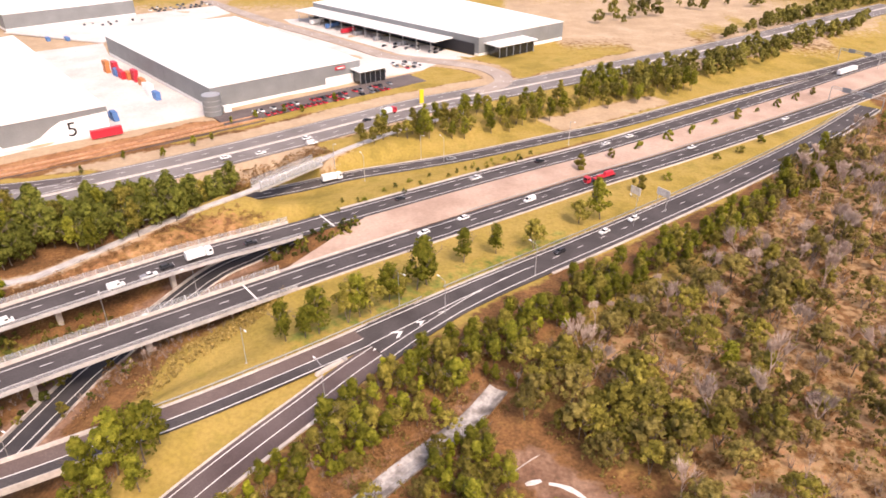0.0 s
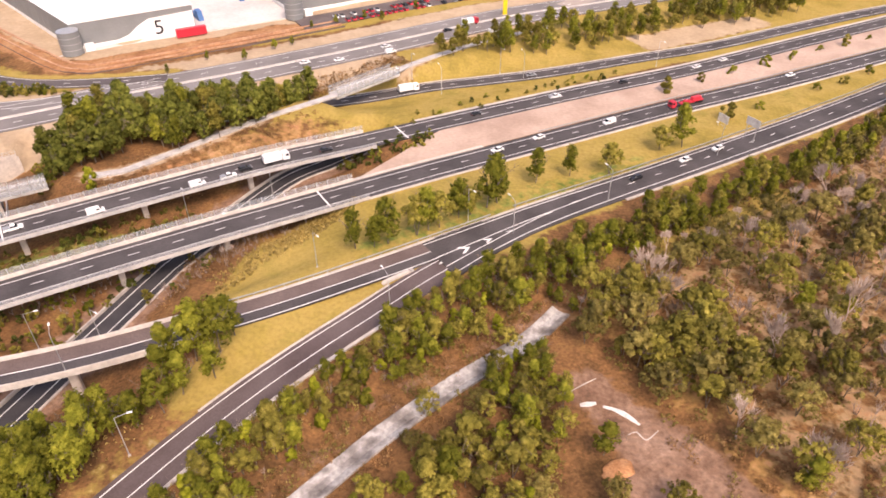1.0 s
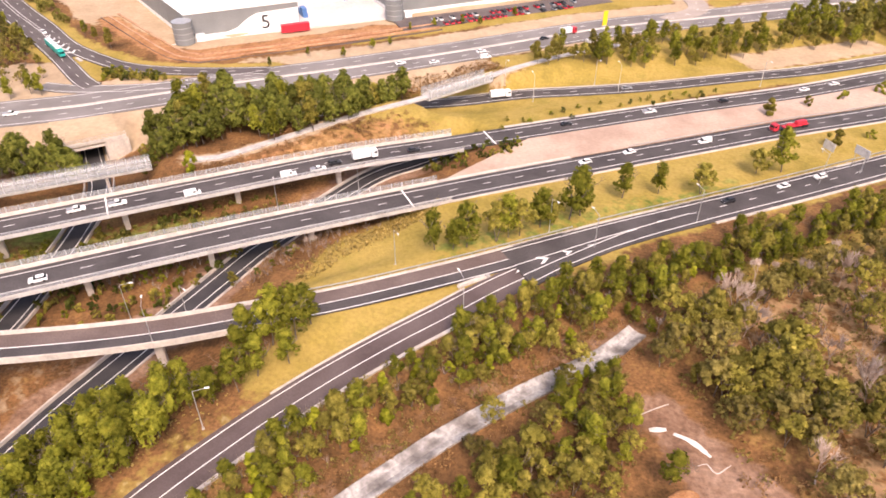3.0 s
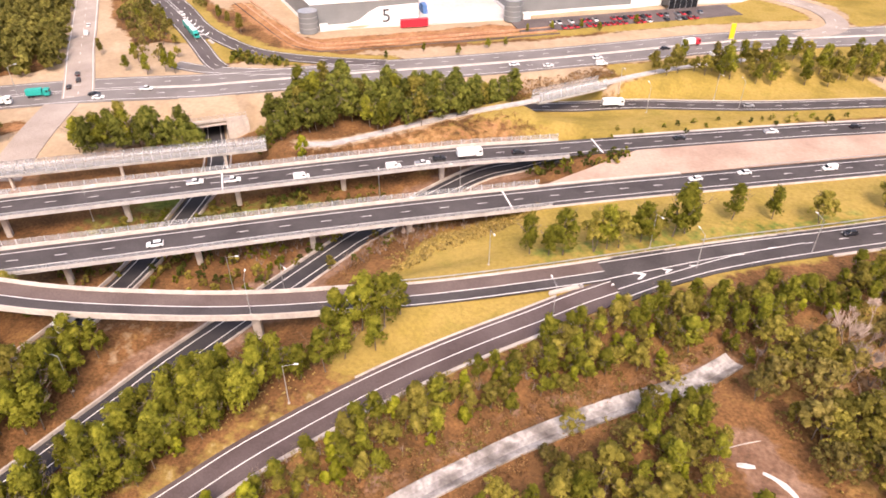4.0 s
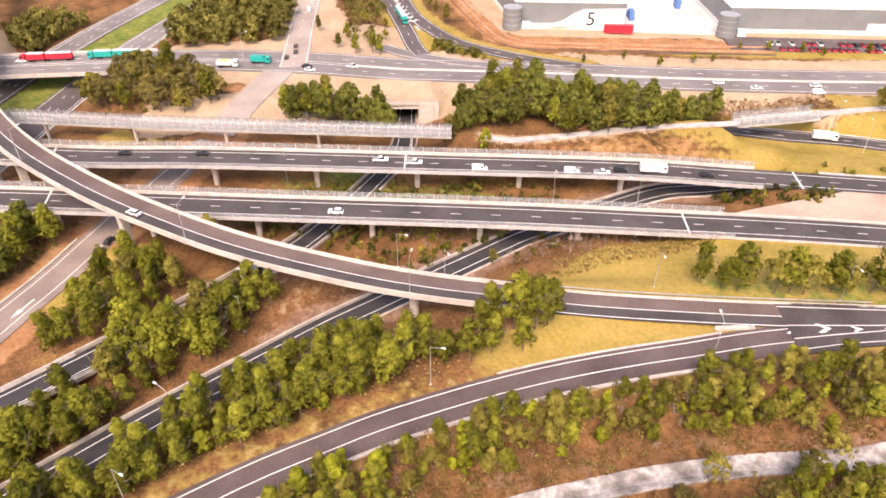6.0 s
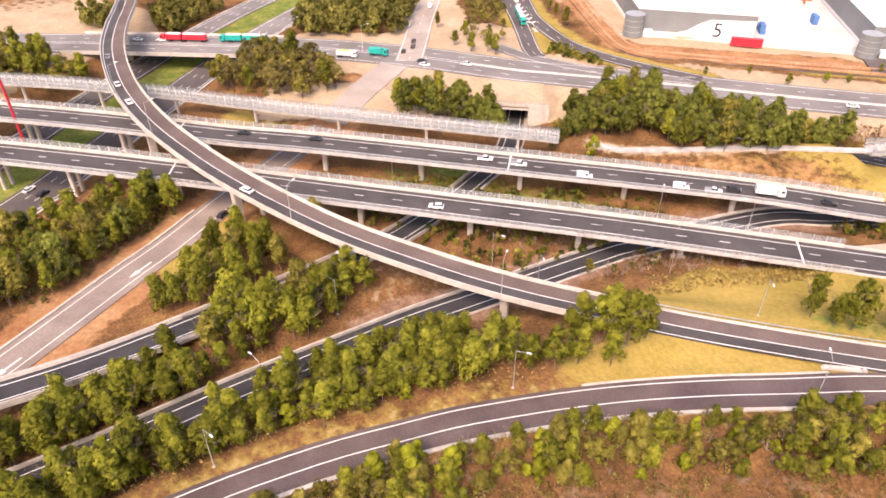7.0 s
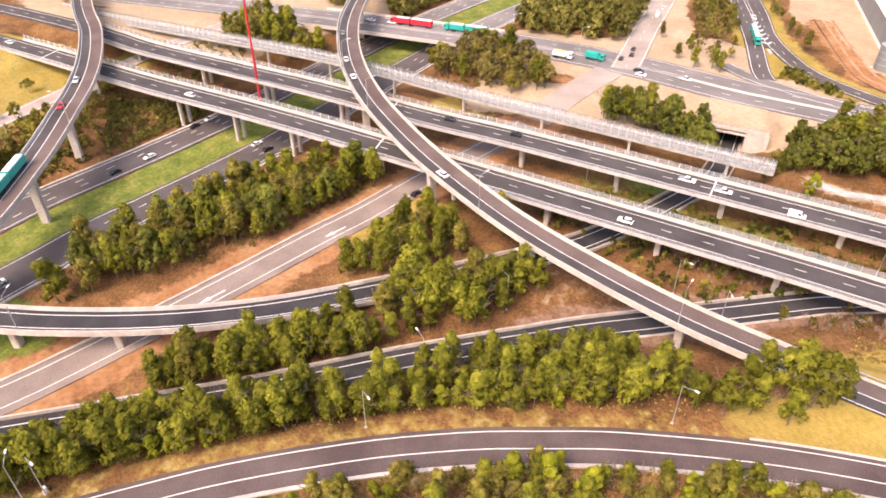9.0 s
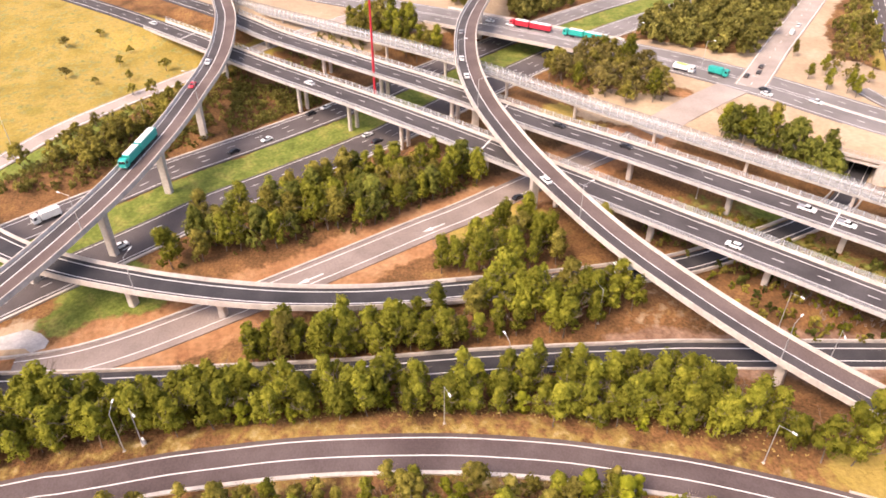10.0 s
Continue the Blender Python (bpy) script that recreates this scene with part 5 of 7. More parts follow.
def road_sign(x, y, z, turn, width, high, lift, label, posts=2):
    body = new("road_sign")
    tagged(body, label, "road sign")
    bm = bmesh.new()
    add_box(bm, (0, 0, lift + high / 2), (width, 0.15, high), 0, 1, 0.03)
    part("panel", bm, CONCRETE_WHITE, body, "plain pale back of a sign panel")
    for k in range(posts):
        bm = bmesh.new()
        add_tube(bm, ((k / max(1, posts - 1) - 0.5) * width * 0.7, 0.15, -0.3), ((k / max(1, posts - 1) - 0.5) * width * 0.7, 0.15, lift + high), 0.1, 0.1, 6)
        part("post", bm, STEEL, body)
    body.matrix_basis = pose(x, y, z, 0, 0, turn)


road_sign(76.5, 250.5, land(76.5, 250.5), 125, 5, 3.2, 1.8, "large grey-backed road sign on the grass verge")
road_sign(84, 240, 4.1, 125, 6, 3, 5.6, "grey-backed sign over the ramp carriageway")


def gantry(x1, y1, x2, y2, z, label):
    body = new("sign_gantry")
    tagged(body, label, "gantry")
    ln, a = math.hypot(x2 - x1, y2 - y1), math.atan2(y2 - y1, x2 - x1)
    for k in (0, ln):
        bm = bmesh.new()
        add_tube(bm, (k, 0, -0.3), (k, 0, 8.4), 0.25, 0.22, 8)
        part("post", bm, STEEL, body)
    bm = bmesh.new()
    for dy in (-0.5, 0.5):
        for dz in (7.2, 8.4):
            add_tube(bm, (0, dy, dz), (ln, dy, dz), 0.1, 0.1, 5)
    k = 0.0
    while k < ln - 1:
        add_tube(bm, (k, 0.5, 7.2), (k + 1.5, -0.5, 8.4), 0.06, 0.06, 4)
        k += 1.5
    part("truss", bm, STEEL, body)
    for f in (0.3, 0.7):
        bm = bmesh.new()
        add_box(bm, (ln * f, -0.7, 8.0), (4.5, 0.15, 2.6), 0, 1, 0.03)
        part("panel", bm, GREY, body)
    body.matrix_basis = Matrix.Translation((x1, y1, z)) @ Matrix.Rotation(a, 4, "Z")


gantry(219, 384, 236, 361, 1.2, "steel truss sign gantry across the carriageways")
gantry(268, 472, 283, 450, 1.2, "steel truss sign gantry across the rear carriageway")


# ---------------------------------------------------------------- vehicles
def wheel_mesh(r, w):
    bm = bmesh.new()
    bmesh.ops.create_cone(bm, cap_ends=True, segments=14, radius1=r, radius2=r, depth=w, matrix=Matrix.Rotation(math.pi / 2, 4, "X"))
    me = bpy.data.meshes.new("wheel")
    bm.to_mesh(me)
    bm.free()
    me.materials.append(TYRE)
    return me


CAR_WHEEL, TRUCK_WHEEL = wheel_mesh(0.33, 0.24), wheel_mesh(0.5, 0.5)


def wheels(body, me, xs, half):
    for x in xs:
        for s in (-1, 1):
            w = new("wheel", me)
            w.parent = body
            w.location = (x, s * half, me.vertices[0].co.xz.length)


def profile(pts, half, top_half=None, top_z=None):
    """A side outline (x, z) drawn across the width; above top_z it narrows to top_half."""
    bm = bmesh.new()
    a, b = [], []
    for x, z in pts:
        h = half if top_half is None or z < top_z else top_half
        a.append(bm.verts.new((x, -h, z)))
        b.append(bm.verts.new((x, h, z)))
    n = len(pts)
    bm.faces.new(a)
    bm.faces.new(b[::-1])
    for i in range(n):
        bm.faces.new([a[(i + 1) % n], a[i], b[i], b[(i + 1) % n]])
    bmesh.ops.recalc_face_normals(bm, faces=bm.faces)
    bmesh.ops.bevel(bm, geom=list(bm.edges), offset=0.05, segments=1, affect="EDGES")
    return bm


def side_panes(body, pts, half):
    for s in (-1, 1):
        p = part("side_window", profile(pts, 0.06), GLASS, body)
        p.location = (0, s * half, 0)


def small_lamps(body, front, back, half, z):
    for s in (-1, 1):
        for name, x, mat in (("headlight", front, LAMP_CLEAR), ("tail_light", back, LAMP_RED)):
            bm = bmesh.new()
            add_box(bm, (x, s * half, z), (0.12, 0.35, 0.16), 0, 1, 0.02)
            part(name, bm, mat, body)


def car(paint, style):
    body = new({"suv": "suv", "van": "van", "ute": "ute"}.get(style, "car"))
    if style == "van":
        part("body", profile([(-2.5, 0.35), (2.5, 0.35), (2.55, 0.95), (1.75, 1.2), (1.1, 2.05), (-2.45, 2.1), (-2.55, 0.9)], 0.95, 0.82, 1.4), paint, body)
        part("windscreen", profile([(1.85, 1.2), (1.25, 1.95), (1.12, 1.9), (1.6, 1.2)], 0.8), GLASS, body)
        side_panes(body, [(0.2, 1.3), (1.2, 1.3), (0.95, 1.85), (0.2, 1.85)], 0.9)
        wheels(body, CAR_WHEEL, (-1.6, 1.6), 0.84)
        small_lamps(body, 2.5, -2.5, 0.75, 0.8)
    elif style == "ute":
        part("body", profile([(-2.6, 0.4), (2.6, 0.4), (2.65, 0.95), (1.4, 1.1), (0.3, 1.15), (-2.6, 1.1)], 0.92), paint, body)
        part("cabin", profile([(1.35, 1.08), (0.75, 1.68), (-0.55, 1.7), (-0.75, 1.08)], 0.82, 0.72, 1.4), GLASS, body)
        part("roof", profile([(0.72, 1.66), (-0.55, 1.67), (-0.55, 1.76), (0.7, 1.74)], 0.74), paint, body)
        part("tray", profile([(-2.55, 1.08), (-0.85, 1.08), (-0.85, 1.4), (-2.55, 1.38)], 0.9), GREY if paint is WHITE else paint, body)
        wheels(body, CAR_WHEEL, (-1.65, 1.65), 0.82)
        small_lamps(body, 2.6, -2.58, 0.72, 0.8)
    else:
        h = 0.18 if style == "suv" else 0.0
        part("body", profile([(-2.25, 0.32), (2.25, 0.32), (2.3, 0.7), (1.95, 0.88 + h), (1.0, 0.98 + h), (-1.95, 1.0 + h), (-2.28, 0.9 + h)], 0.9), paint, body)
        back = -2.15 if style == "suv" else -1.75
        part("cabin", profile([(1.05, 0.95 + h), (0.35, 1.4 + h), (back + 0.45, 1.42 + h), (back, 0.97 + h)], 0.8, 0.66, 1.25), GLASS, body)
        part("roof", profile([(0.32, 1.38 + h), (back + 0.45, 1.4 + h), (back + 0.5, 1.48 + h), (0.25, 1.46 + h)], 0.68), paint, body)
        wheels(body, CAR_WHEEL, (-1.38, 1.4), 0.8)
        small_lamps(body, 2.22, -2.24, 0.68, 0.72 + h)
    return body


def tractor(body, paint, front):
    part("cab", profile([(front - 2.3, 0.7), (front, 0.7), (front + 0.05, 1.9), (front - 0.15, 3.1), (front - 1.9, 3.3), (front - 2.3, 2.9)], 1.22), paint, body)
    part("windscreen", profile([(front + 0.08, 1.95), (front - 0.06, 2.8), (front - 0.14, 2.8), (front, 1.95)], 1.05), GLASS, body)
    side_panes(body, [(front - 1.3, 1.95), (front - 0.3, 1.95), (front - 0.4, 2.75), (front - 1.3, 2.75)], 1.21)
    for s in (-1, 1):
        bm = bmesh.new()
        add_box(bm, (front + 0.02, s * 0.9, 0.95), (0.12, 0.4, 0.22), 0, 1, 0.02)
        part("headlight", bm, LAMP_CLEAR, body)


def truck(paint, style, load=None):
    body = new({"semi": "semi_trailer_truck", "rigid": "rigid_truck", "garbage": "tipper_truck", "lowloader": "low_loader_truck"}[style])
    bm = bmesh.new()
    ln = {"semi": 22.5, "rigid": 9.0, "garbage": 9.5, "lowloader": 17.5}[style]
    add_box(bm, (-0.3, 0, 0.85), (ln - 1, 0.9, 0.3))
    part("chassis", bm, BLACK, body)
    tractor(body, paint, ln / 2)
    if style == "semi":
        for c, s in ((ln / 2 - 6.6, 7.6), (-ln / 2 + 5.9, 11.4)):
            bm = bmesh.new()
            add_box(bm, (c, 0, 2.3), (s, 2.45, 2.6), 0, 0.98, 0.08)
            part("trailer_box", bm, load or paint, body)
            bm = bmesh.new()
            add_box(bm, (c, 0, 3.68), (s - 0.3, 2.3, 0.3), 0, 0.8, 0.06)
            part("tarpaulin", bm, WHITE, body, "pale cover over the trailer")
        xs = (ln / 2 - 1.4, ln / 2 - 4.4, ln / 2 - 5.6, 0.6, -0.6, -ln / 2 + 1.2, -ln / 2 + 2.4)
    elif style == "rigid":
        bm = bmesh.new()
        add_box(bm, (-1.2, 0, 2.2), (6.2, 2.45, 2.4), 0, 0.98, 0.08)
        part("cargo_box", bm, load or paint, body)
        xs = (ln / 2 - 1.3, -ln / 2 + 2.4, -ln / 2 + 1.2)
    elif style == "garbage":
        part("tipper_body", profile([(-4.6, 1.1), (1.9, 1.1), (2.1, 2.9), (-4.2, 3.0), (-4.7, 2.2)], 1.22), load or paint, body)
        bm = bmesh.new()
        add_box(bm, (-1.2, 0, 2.9), (5.4, 2.0, 0.4), 0, 0.9, 0.06)
        part("load_cover", bm, LIME, body, "lime yellow cover")
        xs = (ln / 2 - 1.3, -ln / 2 + 2.4, -ln / 2 + 1.2)
    else:
        bm = bmesh.new()
        add_box(bm, (-2.5, 0, 1.1), (11.5, 2.4, 0.35), 0, 1, 0.04)
        part("trailer_deck", bm, RED, body)
        bm = bmesh.new()
        add_box(bm, (-5, 0, 2.0), (5, 1.9, 1.3), 0, 0.85, 0.1)
        add_box(bm, (0.2, 0, 1.7), (3, 1.6, 0.8), 0.1, 0.8, 0.1)
        part("load", bm, RED, body, "red machinery on the deck")
        xs = (ln / 2 - 1.4, ln / 2 - 4.6, -ln / 2 + 1.2, -ln / 2 + 2.5)
    wheels(body, TRUCK_WHEEL, xs, 0.95)
    return body


LINES = {"FRONT": (FRONT, TOP), "REAR": (REAR, TOP), "FLY": (FLY, TOP), "EXIT": (EXIT, 0), "CROSS": (CROSS, TOP), "SIDE": (SIDE_STREET, TOP + 0.03), "TWIN": (TWIN, TOP + 0.05),
         "RAMP": (RAMP, 0), "LEFTFLY": (LEFT_FLY, TOP), "MFAR": (MOTOR_LOW, 0), "MNEAR": (MOTOR_LOW, 0), "UNDER": (UNDER, TOP), "SLIP": (SLIP, 0)}
BACKWARD = {"FRONT", "FLY", "MFAR", "SLIP", "TWIN", "EXIT"}
PAINTS = {"white": WHITE, "dark": BLACK, "grey": GREY, "red": RED, "teal": TEAL}
TRAFFIC = """car white FLY -173.3 71.7;suv white FRONT -137.8 109.6;car dark REAR -215.6 85.5;car dark REAR -196.8 103.1;ute white REAR -150.8 141.0;van white REAR -122.8 159.1
van white REAR -99.5 178.5;ute white REAR -91.8 184.8;suv dark REAR -88.3 190.5;rigid white REAR -80.0 197.3;car dark REAR -65.7 207.6;car dark REAR -16.6 246.0;ute white REAR 13.8 267.5
garbage white CROSS -264.4 159.1;car white CROSS -273.4 149.9;car dark CROSS -238.1 181.9;ute white CROSS -222.8 194.8;car white CROSS -80.5 288.7;van white CROSS -59.7 300.6;van white CROSS -15.4 332.9
car dark SIDE -253.2 182.7;car dark SIDE -255.5 189.8;car dark SIDE -261.3 194.6;car white SIDE -307.8 244.0;van white SIDE -298.3 233.9;semi teal TWIN -253.6 257.6;car white TWIN -276.9 277.6
rigid white RAMP -47.1 271.5;car grey RAMP 4.0 293.6;car white FRONT -6.8 217.3;car white FRONT 7.6 229.3;van white FRONT 34.1 246.3;car white FRONT 117.1 307.4;car white FRONT 180.0 350.3
lowloader red FRONT 66.2 269.0;car white REAR 77.6 311.2;car white REAR 91.3 321.9;car dark REAR 43.1 288.0;semi white REAR 258.8 441.4;suv dark FLY 39.6 204.6;car white FLY 58.0 219.9
suv white FLY 71.0 230.4;car white CROSS -94.6 283.6;car white CROSS -63.1 307.2;car dark CROSS -37.5 332.4;rigid red CROSS -27.5 342.8;car dark CROSS 13.8 363.5
semi teal LEFTFLY -208.8 -53.5;car white LEFTFLY -282.5 -37.5;car red LEFTFLY -260.8 -40.3;car dark MFAR -269.5 -1.9;car white MFAR -274.3 4.4;car white MFAR -249.2 -19.5;car dark MFAR -241.8 -31.5
rigid white MFAR -207.0 -88.0;suv white MNEAR -186.5 -62.3;car white MNEAR -245.5 18.9;car dark MNEAR -239.7 21.9;ute white REAR -141.3 147.5;car white FRONT -359.5 -72.4
semi red CROSS -330.8 110.3;semi teal CROSS -311.8 131.8;rigid teal CROSS -257.2 171.5;car white CROSS -345.6 93.3;car white CROSS -337.8 101.8;car white CROSS -233.9 180.1
car white FLY -246.6 61.5;car white FLY -263.4 61.8;car grey FLY -298.9 68.6;rigid white UNDER -143.9 82.4;suv white FRONT -269.2 -0.9;car dark SLIP -188.8 62.9"""
MODELS = {}


def drive(style, colour, where, x, y):
    line, top = LINES[where]
    q, a = nearest(line, x, y)
    if where in BACKWARD or (where == "CROSS" and (x - q[0]) * -math.sin(a) + (y - q[1]) * math.cos(a) > 0):
        a += math.pi
    if where in ("FLY", "LEFTFLY") and x < -30:
        side = nearest(line, x, y)[1]
        x, y = q[0] + math.sin(side) * 2.1, q[1] - math.cos(side) * 2.1
    z = q[2] + top
    m = pose(x, y, z, 0, 0, math.degrees(a))
    paint = PAINTS[colour]
    kind = (style, colour)
    if kind in MODELS:
        ob = copy_thing(MODELS[kind], m)
    else:
        ob = truck(paint, style, {"rigid": WHITE if colour == "red" else None}.get(style)) if style in ("semi", "rigid", "garbage", "lowloader") else car(paint, style)
        ob.matrix_basis = m
        MODELS[kind] = ob
    word = {"suv": "four-wheel drive", "ute": "utility vehicle", "semi": "articulated truck", "rigid": "rigid truck", "garbage": "tipper truck with a lime cover", "lowloader": "low-loader truck with machinery"}.get(style, style)
    place = {"FRONT": "motorway", "REAR": "motorway", "FLY": "flyover ramp", "LEFTFLY": "high flyover", "CROSS": "main road", "SIDE": "side street", "MFAR": "lower motorway", "MNEAR": "lower motorway"}.get(where, "ramp")
    tagged(ob, "%s %s driving on the %s" % (colour, word, place), {"semi": "truck", "rigid": "truck", "garbage": "truck", "lowloader": "truck"}.get(style, style), "traffic on the roads")


for row in TRAFFIC.replace("\n", ";").split(";"):
    style, colour, where, x, y = row.split()
    drive(style, colour, where, float(x), float(y))

# rows of parked cars in front of the warehouse, plain at that distance
def far_car(paint, name="car", long=4.4, high=1.45):
    body = new(name)
    h = long / 2
    part("body", profile([(-h, 0.3), (h, 0.3), (h + 0.05, 0.7), (h - 0.9, 0.95), (-h + 0.2, 1.0)], 0.9), paint, body)
    part("cabin", profile([(h - 1.1, 0.92), (h - 1.8, high), (-h + 0.7, high), (-h + 0.2, 0.95)], 0.8), GLASS, body)
    return body


r = random.Random(11)
for row_y, count in ((-3.0, 26), (-10.5, 24)):
    for k in range(count):
        if r.random() < 0.2:
            continue
        colour = r.choices(["red", "white", "dark", "grey"], [5, 2, 2, 1])[0]
        m = on_wall((-108, 348), (-28, 409), 8) @ Matrix.Translation((8 + k * 3.3, row_y - 6, 0.1)) @ Matrix.Rotation(math.pi / 2 + r.uniform(-.05, .05), 4, "Z")
        if ("far", colour) in MODELS:
            ob = copy_thing(MODELS[("far", colour)], m)
        else:
            ob = far_car(PAINTS[colour])
            ob.matrix_basis = m
            MODELS[("far", colour)] = ob
        tagged(ob, "%s car parked in a row before the warehouse" % colour, "car", "parked cars")
tagged(sweep("pavement", curve([(-112, 334, 8), (-60, 374, 8), (-15, 410, 8)]), slab(-9, 9, 0.1, -0.5), ASPHALT_BROWN), "brown asphalt car park before the warehouse", "car park", kind="structure")


# cars and trucks standing in the far yards, plain at that distance
def park(start, end, count, rows, gap, colours, weights, label, group):
    r = random.Random(int(abs(start[0] * 7 + start[1])))
    turn = math.atan2(end[1] - start[1], end[0] - start[0])
    for row in range(rows):
        for k in range(count):
            if r.random() < 0.3:
                continue
            f = (k + r.uniform(-.1, .1)) / max(1, count - 1)
            x = start[0] + (end[0] - start[0]) * f - math.sin(turn) * row * gap
            y = start[1] + (end[1] - start[1]) * f + math.cos(turn) * row * gap
            colour = r.choices(colours, weights)[0]
            m = pose(x, y, 8.13, 0, 0, math.degrees(turn) + 90 + r.uniform(-6, 6))
            kind = ("far", colour)
            if kind in MODELS:
                ob = copy_thing(MODELS[kind], m)
            else:
                ob = MODELS[kind] = far_car(PAINTS[colour])
                ob.matrix_basis = m
            tagged(ob, "%s %s" % (colour, label), "car", group)


park((-36, 422), (-14, 434), 7, 3, 6.5, ["white", "grey", "dark", "red"], [3, 3, 3, 2], "car parked beside the warehouse office", "office cars")
park((-40, 487), (-4, 468), 10, 2, 8, ["white", "grey", "dark"], [2, 2, 3], "car parked before the loading canopy", "canopy cars")
park((-244, 610), (-205, 640), 12, 3, 9, ["white", "grey", "dark"], [2, 2, 3], "car parked in the yard behind the warehouses", "back yard cars")
park((-275, 552), (-240, 574), 8, 2, 8, ["white", "grey", "dark"], [2, 2, 2], "car parked in the yard behind the warehouses", "back yard cars")
for k, (x, y) in enumerate(((-62, 522), (-70, 530), (-46, 506), (-84, 548), (-28, 490), (-98, 562))):
    mat, word = paints[(k * 2 + 2) % 5]
    container(x, y, 8.9, 48, mat, "%s trailer box standing at the loading dock" % word, (12, 2.5, 2.8)) if k % 2 else container(x, y, 8.13, 40, GREY, "grey steel container standing at the loading dock")


def slab_patch(corners, label):
    """A broken pale slab lying on the ground."""
    n = len(corners)
    verts = [(x, y, land(x, y) + 0.15) for x, y in corners] + [(x, y, land(x, y) - 0.6) for x, y in corners]
    faces = [tuple(range(n)), tuple(range(2 * n - 1, n - 1, -1))] + [(i, i + n, (i + 1) % n + n, (i + 1) % n) for i in range(n)]
    tagged(from_lists("pavement", verts, faces, CONCRETE_PALE), label, "slab", kind="structure")


slab_patch([(-151, -87), (-152.5, -80), (-150, -76), (-147, -73.5), (-144.5, -74), (-143.5, -77), (-145.5, -79), (-146, -85)], "pale irregular concrete slab beside the slip road")


def utility_box(x, y):
    body = new("utility_box")
    tagged(body, "small white roadside utility box on the dry verge", "utility box")
    bm = bmesh.new()
    add_box(bm, (0, 0, 0.75), (0.9, 0.7, 1.3), 0, 0.97, 0.05)
    part("cabinet", bm, WHITE, body)
    bm = bmesh.new()
    add_box(bm, (0, 0, 0.06), (1.3, 1.1, 0.2), 0, 1, 0.03)
    part("footing", bm, CONCRETE, body)
    body.matrix_basis = pose(x, y, land(x, y), 0, 0, 20)


utility_box(-105.1, -43.6)


# ---------------------------------------------------------------- trees
def leaf_material(name, dark, mid, light, shared=False):
    m = material(name, [dark, mid, light], 0.7, 4, 0.75, fine=(4.0, 0.22), vary=0.0 if shared else 0.36, spec=0.1, coord="World")
    nt = m.node_tree
    b = nt.nodes["Principled BSDF"]
    if shared:
        at = nt.nodes.new("ShaderNodeAttribute")
        at.attribute_name = "tone"
        link = b.inputs["Base Color"].links[0]
        out = times(nt, link.from_socket, at.outputs["Fac"])
        nt.links.new(out, b.inputs["Base Color"])
    tr = nt.nodes.new("ShaderNodeBsdfTranslucent")
    nt.links.new(b.inputs["Base Color"].links[0].from_socket, tr.inputs["Color"])
    mix = nt.nodes.new("ShaderNodeMixShader")
    mix.inputs[0].default_value = 0.4
    nt.links.new(b.outputs[0], mix.inputs[1])
    nt.links.new(tr.outputs[0], mix.inputs[2])
    nt.links.new(mix.outputs[0], nt.nodes["Material Output"].inputs[0])
    return m


LEAF_GREEN = leaf_material("gum_leaves", (0.108, 0.115, 0.0144), (0.21, 0.209, 0.0237), (0.34, 0.318, 0.0454))
LEAF_OLIVE = leaf_material("olive_leaves", (0.141, 0.123, 0.0233), (0.257, 0.219, 0.0408), (0.41, 0.339, 0.081))
LEAF_MID = leaf_material("dense_gum_leaves", (0.0907, 0.104, 0.0206), (0.175, 0.185, 0.033), (0.284, 0.281, 0.0578))
LEAF_BRIGHT = leaf_material("young_leaves", (0.147, 0.163, 0.0113), (0.255, 0.261, 0.0206), (0.374, 0.365, 0.0423))
LEAF_DARK = leaf_material("casuarina_leaves", (0.05, 0.06, 0.012), (0.09, 0.10, 0.02), (0.15, 0.155, 0.03))
LEAF_SHARED = leaf_material("scrub_leaves", (0.128, 0.121, 0.0268), (0.231, 0.207, 0.0478), (0.358, 0.307, 0.0898), True)
DRY_SHARED = leaf_material("dry_leaves", (0.20, 0.108, 0.045), (0.31, 0.178, 0.078), (0.42, 0.265, 0.125), True)
STRAW_SHARED = leaf_material("dry_grass_blades", (0.36, 0.26, 0.09), (0.47, 0.35, 0.13), (0.58, 0.45, 0.19), True)
LEAF_GREY = leaf_material("dull_leaves", (0.128, 0.103, 0.0268), (0.231, 0.184, 0.0513), (0.358, 0.289, 0.0933))
GREY_SHARED = leaf_material("dull_scrub_leaves", (0.153, 0.124, 0.0338), (0.257, 0.209, 0.0618), (0.379, 0.311, 0.107), True)
TWIG = material("dry_twigs", [(0.28, 0.20, 0.16), (0.41, 0.31, 0.255), (0.56, 0.455, 0.39)], 1.2, 4, 0.9, vary=0.25)
BARK = material("pale_bark", [(0.10, 0.075, 0.055), (0.17, 0.13, 0.10), (0.27, 0.22, 0.18)], 1.5, 5, 0.9)


def branch_mesh(bm, rng, a, direction, length, radius, depth, tips, bend=0.8):
    a = Vector(a)
    b = a + direction * length
    add_tube(bm, a, b, radius, radius * 0.62, 6 if depth > 2 else 4 if depth > 1 else 3)
    if depth == 0:
        tips.append(b)
        return
    for _ in range(rng.choice((2, 3))):
        d = (direction + Vector((rng.uniform(-bend, bend), rng.uniform(-bend, bend), rng.uniform(-.15, .6)))).normalized()
        branch_mesh(bm, rng, b, d, length * rng.uniform(0.55, 0.8), radius * 0.6, depth - 1, tips, bend)


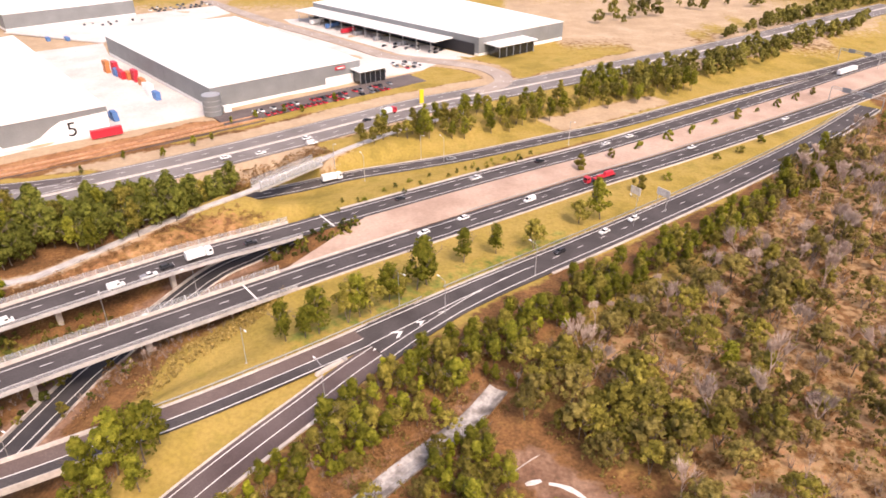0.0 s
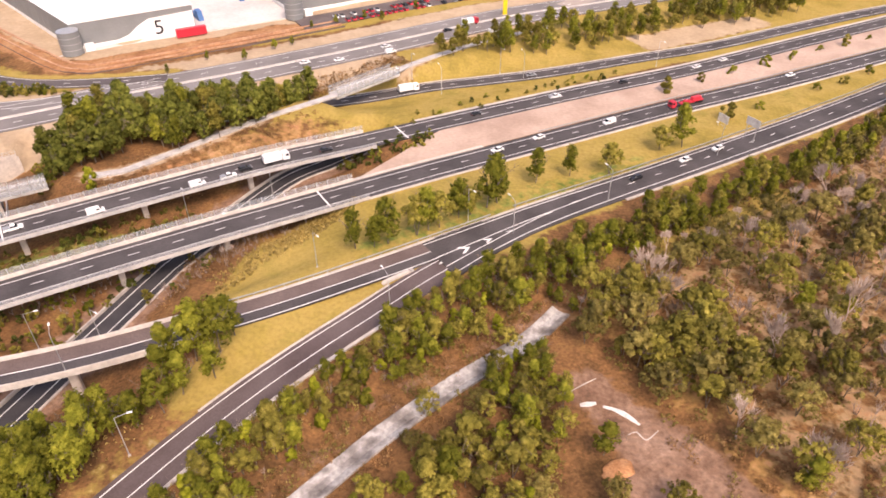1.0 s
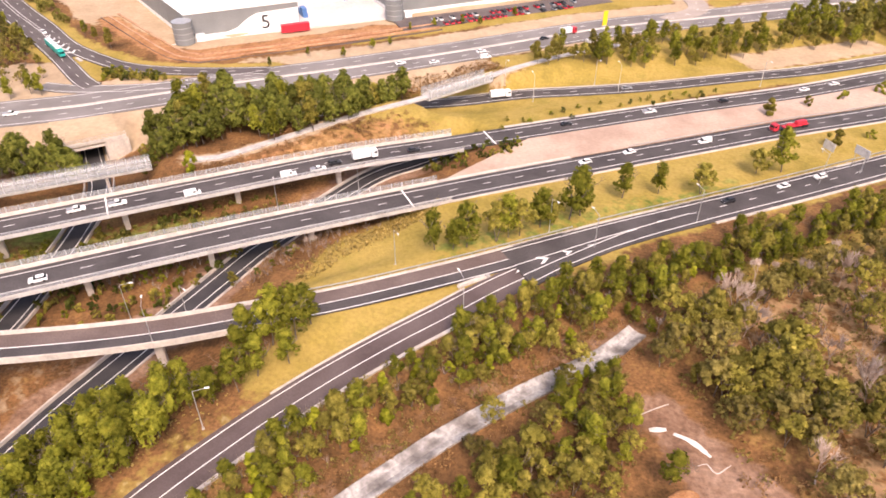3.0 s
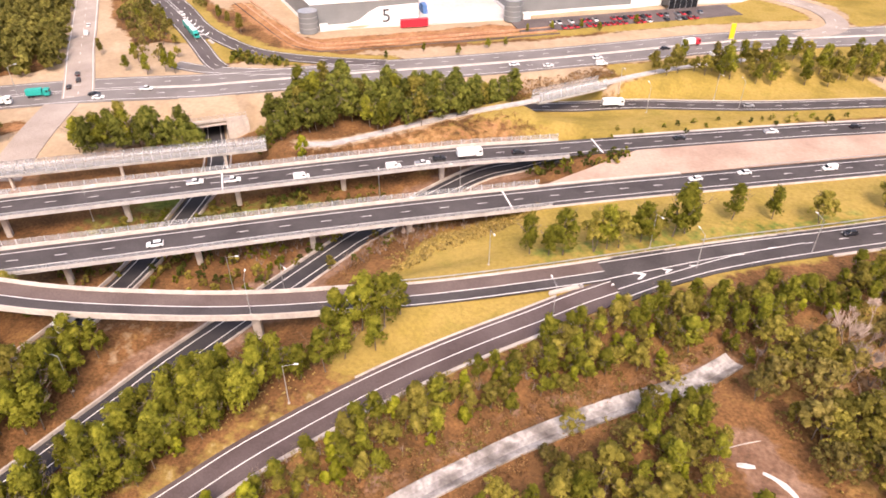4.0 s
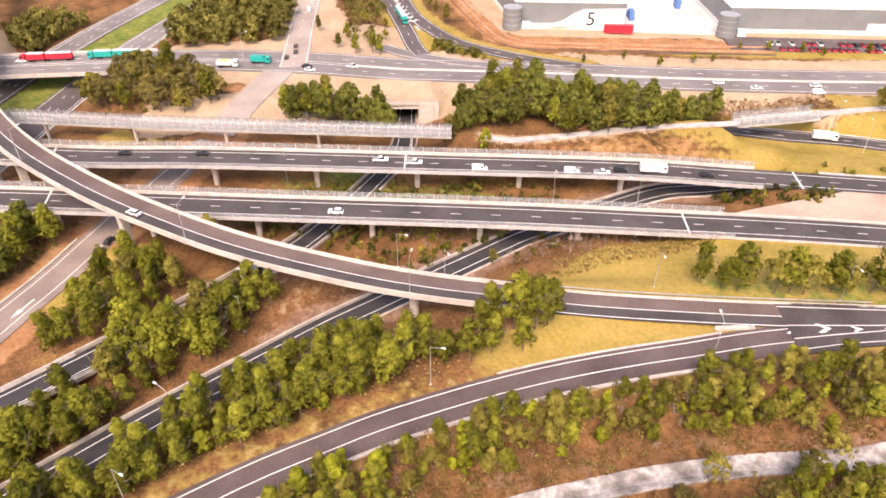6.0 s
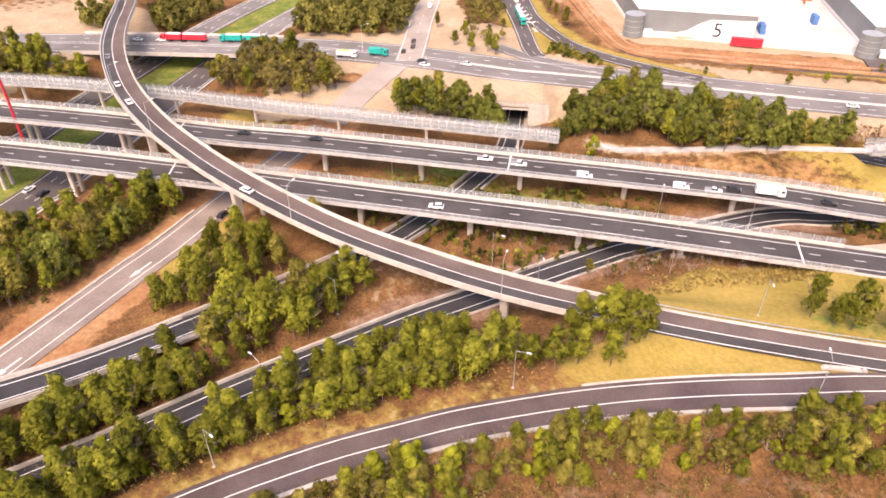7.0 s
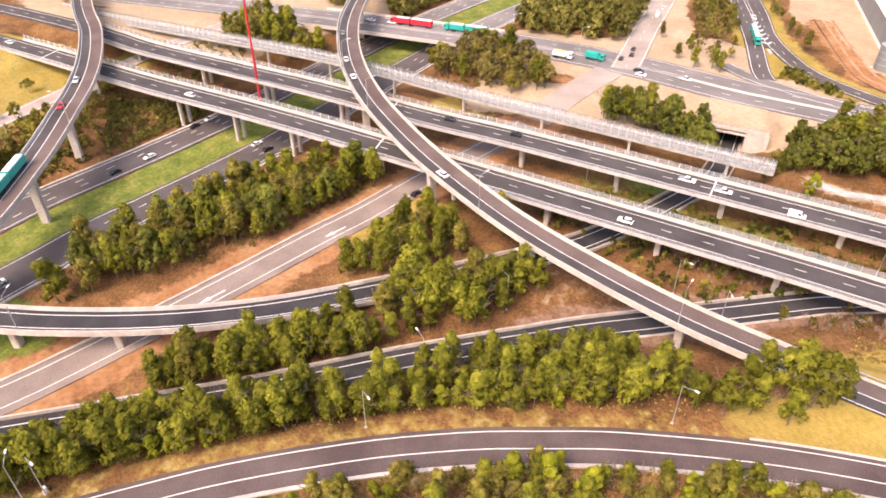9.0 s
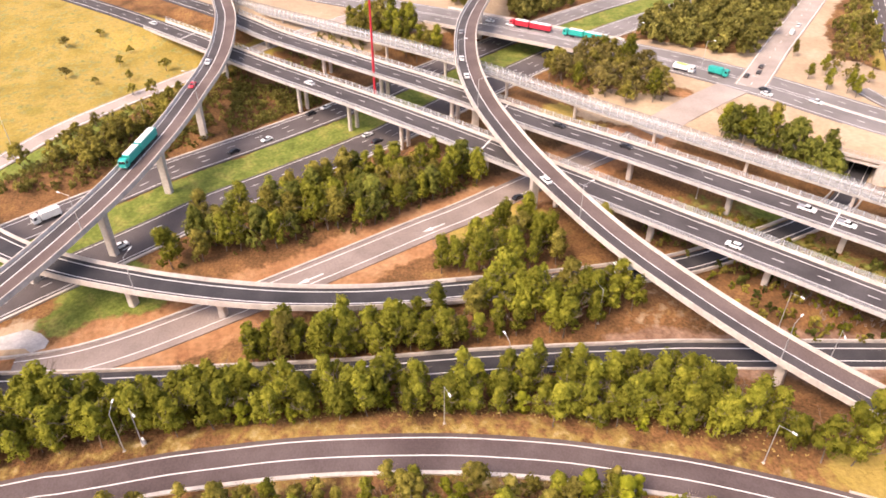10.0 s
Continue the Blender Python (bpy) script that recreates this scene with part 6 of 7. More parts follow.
def leaf_shape(rng, height, clumps, leaves, size, spread, low):
    """Tufts of leaves in uneven clumps: corners, faces and the soft rounded normals of the clumps."""
    centres = []
    for _ in range(clumps):
        h = rng.uniform(low, 0.92)
        r = spread * height * math.sin(min(1.0, (1.0 - h) / (1.0 - low) * 1.3) * 1.5) * rng.uniform(0.25, 1.0)
        a = rng.uniform(0, 6.283)
        centres.append((Vector((math.cos(a) * r, math.sin(a) * r, h * height)), height * rng.uniform(0.055, 0.12)))
    verts, faces, normals = [], [], []
    for _ in range(leaves):
        c, r = rng.choice(centres)
        d = Vector((rng.gauss(0, 1), rng.gauss(0, 1), rng.gauss(0.3, 1))).normalized()
        p = c + d * r * rng.uniform(0.55, 1.1)
        out = Vector((p.x, p.y, (p.z - height * 0.5) * 0.8)).normalized()
        soft = (d * 0.85 + out * 0.45 + Vector((rng.uniform(-.2, .2), rng.uniform(-.2, .2), rng.uniform(0, .3)))).normalized()
        n = (soft + Vector((rng.uniform(-.7, .7), rng.uniform(-.7, .7), rng.uniform(-.5, .7)))).normalized()
        q = n.to_track_quat("Z", "Y").to_matrix() @ Matrix.Rotation(rng.uniform(0, 6.28), 3, "Z")
        s = size * rng.uniform(0.55, 1.3)
        k = len(verts)
        verts += [p + q @ Vector(v) * s for v in ((-0.6, -0.35, -0.06), (0.6, -0.3, 0.06), (0.0, 0.65, 0.0))]
        faces.append((k, k + 1, k + 2))
        normals += [soft] * 3
    return verts, faces, normals


def tree(kind, seed, height, leaf, clumps, leaves, size=0.5, spread=0.3, low=0.25, stems=1):
    """A tree: forked trunk and limbs, and a crown of many small leaf tufts in uneven clumps."""
    rng = random.Random(seed)
    top = new(kind)
    bm = bmesh.new()
    tips = []
    for _ in range(stems):
        lean = 0.08 if stems == 1 else 0.3
        branch_mesh(bm, rng, (0, 0, -0.3), Vector((rng.uniform(-lean, lean), rng.uniform(-lean, lean), 1)).normalized(), height * (0.36 if stems == 1 else 0.44), height * 0.014, 3 if stems == 1 else 2, tips)
    part("trunk", bm, BARK, top)
    verts, faces, normals = leaf_shape(rng, height, clumps, leaves, size, spread, low)
    crown = from_lists("crown", verts, faces, leaf, top)
    crown.data.normals_split_custom_set_from_vertices(normals)
    return top


def add_spike(bm, a, b, r):
    """A thin three-sided twig that runs out to a point."""
    side = (b - a).orthogonal().normalized()
    other = (b - a).normalized().cross(side)
    ring = [bm.verts.new(a + (side * math.cos(2.094 * j) + other * math.sin(2.094 * j)) * r) for j in range(3)]
    tip = bm.verts.new(b)
    for j in range(3):
        bm.faces.new([ring[j], ring[(j + 1) % 3], tip])


def dead_tree(kind, seed, height):
    """A leafless tree: limbs that fan upwards and run out into many fine twigs."""
    rng = random.Random(seed)
    top = new(kind)
    bm = bmesh.new()
    tips = []
    branch_mesh(bm, rng, (0, 0, -0.3), Vector((rng.uniform(-.15, .15), rng.uniform(-.15, .15), 1)).normalized(), height * 0.3, height * 0.018, 4, tips, 0.5)
    part("trunk", bm, TWIG, top)
    bm = bmesh.new()
    for t in tips:
        away = Vector((t.x, t.y, t.z * 0.5)).normalized()
        for _ in range(3):
            d = (away * 0.9 + Vector((rng.uniform(-.6, .6), rng.uniform(-.6, .6), rng.uniform(.1, .9)))).normalized()
            e = t + d * height * rng.uniform(0.12, 0.3)
            add_spike(bm, t, e, 0.065)
            m = t.lerp(e, rng.uniform(0.3, 0.6))
            add_spike(bm, m, m + (d + Vector((rng.uniform(-.6, .6), rng.uniform(-.6, .6), rng.uniform(0, .5)))) * height * 0.1, 0.05)
    part("twig_crown", bm, TWIG, top)
    return top


GUMS = [tree("gum_tree" if k < 4 else "leafy_gum_tree", k, 10.2, LEAF_GREEN, 34, 1200, 0.53, 0.2, 0.3) for k in range(7)]
TALL = [tree("tall_gum_tree", 10 + k, 12.0, LEAF_GREEN if k % 3 else LEAF_OLIVE, 36, 1250, 0.6, 0.2, 0.3) for k in range(6)]
ROUND = [tree("round_gum_tree", 30 + k, 11.0, LEAF_MID, 36, 1250, 0.66, 0.27, 0.24) for k in range(6)]
YOUNG = [tree("young_gum_tree", 20 + k, 6.5, LEAF_BRIGHT, 20, 1100, 0.5, 0.26, 0.15) for k in range(3)]
OLIVES = [tree("olive_gum_tree", 40 + k, 8.5, LEAF_OLIVE, 30, 1000, 0.55, 0.36, 0.4, 2) for k in range(6)]
DULL = [tree("scrubby_gum_tree", 50 + k, 8.5, LEAF_GREY, 22, 850, 0.5, 0.4, 0.45, 2) for k in range(6)]
SLENDER = [tree("slender_gum_tree", 90 + k, 9.6, LEAF_GREEN if k % 2 else LEAF_OLIVE, 30, 1050, 0.5, 0.2, 0.36) for k in range(5)]
BUSHES = [tree("shrub", 60 + k, 2.8, (LEAF_GREEN, LEAF_OLIVE, LEAF_DARK)[k % 3], 14, 520, 0.42, 0.5, 0.12, 2) for k in range(6)]
BROAD = [tree("broad_gum_tree", 110 + k, 9.5, (LEAF_OLIVE, LEAF_GREY, LEAF_OLIVE)[k % 3], 44, 1500, 0.5, 0.5, 0.5, 3) for k in range(5)]
BARES = [dead_tree("bare_tree", 80 + k, 8.0) for k in range(5)]
SOURCES = GUMS + TALL + YOUNG + OLIVES + DULL + SLENDER + ROUND + BROAD + BUSHES + BARES
rng = random.Random(7)
CLEAR = np.vstack([np.column_stack([l[l[:, 3] < 0.5][:, :2], np.full((l[:, 3] < 0.5).sum(), h)]) for l, h in GRADED])


DECKS = np.vstack([l[l[:, 3] > 0.5][:, :2] for l in (FLY, LEFT_FLY, FRONT, REAR, UNDER)])


def on_road(x, y, room=1.0):
    return bool((np.hypot(CLEAR[:, 0] - x, CLEAR[:, 1] - y) < CLEAR[:, 2] + room - 1.2).any())


def plant(source, x, y, size=1.0, label="", group="", category="tree"):
    ob = copy_thing(source, pose(x, y, land(x, y), rng.uniform(-5, 5), rng.uniform(-5, 5), rng.uniform(0, 360)))
    s = size * rng.uniform(0.88, 1.12)
    ob.scale = (s * rng.uniform(0.88, 1.15), s * rng.uniform(0.88, 1.15), s)
    return tagged(ob, label, category, group)


def spots(corners, count, apart, room=1.0, r=None):
    r = r or rng
    xs, ys = [c[0] for c in corners], [c[1] for c in corners]
    done, tries = np.zeros((0, 2)), 0
    while len(done) < count and tries < count * 40:
        tries += 1
        x, y = r.uniform(min(xs), max(xs)), r.uniform(min(ys), max(ys))
        if not inside(np.array([x]), np.array([y]), corners)[0] or on_road(x, y, room):
            continue
        if len(done) and (np.hypot(done[:, 0] - x, done[:, 1] - y) < apart).any():
            continue
        done = np.vstack([done, (x, y)])
    return done


def scatter(corners, count, sources, weights, size, label, group, apart=2.5, category="tree", room=1.0):
    for x, y in spots(corners, count, apart, room):
        if category == "tree" and (np.hypot(DECKS[:, 0] - x, DECKS[:, 1] - y) < 6.2).any():
            continue
        plant(rng.choice(rng.choices(sources, weights)[0]), x, y, size * rng.uniform(0.72, 1.18), label, group, category)


def thicket(name, areas, shapes, mat, label, category):
    """Growth too dense to count, in one mesh: copies of leaf shapes over the areas (corners, count, apart, size)."""
    r = random.Random(len(name) * 7)
    allv, allt = [], []
    base = [np.array([tuple(v) for v in s[0]]) for s in shapes]
    bent = [np.array([tuple(v) for v in s[2]]) if len(s) > 2 else None for s in shapes]
    alln = []
    for corners, count, apart, size in areas:
        for x, y in spots(corners, count, apart, 1.5, r):
            k = r.randrange(len(base))
            b = base[k]
            s = size * r.uniform(0.6, 1.25)
            a = r.uniform(0, 6.283)
            c, d = math.cos(a) * s, math.sin(a) * s
            v = np.stack([b[:, 0] * c - b[:, 1] * d + x, b[:, 0] * d + b[:, 1] * c + y, b[:, 2] * s + land(x, y) - 0.1], 1)
            allv.append(v)
            if bent[k] is not None:
                n = bent[k]
                alln.append(np.stack([(n[:, 0] * c - n[:, 1] * d) / s, (n[:, 0] * d + n[:, 1] * c) / s, n[:, 2]], 1))
            allt.append(np.full(len(v), r.uniform(0.65, 1.35)))
    v, t = np.vstack(allv), np.concatenate(allt)
    me = bpy.data.meshes.new(name)
    me.vertices.add(len(v))
    me.vertices.foreach_set("co", v.ravel())
    me.loops.add(len(v))
    me.loops.foreach_set("vertex_index", np.arange(len(v)))
    me.polygons.add(len(v) // 3)
    me.polygons.foreach_set("loop_start", np.arange(0, len(v), 3))
    me.update(calc_edges=True)
    if alln:
        me.normals_split_custom_set_from_vertices(np.vstack(alln).tolist())
    me.attributes.new("tone", "FLOAT", "POINT").data.foreach_set("value", t)
    me.materials.append(mat)
    return tagged(new(name, me), label, category, kind="stuff")


# plantation between the exit ramp and the lower ramp
scatter([(-74, 92), (-79, 84), (-80.3, 74.1), (-90.3, 44.2), (-99.0, 19.5), (-105.6, -29.4), (-103.9, -71.0), (-112, -120), (-124, -120), (-121, -40), (-115.2, 0), (-114, 50), (-109, 74), (-100, 80), (-88, 89)],
        222, [GUMS, YOUNG], [8, 1], 1.13, "green young gum tree in a dense roadside plantation", "plantation trees", 2.5)
scatter([(-124, -45), (-136, -5), (-137, 45), (-138, 74), (-128, 80), (-121, 60), (-123.5, 20), (-130, -45)], 60, [GUMS, TALL], [1, 1], 1.15, "green gum tree on the bank between two ramps", "bank trees", 2.8)
scatter([(-148, 30), (-156, 26), (-174, 58), (-164, 82), (-149, 82)], 44, [TALL, GUMS], [2, 1], 1.0, "tall gum tree beside the slip road", "slip road trees", 3.1)
scatter([(-170, -48), (-178, 5), (-201, 55), (-218, 60), (-213, 25), (-192, -36)], 92, [TALL, ROUND, OLIVES], [4, 2, 2], 1.18, "tall gum tree in a strip beside the lower motorway", "motorway strip trees", 3.1)
scatter([(-146, 188), (-136, 191), (-128, 202), (-114, 200), (-105, 211), (-96, 224), (-88, 236), (-83, 249), (-86, 260), (-108, 248), (-134, 231), (-160, 210)],
        96, [ROUND, TALL], [3, 1], 1.25, "dense green gum tree in front of the main road", "main road trees", 2.8, room=-4)
scatter([(-206, 143), (-195, 151), (-181, 160), (-173, 169), (-180, 173), (-197, 164), (-209, 151)], 26, [ROUND, TALL], [3, 1], 1.2, "green gum tree by the underpass", "underpass trees", 3.1)
scatter([(-272, 99), (-256, 114), (-230, 129), (-238, 137), (-255, 147), (-282, 140), (-293, 130), (-289, 108)], 62, [DULL, OLIVES, TALL], [3, 2, 1], 1.2, "dull green gum tree by the overbridge", "overbridge trees", 3.1)
scatter([(-90, 2), (-85, 28), (-78, 50), (-66, 76), (-44, 104), (-20, 134), (6, 154), (44, 184), (92, 222), (140, 262), (146, 256), (100, 211), (67, 188), (39, 164), (17, 146), (3, 132), (-12, 117), (-23, 106), (-35, 92), (-46, 76), (-54, 62), (-62, 42), (-68, 22), (-76, 0)],
        300, [SLENDER, GUMS, YOUNG, OLIVES], [4, 2, 1, 1], 0.9, "slender green gum tree in a dense row along the exit ramp", "exit ramp trees", 2.1, room=3.8)
scatter([(-90, -70), (-90, -5), (-72, 0), (-74, -40), (-78, -70)], 46, [SLENDER, YOUNG, OLIVES], [3, 1, 2], 0.85, "slender green gum tree in a dense row along the exit ramp", "exit ramp trees", 2.4, room=3.8)
scatter([(-28, 74), (-8, 98), (12, 122), (16, 104), (6, 74), (-10, 52)], 60, [SLENDER, YOUNG, OLIVES], [2, 1, 3], 0.88, "green gum tree by the dirt track", "track trees", 3.2)
scatter([(17, 140), (22, 128), (36, 113), (52, 104), (58, 118), (50, 148), (34, 150)], 32, [OLIVES, DULL], [2, 1], 1.15, "broad olive-green gum tree in dry bushland", "bushland trees", 3.8)
scatter([(48, 100), (80, 70), (150, 110), (230, 270), (214, 345), (150, 280), (90, 205), (60, 168), (50, 152)],
        125, [DULL, OLIVES, GUMS], [6, 2, 1], 1.15, "scrubby gum tree in dry bushland", "bushland trees", 4.2)
scatter([(20, 140), (60, 70), (150, 110), (230, 270), (214, 340), (150, 270), (90, 195), (40, 156)], 85, [BARES], [1], 1.6, "leafless grey tree in dry bushland", "bare trees", 3.0)
scatter([(14, 142), (60, 176), (100, 212), (96, 200), (50, 160), (20, 132)], 18, [BARES], [1], 0.8, "leafless grey tree beside the exit ramp", "bare trees", 4.0)
scatter([(-42, 292), (-7, 306), (31, 326), (62, 346), (150, 398), (158, 412), (90, 396), (52, 366), (-7, 334), (-40, 310)], 104, [OLIVES, TALL], [1, 1], 0.95, "dull green gum tree beside the on-ramp", "ramp trees", 3.2)
for x, y in ((21.9, 133.2), (29.9, 141.5), (19.5, 124.7), (33.3, 118.8), (41.3, 125.4), (31.3, 130.2), (41.6, 113.5), (35.5, 110.8), (47.1, 121.3), (37.2, 140.5), (52.5, 160.5), (45.7, 155.8), (59.1, 156.1), (69.3, 165.1), (69.2, 151.2), (55.6, 114.3), (50.9, 137.8), (65.8, 123.6), (76.0, 132.4), (64.0, 108.0), (76.3, 117.7), (53.1, 96.2), (61.6, 91.8), (73.4, 98.6), (85.0, 153.1), (98.3, 167.2), (79.7, 176.1), (91.4, 186.4)):
    plant(rng.choice(BROAD), x, y, rng.uniform(0.95, 1.25), "broad spreading olive gum tree in dry bushland", "broad bushland trees")
for x, y in ((-10.0, 86.7), (8.7, 80.4), (34.9, 82.3), (-15.3, 100.3), (-1.3, 113.9), (4.9, 101.1), (13.9, 99.0), (9.0, 115.1), (4.7, 106.8), (-4.3, 101.6), (0.9, 121.7), (23.2, 82.2), (-17.3, 89.4)):
    plant(rng.choice(BROAD), x, y, rng.uniform(0.6, 0.8), "spreading green gum tree beside the drain and the dirt track", "broad bushland trees")
# single trees on the grass and beside the flyover
for x, y, s in ((-43, 153, .75), (-38, 154.5, .6), (-34.5, 156.5, .85), (-27, 162, .95), (-24, 165, 1.0), (-21, 167, .8), (-16, 173, .9), (-12.5, 175, .8), (-8, 180, 1.1), (-5, 183, 1.15),
                (6.8, 197.5, .7), (18, 203.7, .75), (31.3, 207.8, .8), (50.3, 227.9, .8), (58.8, 231.5, 1.0)):
    plant(rng.choice(GUMS + OLIVES), x, y, s * 1.7, "green gum tree standing on the dry grass verge", "verge trees")
for x, y, h in ((-70.0, 106.3, 19), (-65.4, 109.2, 18), (-63.6, 114.2, 13), (-64.3, 102.6, 11), (-75.5, 104.5, 14), (-71.5, 91.8, 14), (-69.6, 97.2, 13), (-75.5, 87.7, 10), (-74.5, 100.3, 12)):
    ob = plant(rng.choice(GUMS), x, y, h / 10.2, "tall slender gum tree growing against the flyover", "flyover trees")
    ob.scale = (max(1.2, h * 0.092), max(1.2, h * 0.092), h / 10.2)
for x, y, s in ((-271.7, 217.5, .6), (-246.3, 207.2, .6), (-234.7, 208, .75), (-229.8, 213.7, .8), (-225, 214.2, .75), (-231.7, 268, .8), (-255.2, 280.2, .6), (-245.3, 275.3, .6)):
    plant(rng.choice(TALL), x, y, s, "dark gum tree on bare ground by the side street", "street trees")
for x, y in ((-150, 266.7), (-139, 283), (-122.4, 285.4), (-113.4, 299.7), (-106.7, 305.8), (-104.3, 330), (-94, 337), (-81, 345), (-72, 346.4), (-57.4, 363.4)):
    plant(rng.choice(GUMS), x, y, 0.5, "small street tree below the warehouse yard", "yard trees")
for x, y, s in ((22, 93, 1.0), (-8, 83, 1.05), (6, 98, 1.0), (-70, 49, 1.0), (-72, 42, 1.1), (-65, 54, .95), (-132, 173, .9), (13, 139, .6), (17, 136, .55), (11, 141, .5)):
    plant(rng.choice(YOUNG if x < -60 else GUMS), x, y, s * (1.5 if x < -60 else 1.0), "bright green gum tree beside a ramp", "ramp side trees")
scatter([(-113, -20), (-115, -60), (-113, -118), (-126, -118), (-123, -40), (-117, 0), (-112, 5)], 34, [GUMS], [1], 1.2, "green gum tree screening the lower ramp", "plantation trees", 2.2)
scatter([(-2, 126), (12, 126), (14, 112), (12, 102), (0, 102), (-6, 114)], 12, [GUMS, YOUNG], [2, 1], 0.8, "green gum tree beside the drain", "track trees", 2.6)
scatter([(-242, 207), (-300, 262), (-307, 287), (-270, 262), (-232, 226), (-230, 212)], 34, [DULL, OLIVES, GUMS], [3, 2, 1], 0.8, "dull green tree between two access roads", "street trees", 3.2)
scatter([(-217, 243.5), (-204, 244.2), (-190, 245), (-185, 241), (-200, 236), (-212, 234.5)], 34, [BUSHES], [1], 1.2, "dense green shrub in a hedge by the main road", "hedge shrubs", 1.8, "shrub", room=-8)
scatter([(-351, 19), (-336, 24), (-311, 56), (-322, 68), (-344, 58), (-366, 40)], 46, [TALL, DULL, OLIVES], [2, 1, 1], 1.1, "dull green gum tree beside the main road", "far road trees", 4.0)
scatter([(-134, -20), (-130, -3), (-130, 25), (-123, 28), (-124, -5), (-129, -24)], 30, [GUMS], [1], 1.1, "green gum tree on the bank between two ramps", "bank trees", 2.4)
scatter([(-154, 183), (-161, 197), (-155, 204), (-140, 187), (-143, 179)], 12, [ROUND], [1], 1.05, "dense green gum tree in front of the main road", "main road trees", 2.6, room=-4)
scatter([(-158, 178), (-162, 186), (-159, 194), (-150, 186), (-149, 175)], 14, [BUSHES], [1], 1.3, "brownish green shrub beside the underpass", "underpass shrubs", 2.0, "shrub", room=-4)
# rounded shrubs on the median and the verges
for x, y, s in ((59.9, 280.5, 1.9), (76.5, 294.6, 1.4), (92.2, 306, 1.5), (109.3, 319.3, 1.6), (124.3, 329.3, 1.5), (140.4, 341.6, 1.1), (154.9, 351, 1.6), (170, 362, 1.0), (185.1, 373, 1.6), (201.2, 386, 1.5), (214.6, 394.8, 1.4),
                (79.8, 258.2, 1.8), (94.6, 269.3, 1.1), (124.2, 292.5, 1.2), (137.9, 301.9, 1.2), (152.9, 314.8, 1.3)):
    plant(rng.choice(BUSHES[:2]), x, y, s * 1.25, "rounded green shrub on the motorway median", "median shrubs", "shrub")
scatter([(-66, 214), (-44, 224), (-30, 224), (-34, 214), (-58, 202)], 30, [BUSHES], [1], 1.1, "green shrub below the viaduct abutment", "abutment shrubs", 2.2, "shrub", room=0)
scatter([(-172, 98), (-120, 140), (-90, 170), (-84, 150), (-104, 112), (-150, 88)], 80, [BUSHES], [1], 1.15, "dark shrub below the viaducts", "viaduct shrubs", 2.5, "shrub", room=0)
scatter([(-60, 228), (-20, 260), (40, 304), (44, 296), (-16, 252), (-50, 222)], 26, [BUSHES], [1], 0.8, "green shrub on the grass verge", "verge shrubs", 2.5, "shrub", room=0)
scatter([(-240, -84), (-268, -48), (-310, -20), (-322, -40), (-290, -76), (-258, -96)], 40, [OLIVES, BUSHES], [1, 1], 0.8, "dark olive tree below the high flyover", "flyover scrub", 3.0)
scatter([(-264, -108), (-300, -74), (-330, -50), (-340, -80), (-300, -104)], 3, [OLIVES], [1], 0.7, "dull green tree on dry grass", "field trees", 9.0)
for x, y, s in ((-311.4, -103.7, 2.8), (-305.6, -90.6, 2.0), (-293, -73.8, 2.3), (-316.4, -63, 3.0), (-345, -110, 2.4), (-352, -96, 2.0)):
    plant(rng.choice(BROAD), x, y, s * 0.22, "rounded shrub on dry grass", "field shrubs", "shrub")
scatter([(-238, -104), (-250, -92), (-259, -76), (-276, -58), (-262, -52), (-240, -64), (-232, -84)], 26, [OLIVES], [1], 0.95, "dark olive tree between the lower motorway and a slip road", "slip scrub", 3.0)
scatter([(-176, 100), (-160, 96), (-140, 112), (-112, 140), (-96, 168), (-104, 176), (-130, 158), (-160, 134)], 40, [BUSHES], [1], 1.25, "dense dark shrub between the viaducts", "viaduct shrubs", 2.5, "shrub", room=0)
scatter([(-92, 140), (-70, 160), (-72, 176), (-86, 168)], 14, [BARES], [1], 0.45, "small leafless shrub on the abutment slope", "abutment twigs", 2.5, "shrub", room=0)
for o in SOURCES:
    for c in list(o.children):
        bpy.data.objects.remove(c)
    bpy.data.objects.remove(o)

# dense growth that nobody could count
r0 = random.Random(5)
TUFTS = [leaf_shape(r0, 1.0, 6, 26, 0.5, 0.6, 0.1) for _ in range(3)]
thicket("dry_grass", [([(-82, 140), (-70, 158), (-56, 176), (-48, 182), (-50, 172), (-64, 150), (-76, 134)], 260, 0.9, 1.0), ([(-78, 96), (-98, 52), (-106, 15), (-113, -60), (-111, -60), (-100, 20), (-90, 54), (-72, 90)], 300, 0.9, 0.6), ([(-88, 20), (-80, 44), (-64, 74), (-40, 104), (-36, 98), (-58, 66), (-74, 38), (-84, 16)], 260, 0.9, 0.6)], TUFTS, STRAW_SHARED, "tufts of pale dry grass along the verges", "dry grass")
SCRUB_SHAPES = [leaf_shape(r0, 3.0, 12, 120, 0.6, 0.55, 0.1) for _ in range(4)]
WOOD_SHAPES = [leaf_shape(r0, 9.0, 22, 230, 1.3, 0.34, 0.2) for _ in range(4)]
HAZE_SHAPES = [leaf_shape(r0, 3.0, 22, 110, 0.45, 0.95, 0.05) for _ in range(5)]
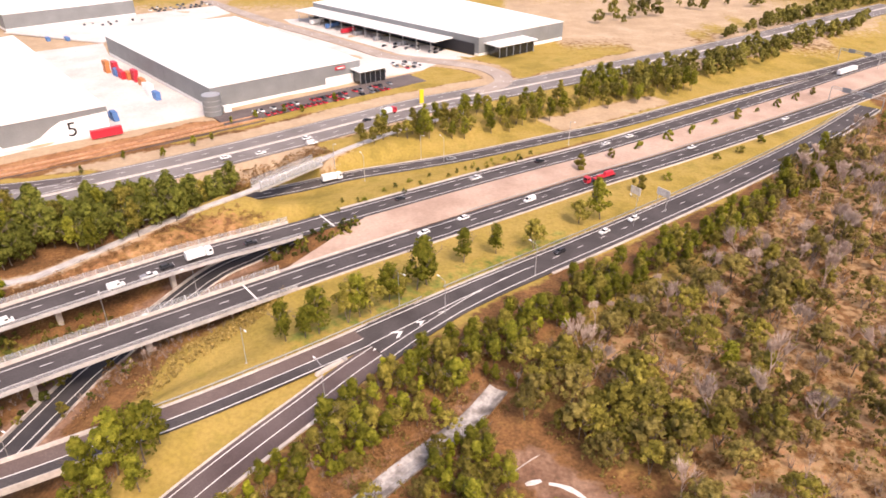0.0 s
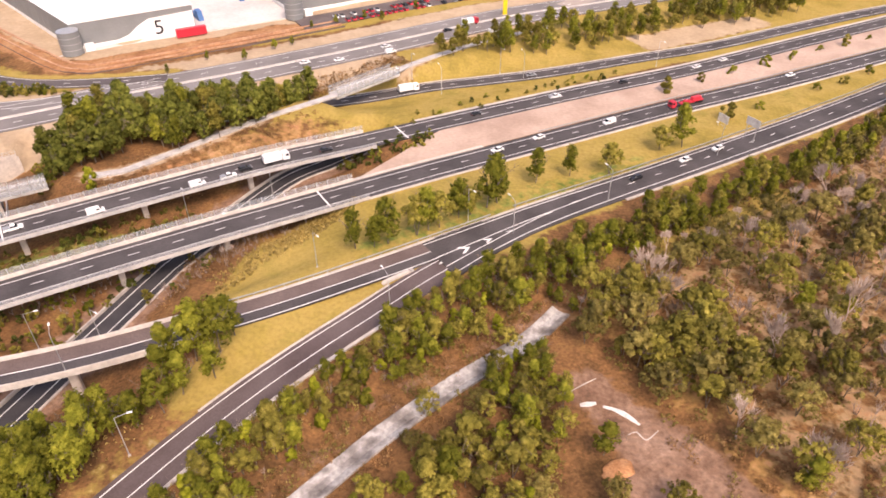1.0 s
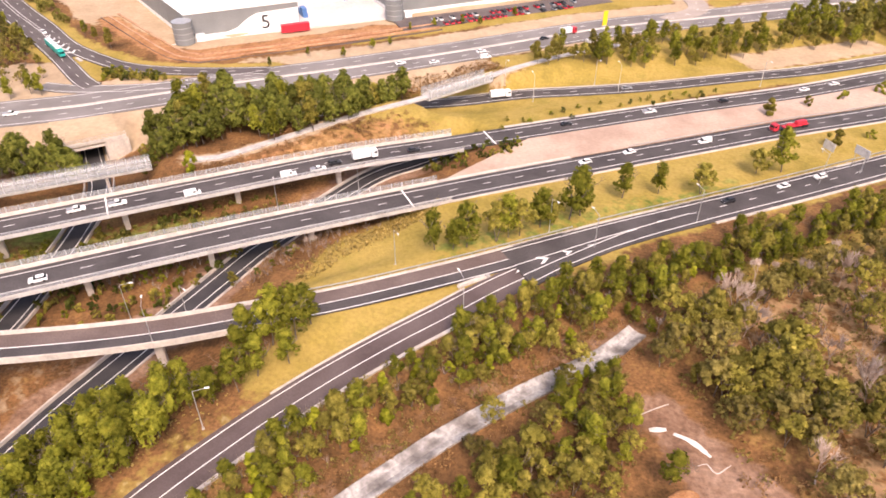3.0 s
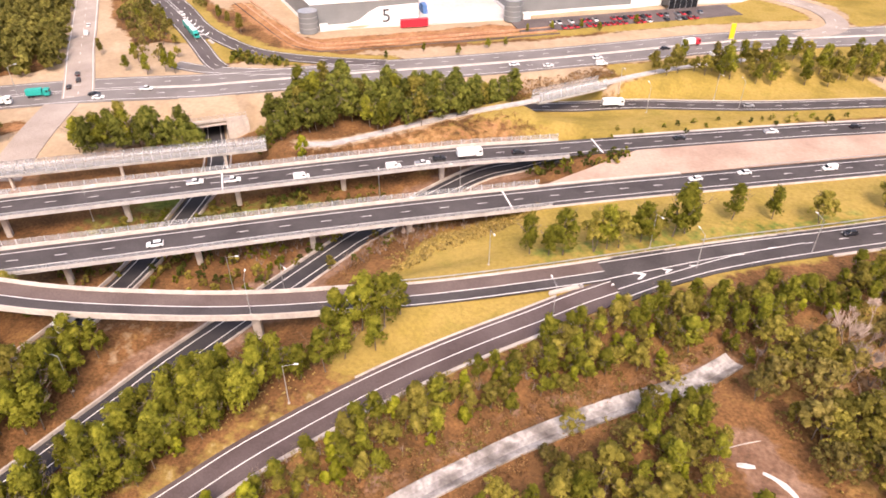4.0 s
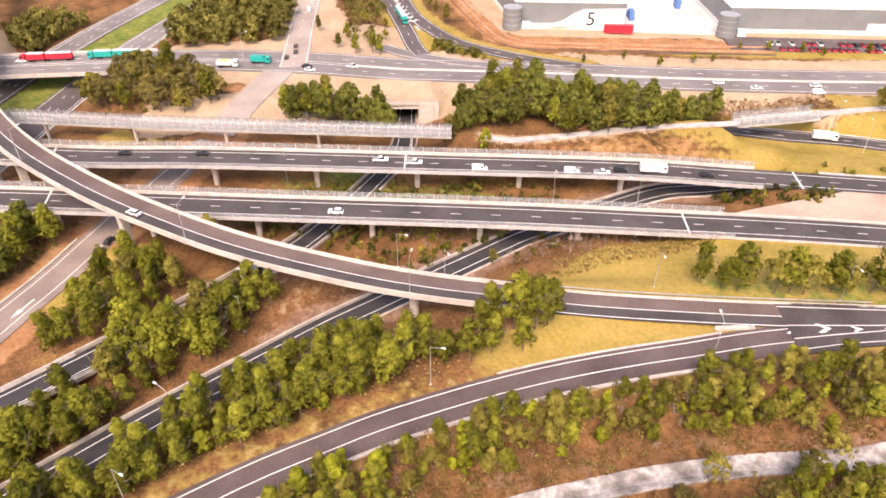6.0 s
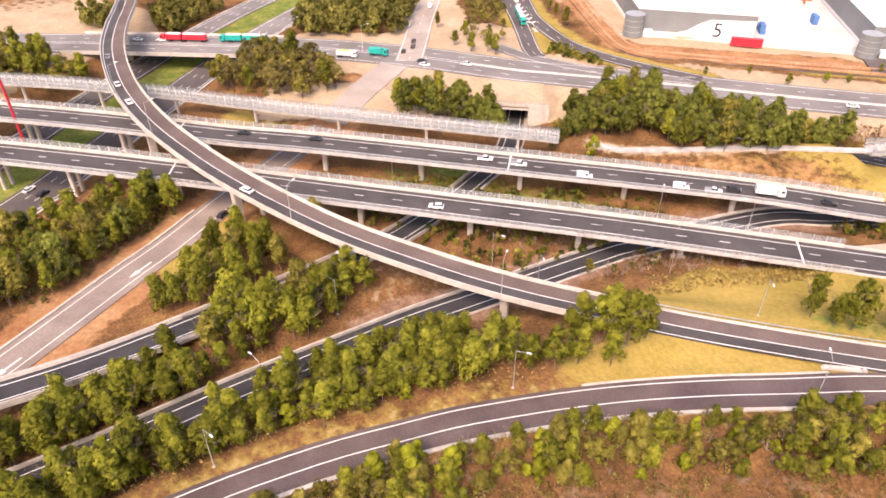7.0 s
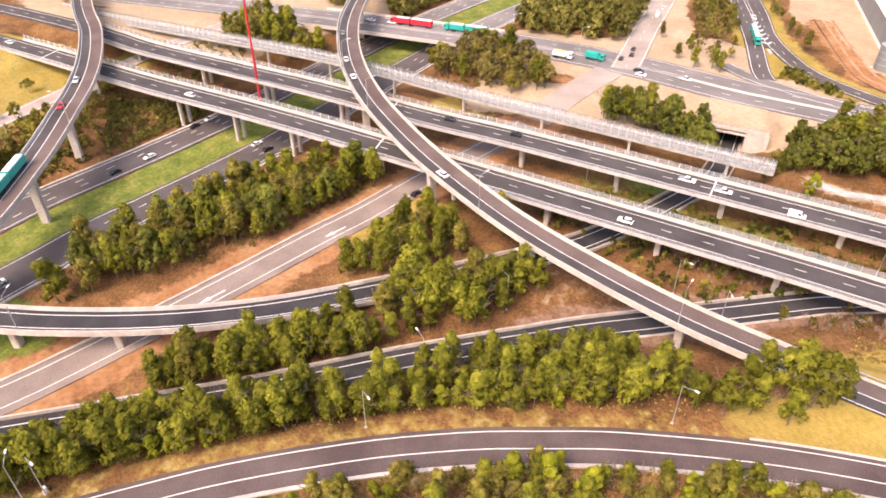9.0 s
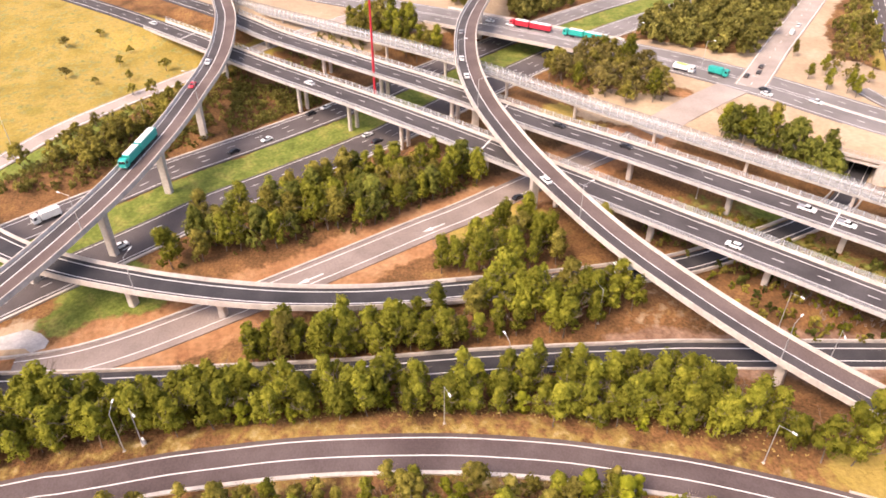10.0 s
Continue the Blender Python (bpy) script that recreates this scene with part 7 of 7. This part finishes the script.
thicket("bushland_scrub", [([(18, 140), (40, 80), (90, 40), (180, 110), (260, 290), (225, 352), (150, 285), (90, 212), (50, 175)], 560, 1.6, 0.95),
                           ([(-90, 8), (-84, 44), (-50, 100), (0, 150), (90, 215), (96, 205), (30, 140), (-30, 84), (-66, 36), (-74, 8)], 340, 1.5, 0.7),
                           ([(-34, 56), (10, 116), (16, 90), (0, 40)], 90, 1.6, 0.7)], HAZE_SHAPES, GREY_SHARED, "low olive scrub covering the dry bushland", "scrub")
thicket("dry_scrub", [([(24, 150), (40, 80), (90, 40), (180, 110), (260, 290), (225, 352), (150, 285), (90, 212), (50, 178)], 800, 1.6, 0.8),
                      ([(-60, 60), (-20, 112), (10, 140), (16, 130), (-10, 100), (-44, 56)], 160, 1.4, 0.5),
                      ([(-140, 150), (-80, 205), (-60, 235), (-90, 235), (-130, 190)], 200, 1.6, 0.5),
                      ([(-90, 130), (-66, 172), (-80, 190), (-100, 160)], 90, 1.6, 0.7), ([(-118, 242), (-60, 294), (-46, 290), (-80, 258), (-100, 240)], 120, 1.6, 0.9)], HAZE_SHAPES, DRY_SHARED, "dry brown grass tussocks and dead scrub", "scrub")
thicket("undergrowth", [([(-78, 100), (-103, 15), (-112, -60), (-110, -110), (-124, -110), (-121, -40), (-115, 0), (-113, 50), (-104, 90)], 240, 1.6, 0.7),
                        ([(-170, -44), (-178, 5), (-201, 55), (-218, 60), (-213, 25), (-192, -32)], 120, 1.8, 0.8),
                        ([(-264, 100), (-240, 138), (-262, 158), (-292, 128)], 80, 2, 0.8),
                        ([(-250, -84), (-275, -40), (-315, -20), (-322, -40), (-258, -98)], 120, 1.8, 0.9),
                        ([(-222, -108), (-224, -86), (-246, -58), (-266, -36), (-276, -46), (-252, -82), (-234, -108)], 220, 1.5, 0.95),
                        ([(-180, 96), (-160, 92), (-140, 110), (-110, 140), (-94, 170), (-104, 178), (-130, 160), (-164, 136)], 120, 1.8, 0.8)], SCRUB_SHAPES, LEAF_SHARED, "shrubby undergrowth below the roadside trees", "undergrowth")
OPEN_SHAPES = [leaf_shape(r0, 7.0, 13, 420, 0.62, 0.42, 0.4) for _ in range(5)]
thicket("bushland_canopy", [([(40, 150), (60, 100), (95, 50), (185, 110), (262, 290), (226, 352), (150, 284), (90, 206), (60, 172)], 210, 3.4, 1.0)], OPEN_SHAPES, GREY_SHARED, "thin olive canopy of the dry bushland", "bushland")
thicket("far_woods", [([(-272, 200), (-310, 232), (-400, 320), (-420, 260), (-372, 205), (-318, 165), (-296, 160)], 220, 3.6, 1.15),
                      ([(-330, 24), (-348, 46), (-360, 36), (-344, 18)], 16, 3.4, 0.9), ([(-402, 118), (-404, 141), (-376, 174), (-352, 138), (-352, 112)], 60, 3.4, 1.0), ([(-415, 84), (-396, 102), (-372, 92), (-381, 80)], 24, 3.4, 0.9),
                      ([(90, 372), (180, 432), (300, 530), (420, 660), (420, 720), (280, 590), (160, 470), (80, 395)], 260, 4.0, 1.1),
                      ([(120, 560), (300, 640), (500, 900), (300, 1000), (160, 760)], 160, 8, 1.3),
                      ([(220, 340), (300, 420), (420, 500), (420, 300), (260, 230)], 260, 4, 1.0),
                      ([(-280, 240), (-235, 262), (-330, 340), (-400, 390), (-400, 360)], 50, 4, 0.8)], WOOD_SHAPES, LEAF_SHARED, "distant dull green gum woods", "woods")


def twig_shape(r, height, stems):
    """A dry many-stemmed bush: thin three-sided stems spreading from one foot."""
    verts, faces = [], []
    for _ in range(stems):
        foot = Vector((r.uniform(-.3, .3), r.uniform(-.3, .3), 0))
        tip = Vector((r.gauss(0, .3), r.gauss(0, .3), 1)) * height * r.uniform(0.55, 1.0)
        for a, b in ((foot, tip), (foot.lerp(tip, 0.5), foot.lerp(tip, 0.5) + Vector((r.uniform(-1, 1), r.uniform(-1, 1), r.uniform(.6, 1.4))) * height * 0.22)):
            w = 0.11 if a is foot else 0.07
            ring = [a + Vector((math.cos(2.094 * j) * w, math.sin(2.094 * j) * w, 0)) for j in range(3)]
            for j in range(3):
                k = len(verts)
                verts += [ring[j], ring[(j + 1) % 3], b]
                faces.append((k, k + 1, k + 2))
    return verts, faces


TWIGS = [twig_shape(r0, 6.0, 9) for _ in range(6)]
thicket("dry_saplings", [([(34, 152), (60, 90), (95, 50), (185, 110), (262, 290), (226, 352), (150, 284), (90, 206), (60, 172)], 420, 2.2, 1.0),
                         ([(-84, 60), (-40, 116), (0, 150), (40, 178), (44, 172), (0, 138), (-34, 96), (-66, 50)], 60, 2.5, 0.6), ([(-98, 126), (-76, 148), (-60, 172), (-74, 186), (-92, 168), (-104, 140)], 110, 1.5, 0.5), ([(-132, 118), (-112, 124), (-108, 140), (-124, 142)], 40, 1.6, 0.5)], TWIGS, TWIG, "thin leafless grey saplings standing in dry bushland", "saplings")
thicket("shaded_scrub", [([(-240, -62), (-262, -66), (-300, -48), (-306, -26), (-276, -28), (-246, -46)], 130, 1.6, 1.0), ([(-299, -33), (-296, -13), (-281, 3), (-269, -2), (-259, -17), (-256, -34)], 120, 1.8, 1.1), ([(-262, -28), (-300, 8), (-272, 30), (-244, 4)], 90, 2.0, 1.0), ([(-315, -20), (-350, 12), (-330, 30), (-300, 5)], 60, 2.2, 1.0)], SCRUB_SHAPES, LEAF_SHARED, "dark shrubby growth below the viaducts", "undergrowth")
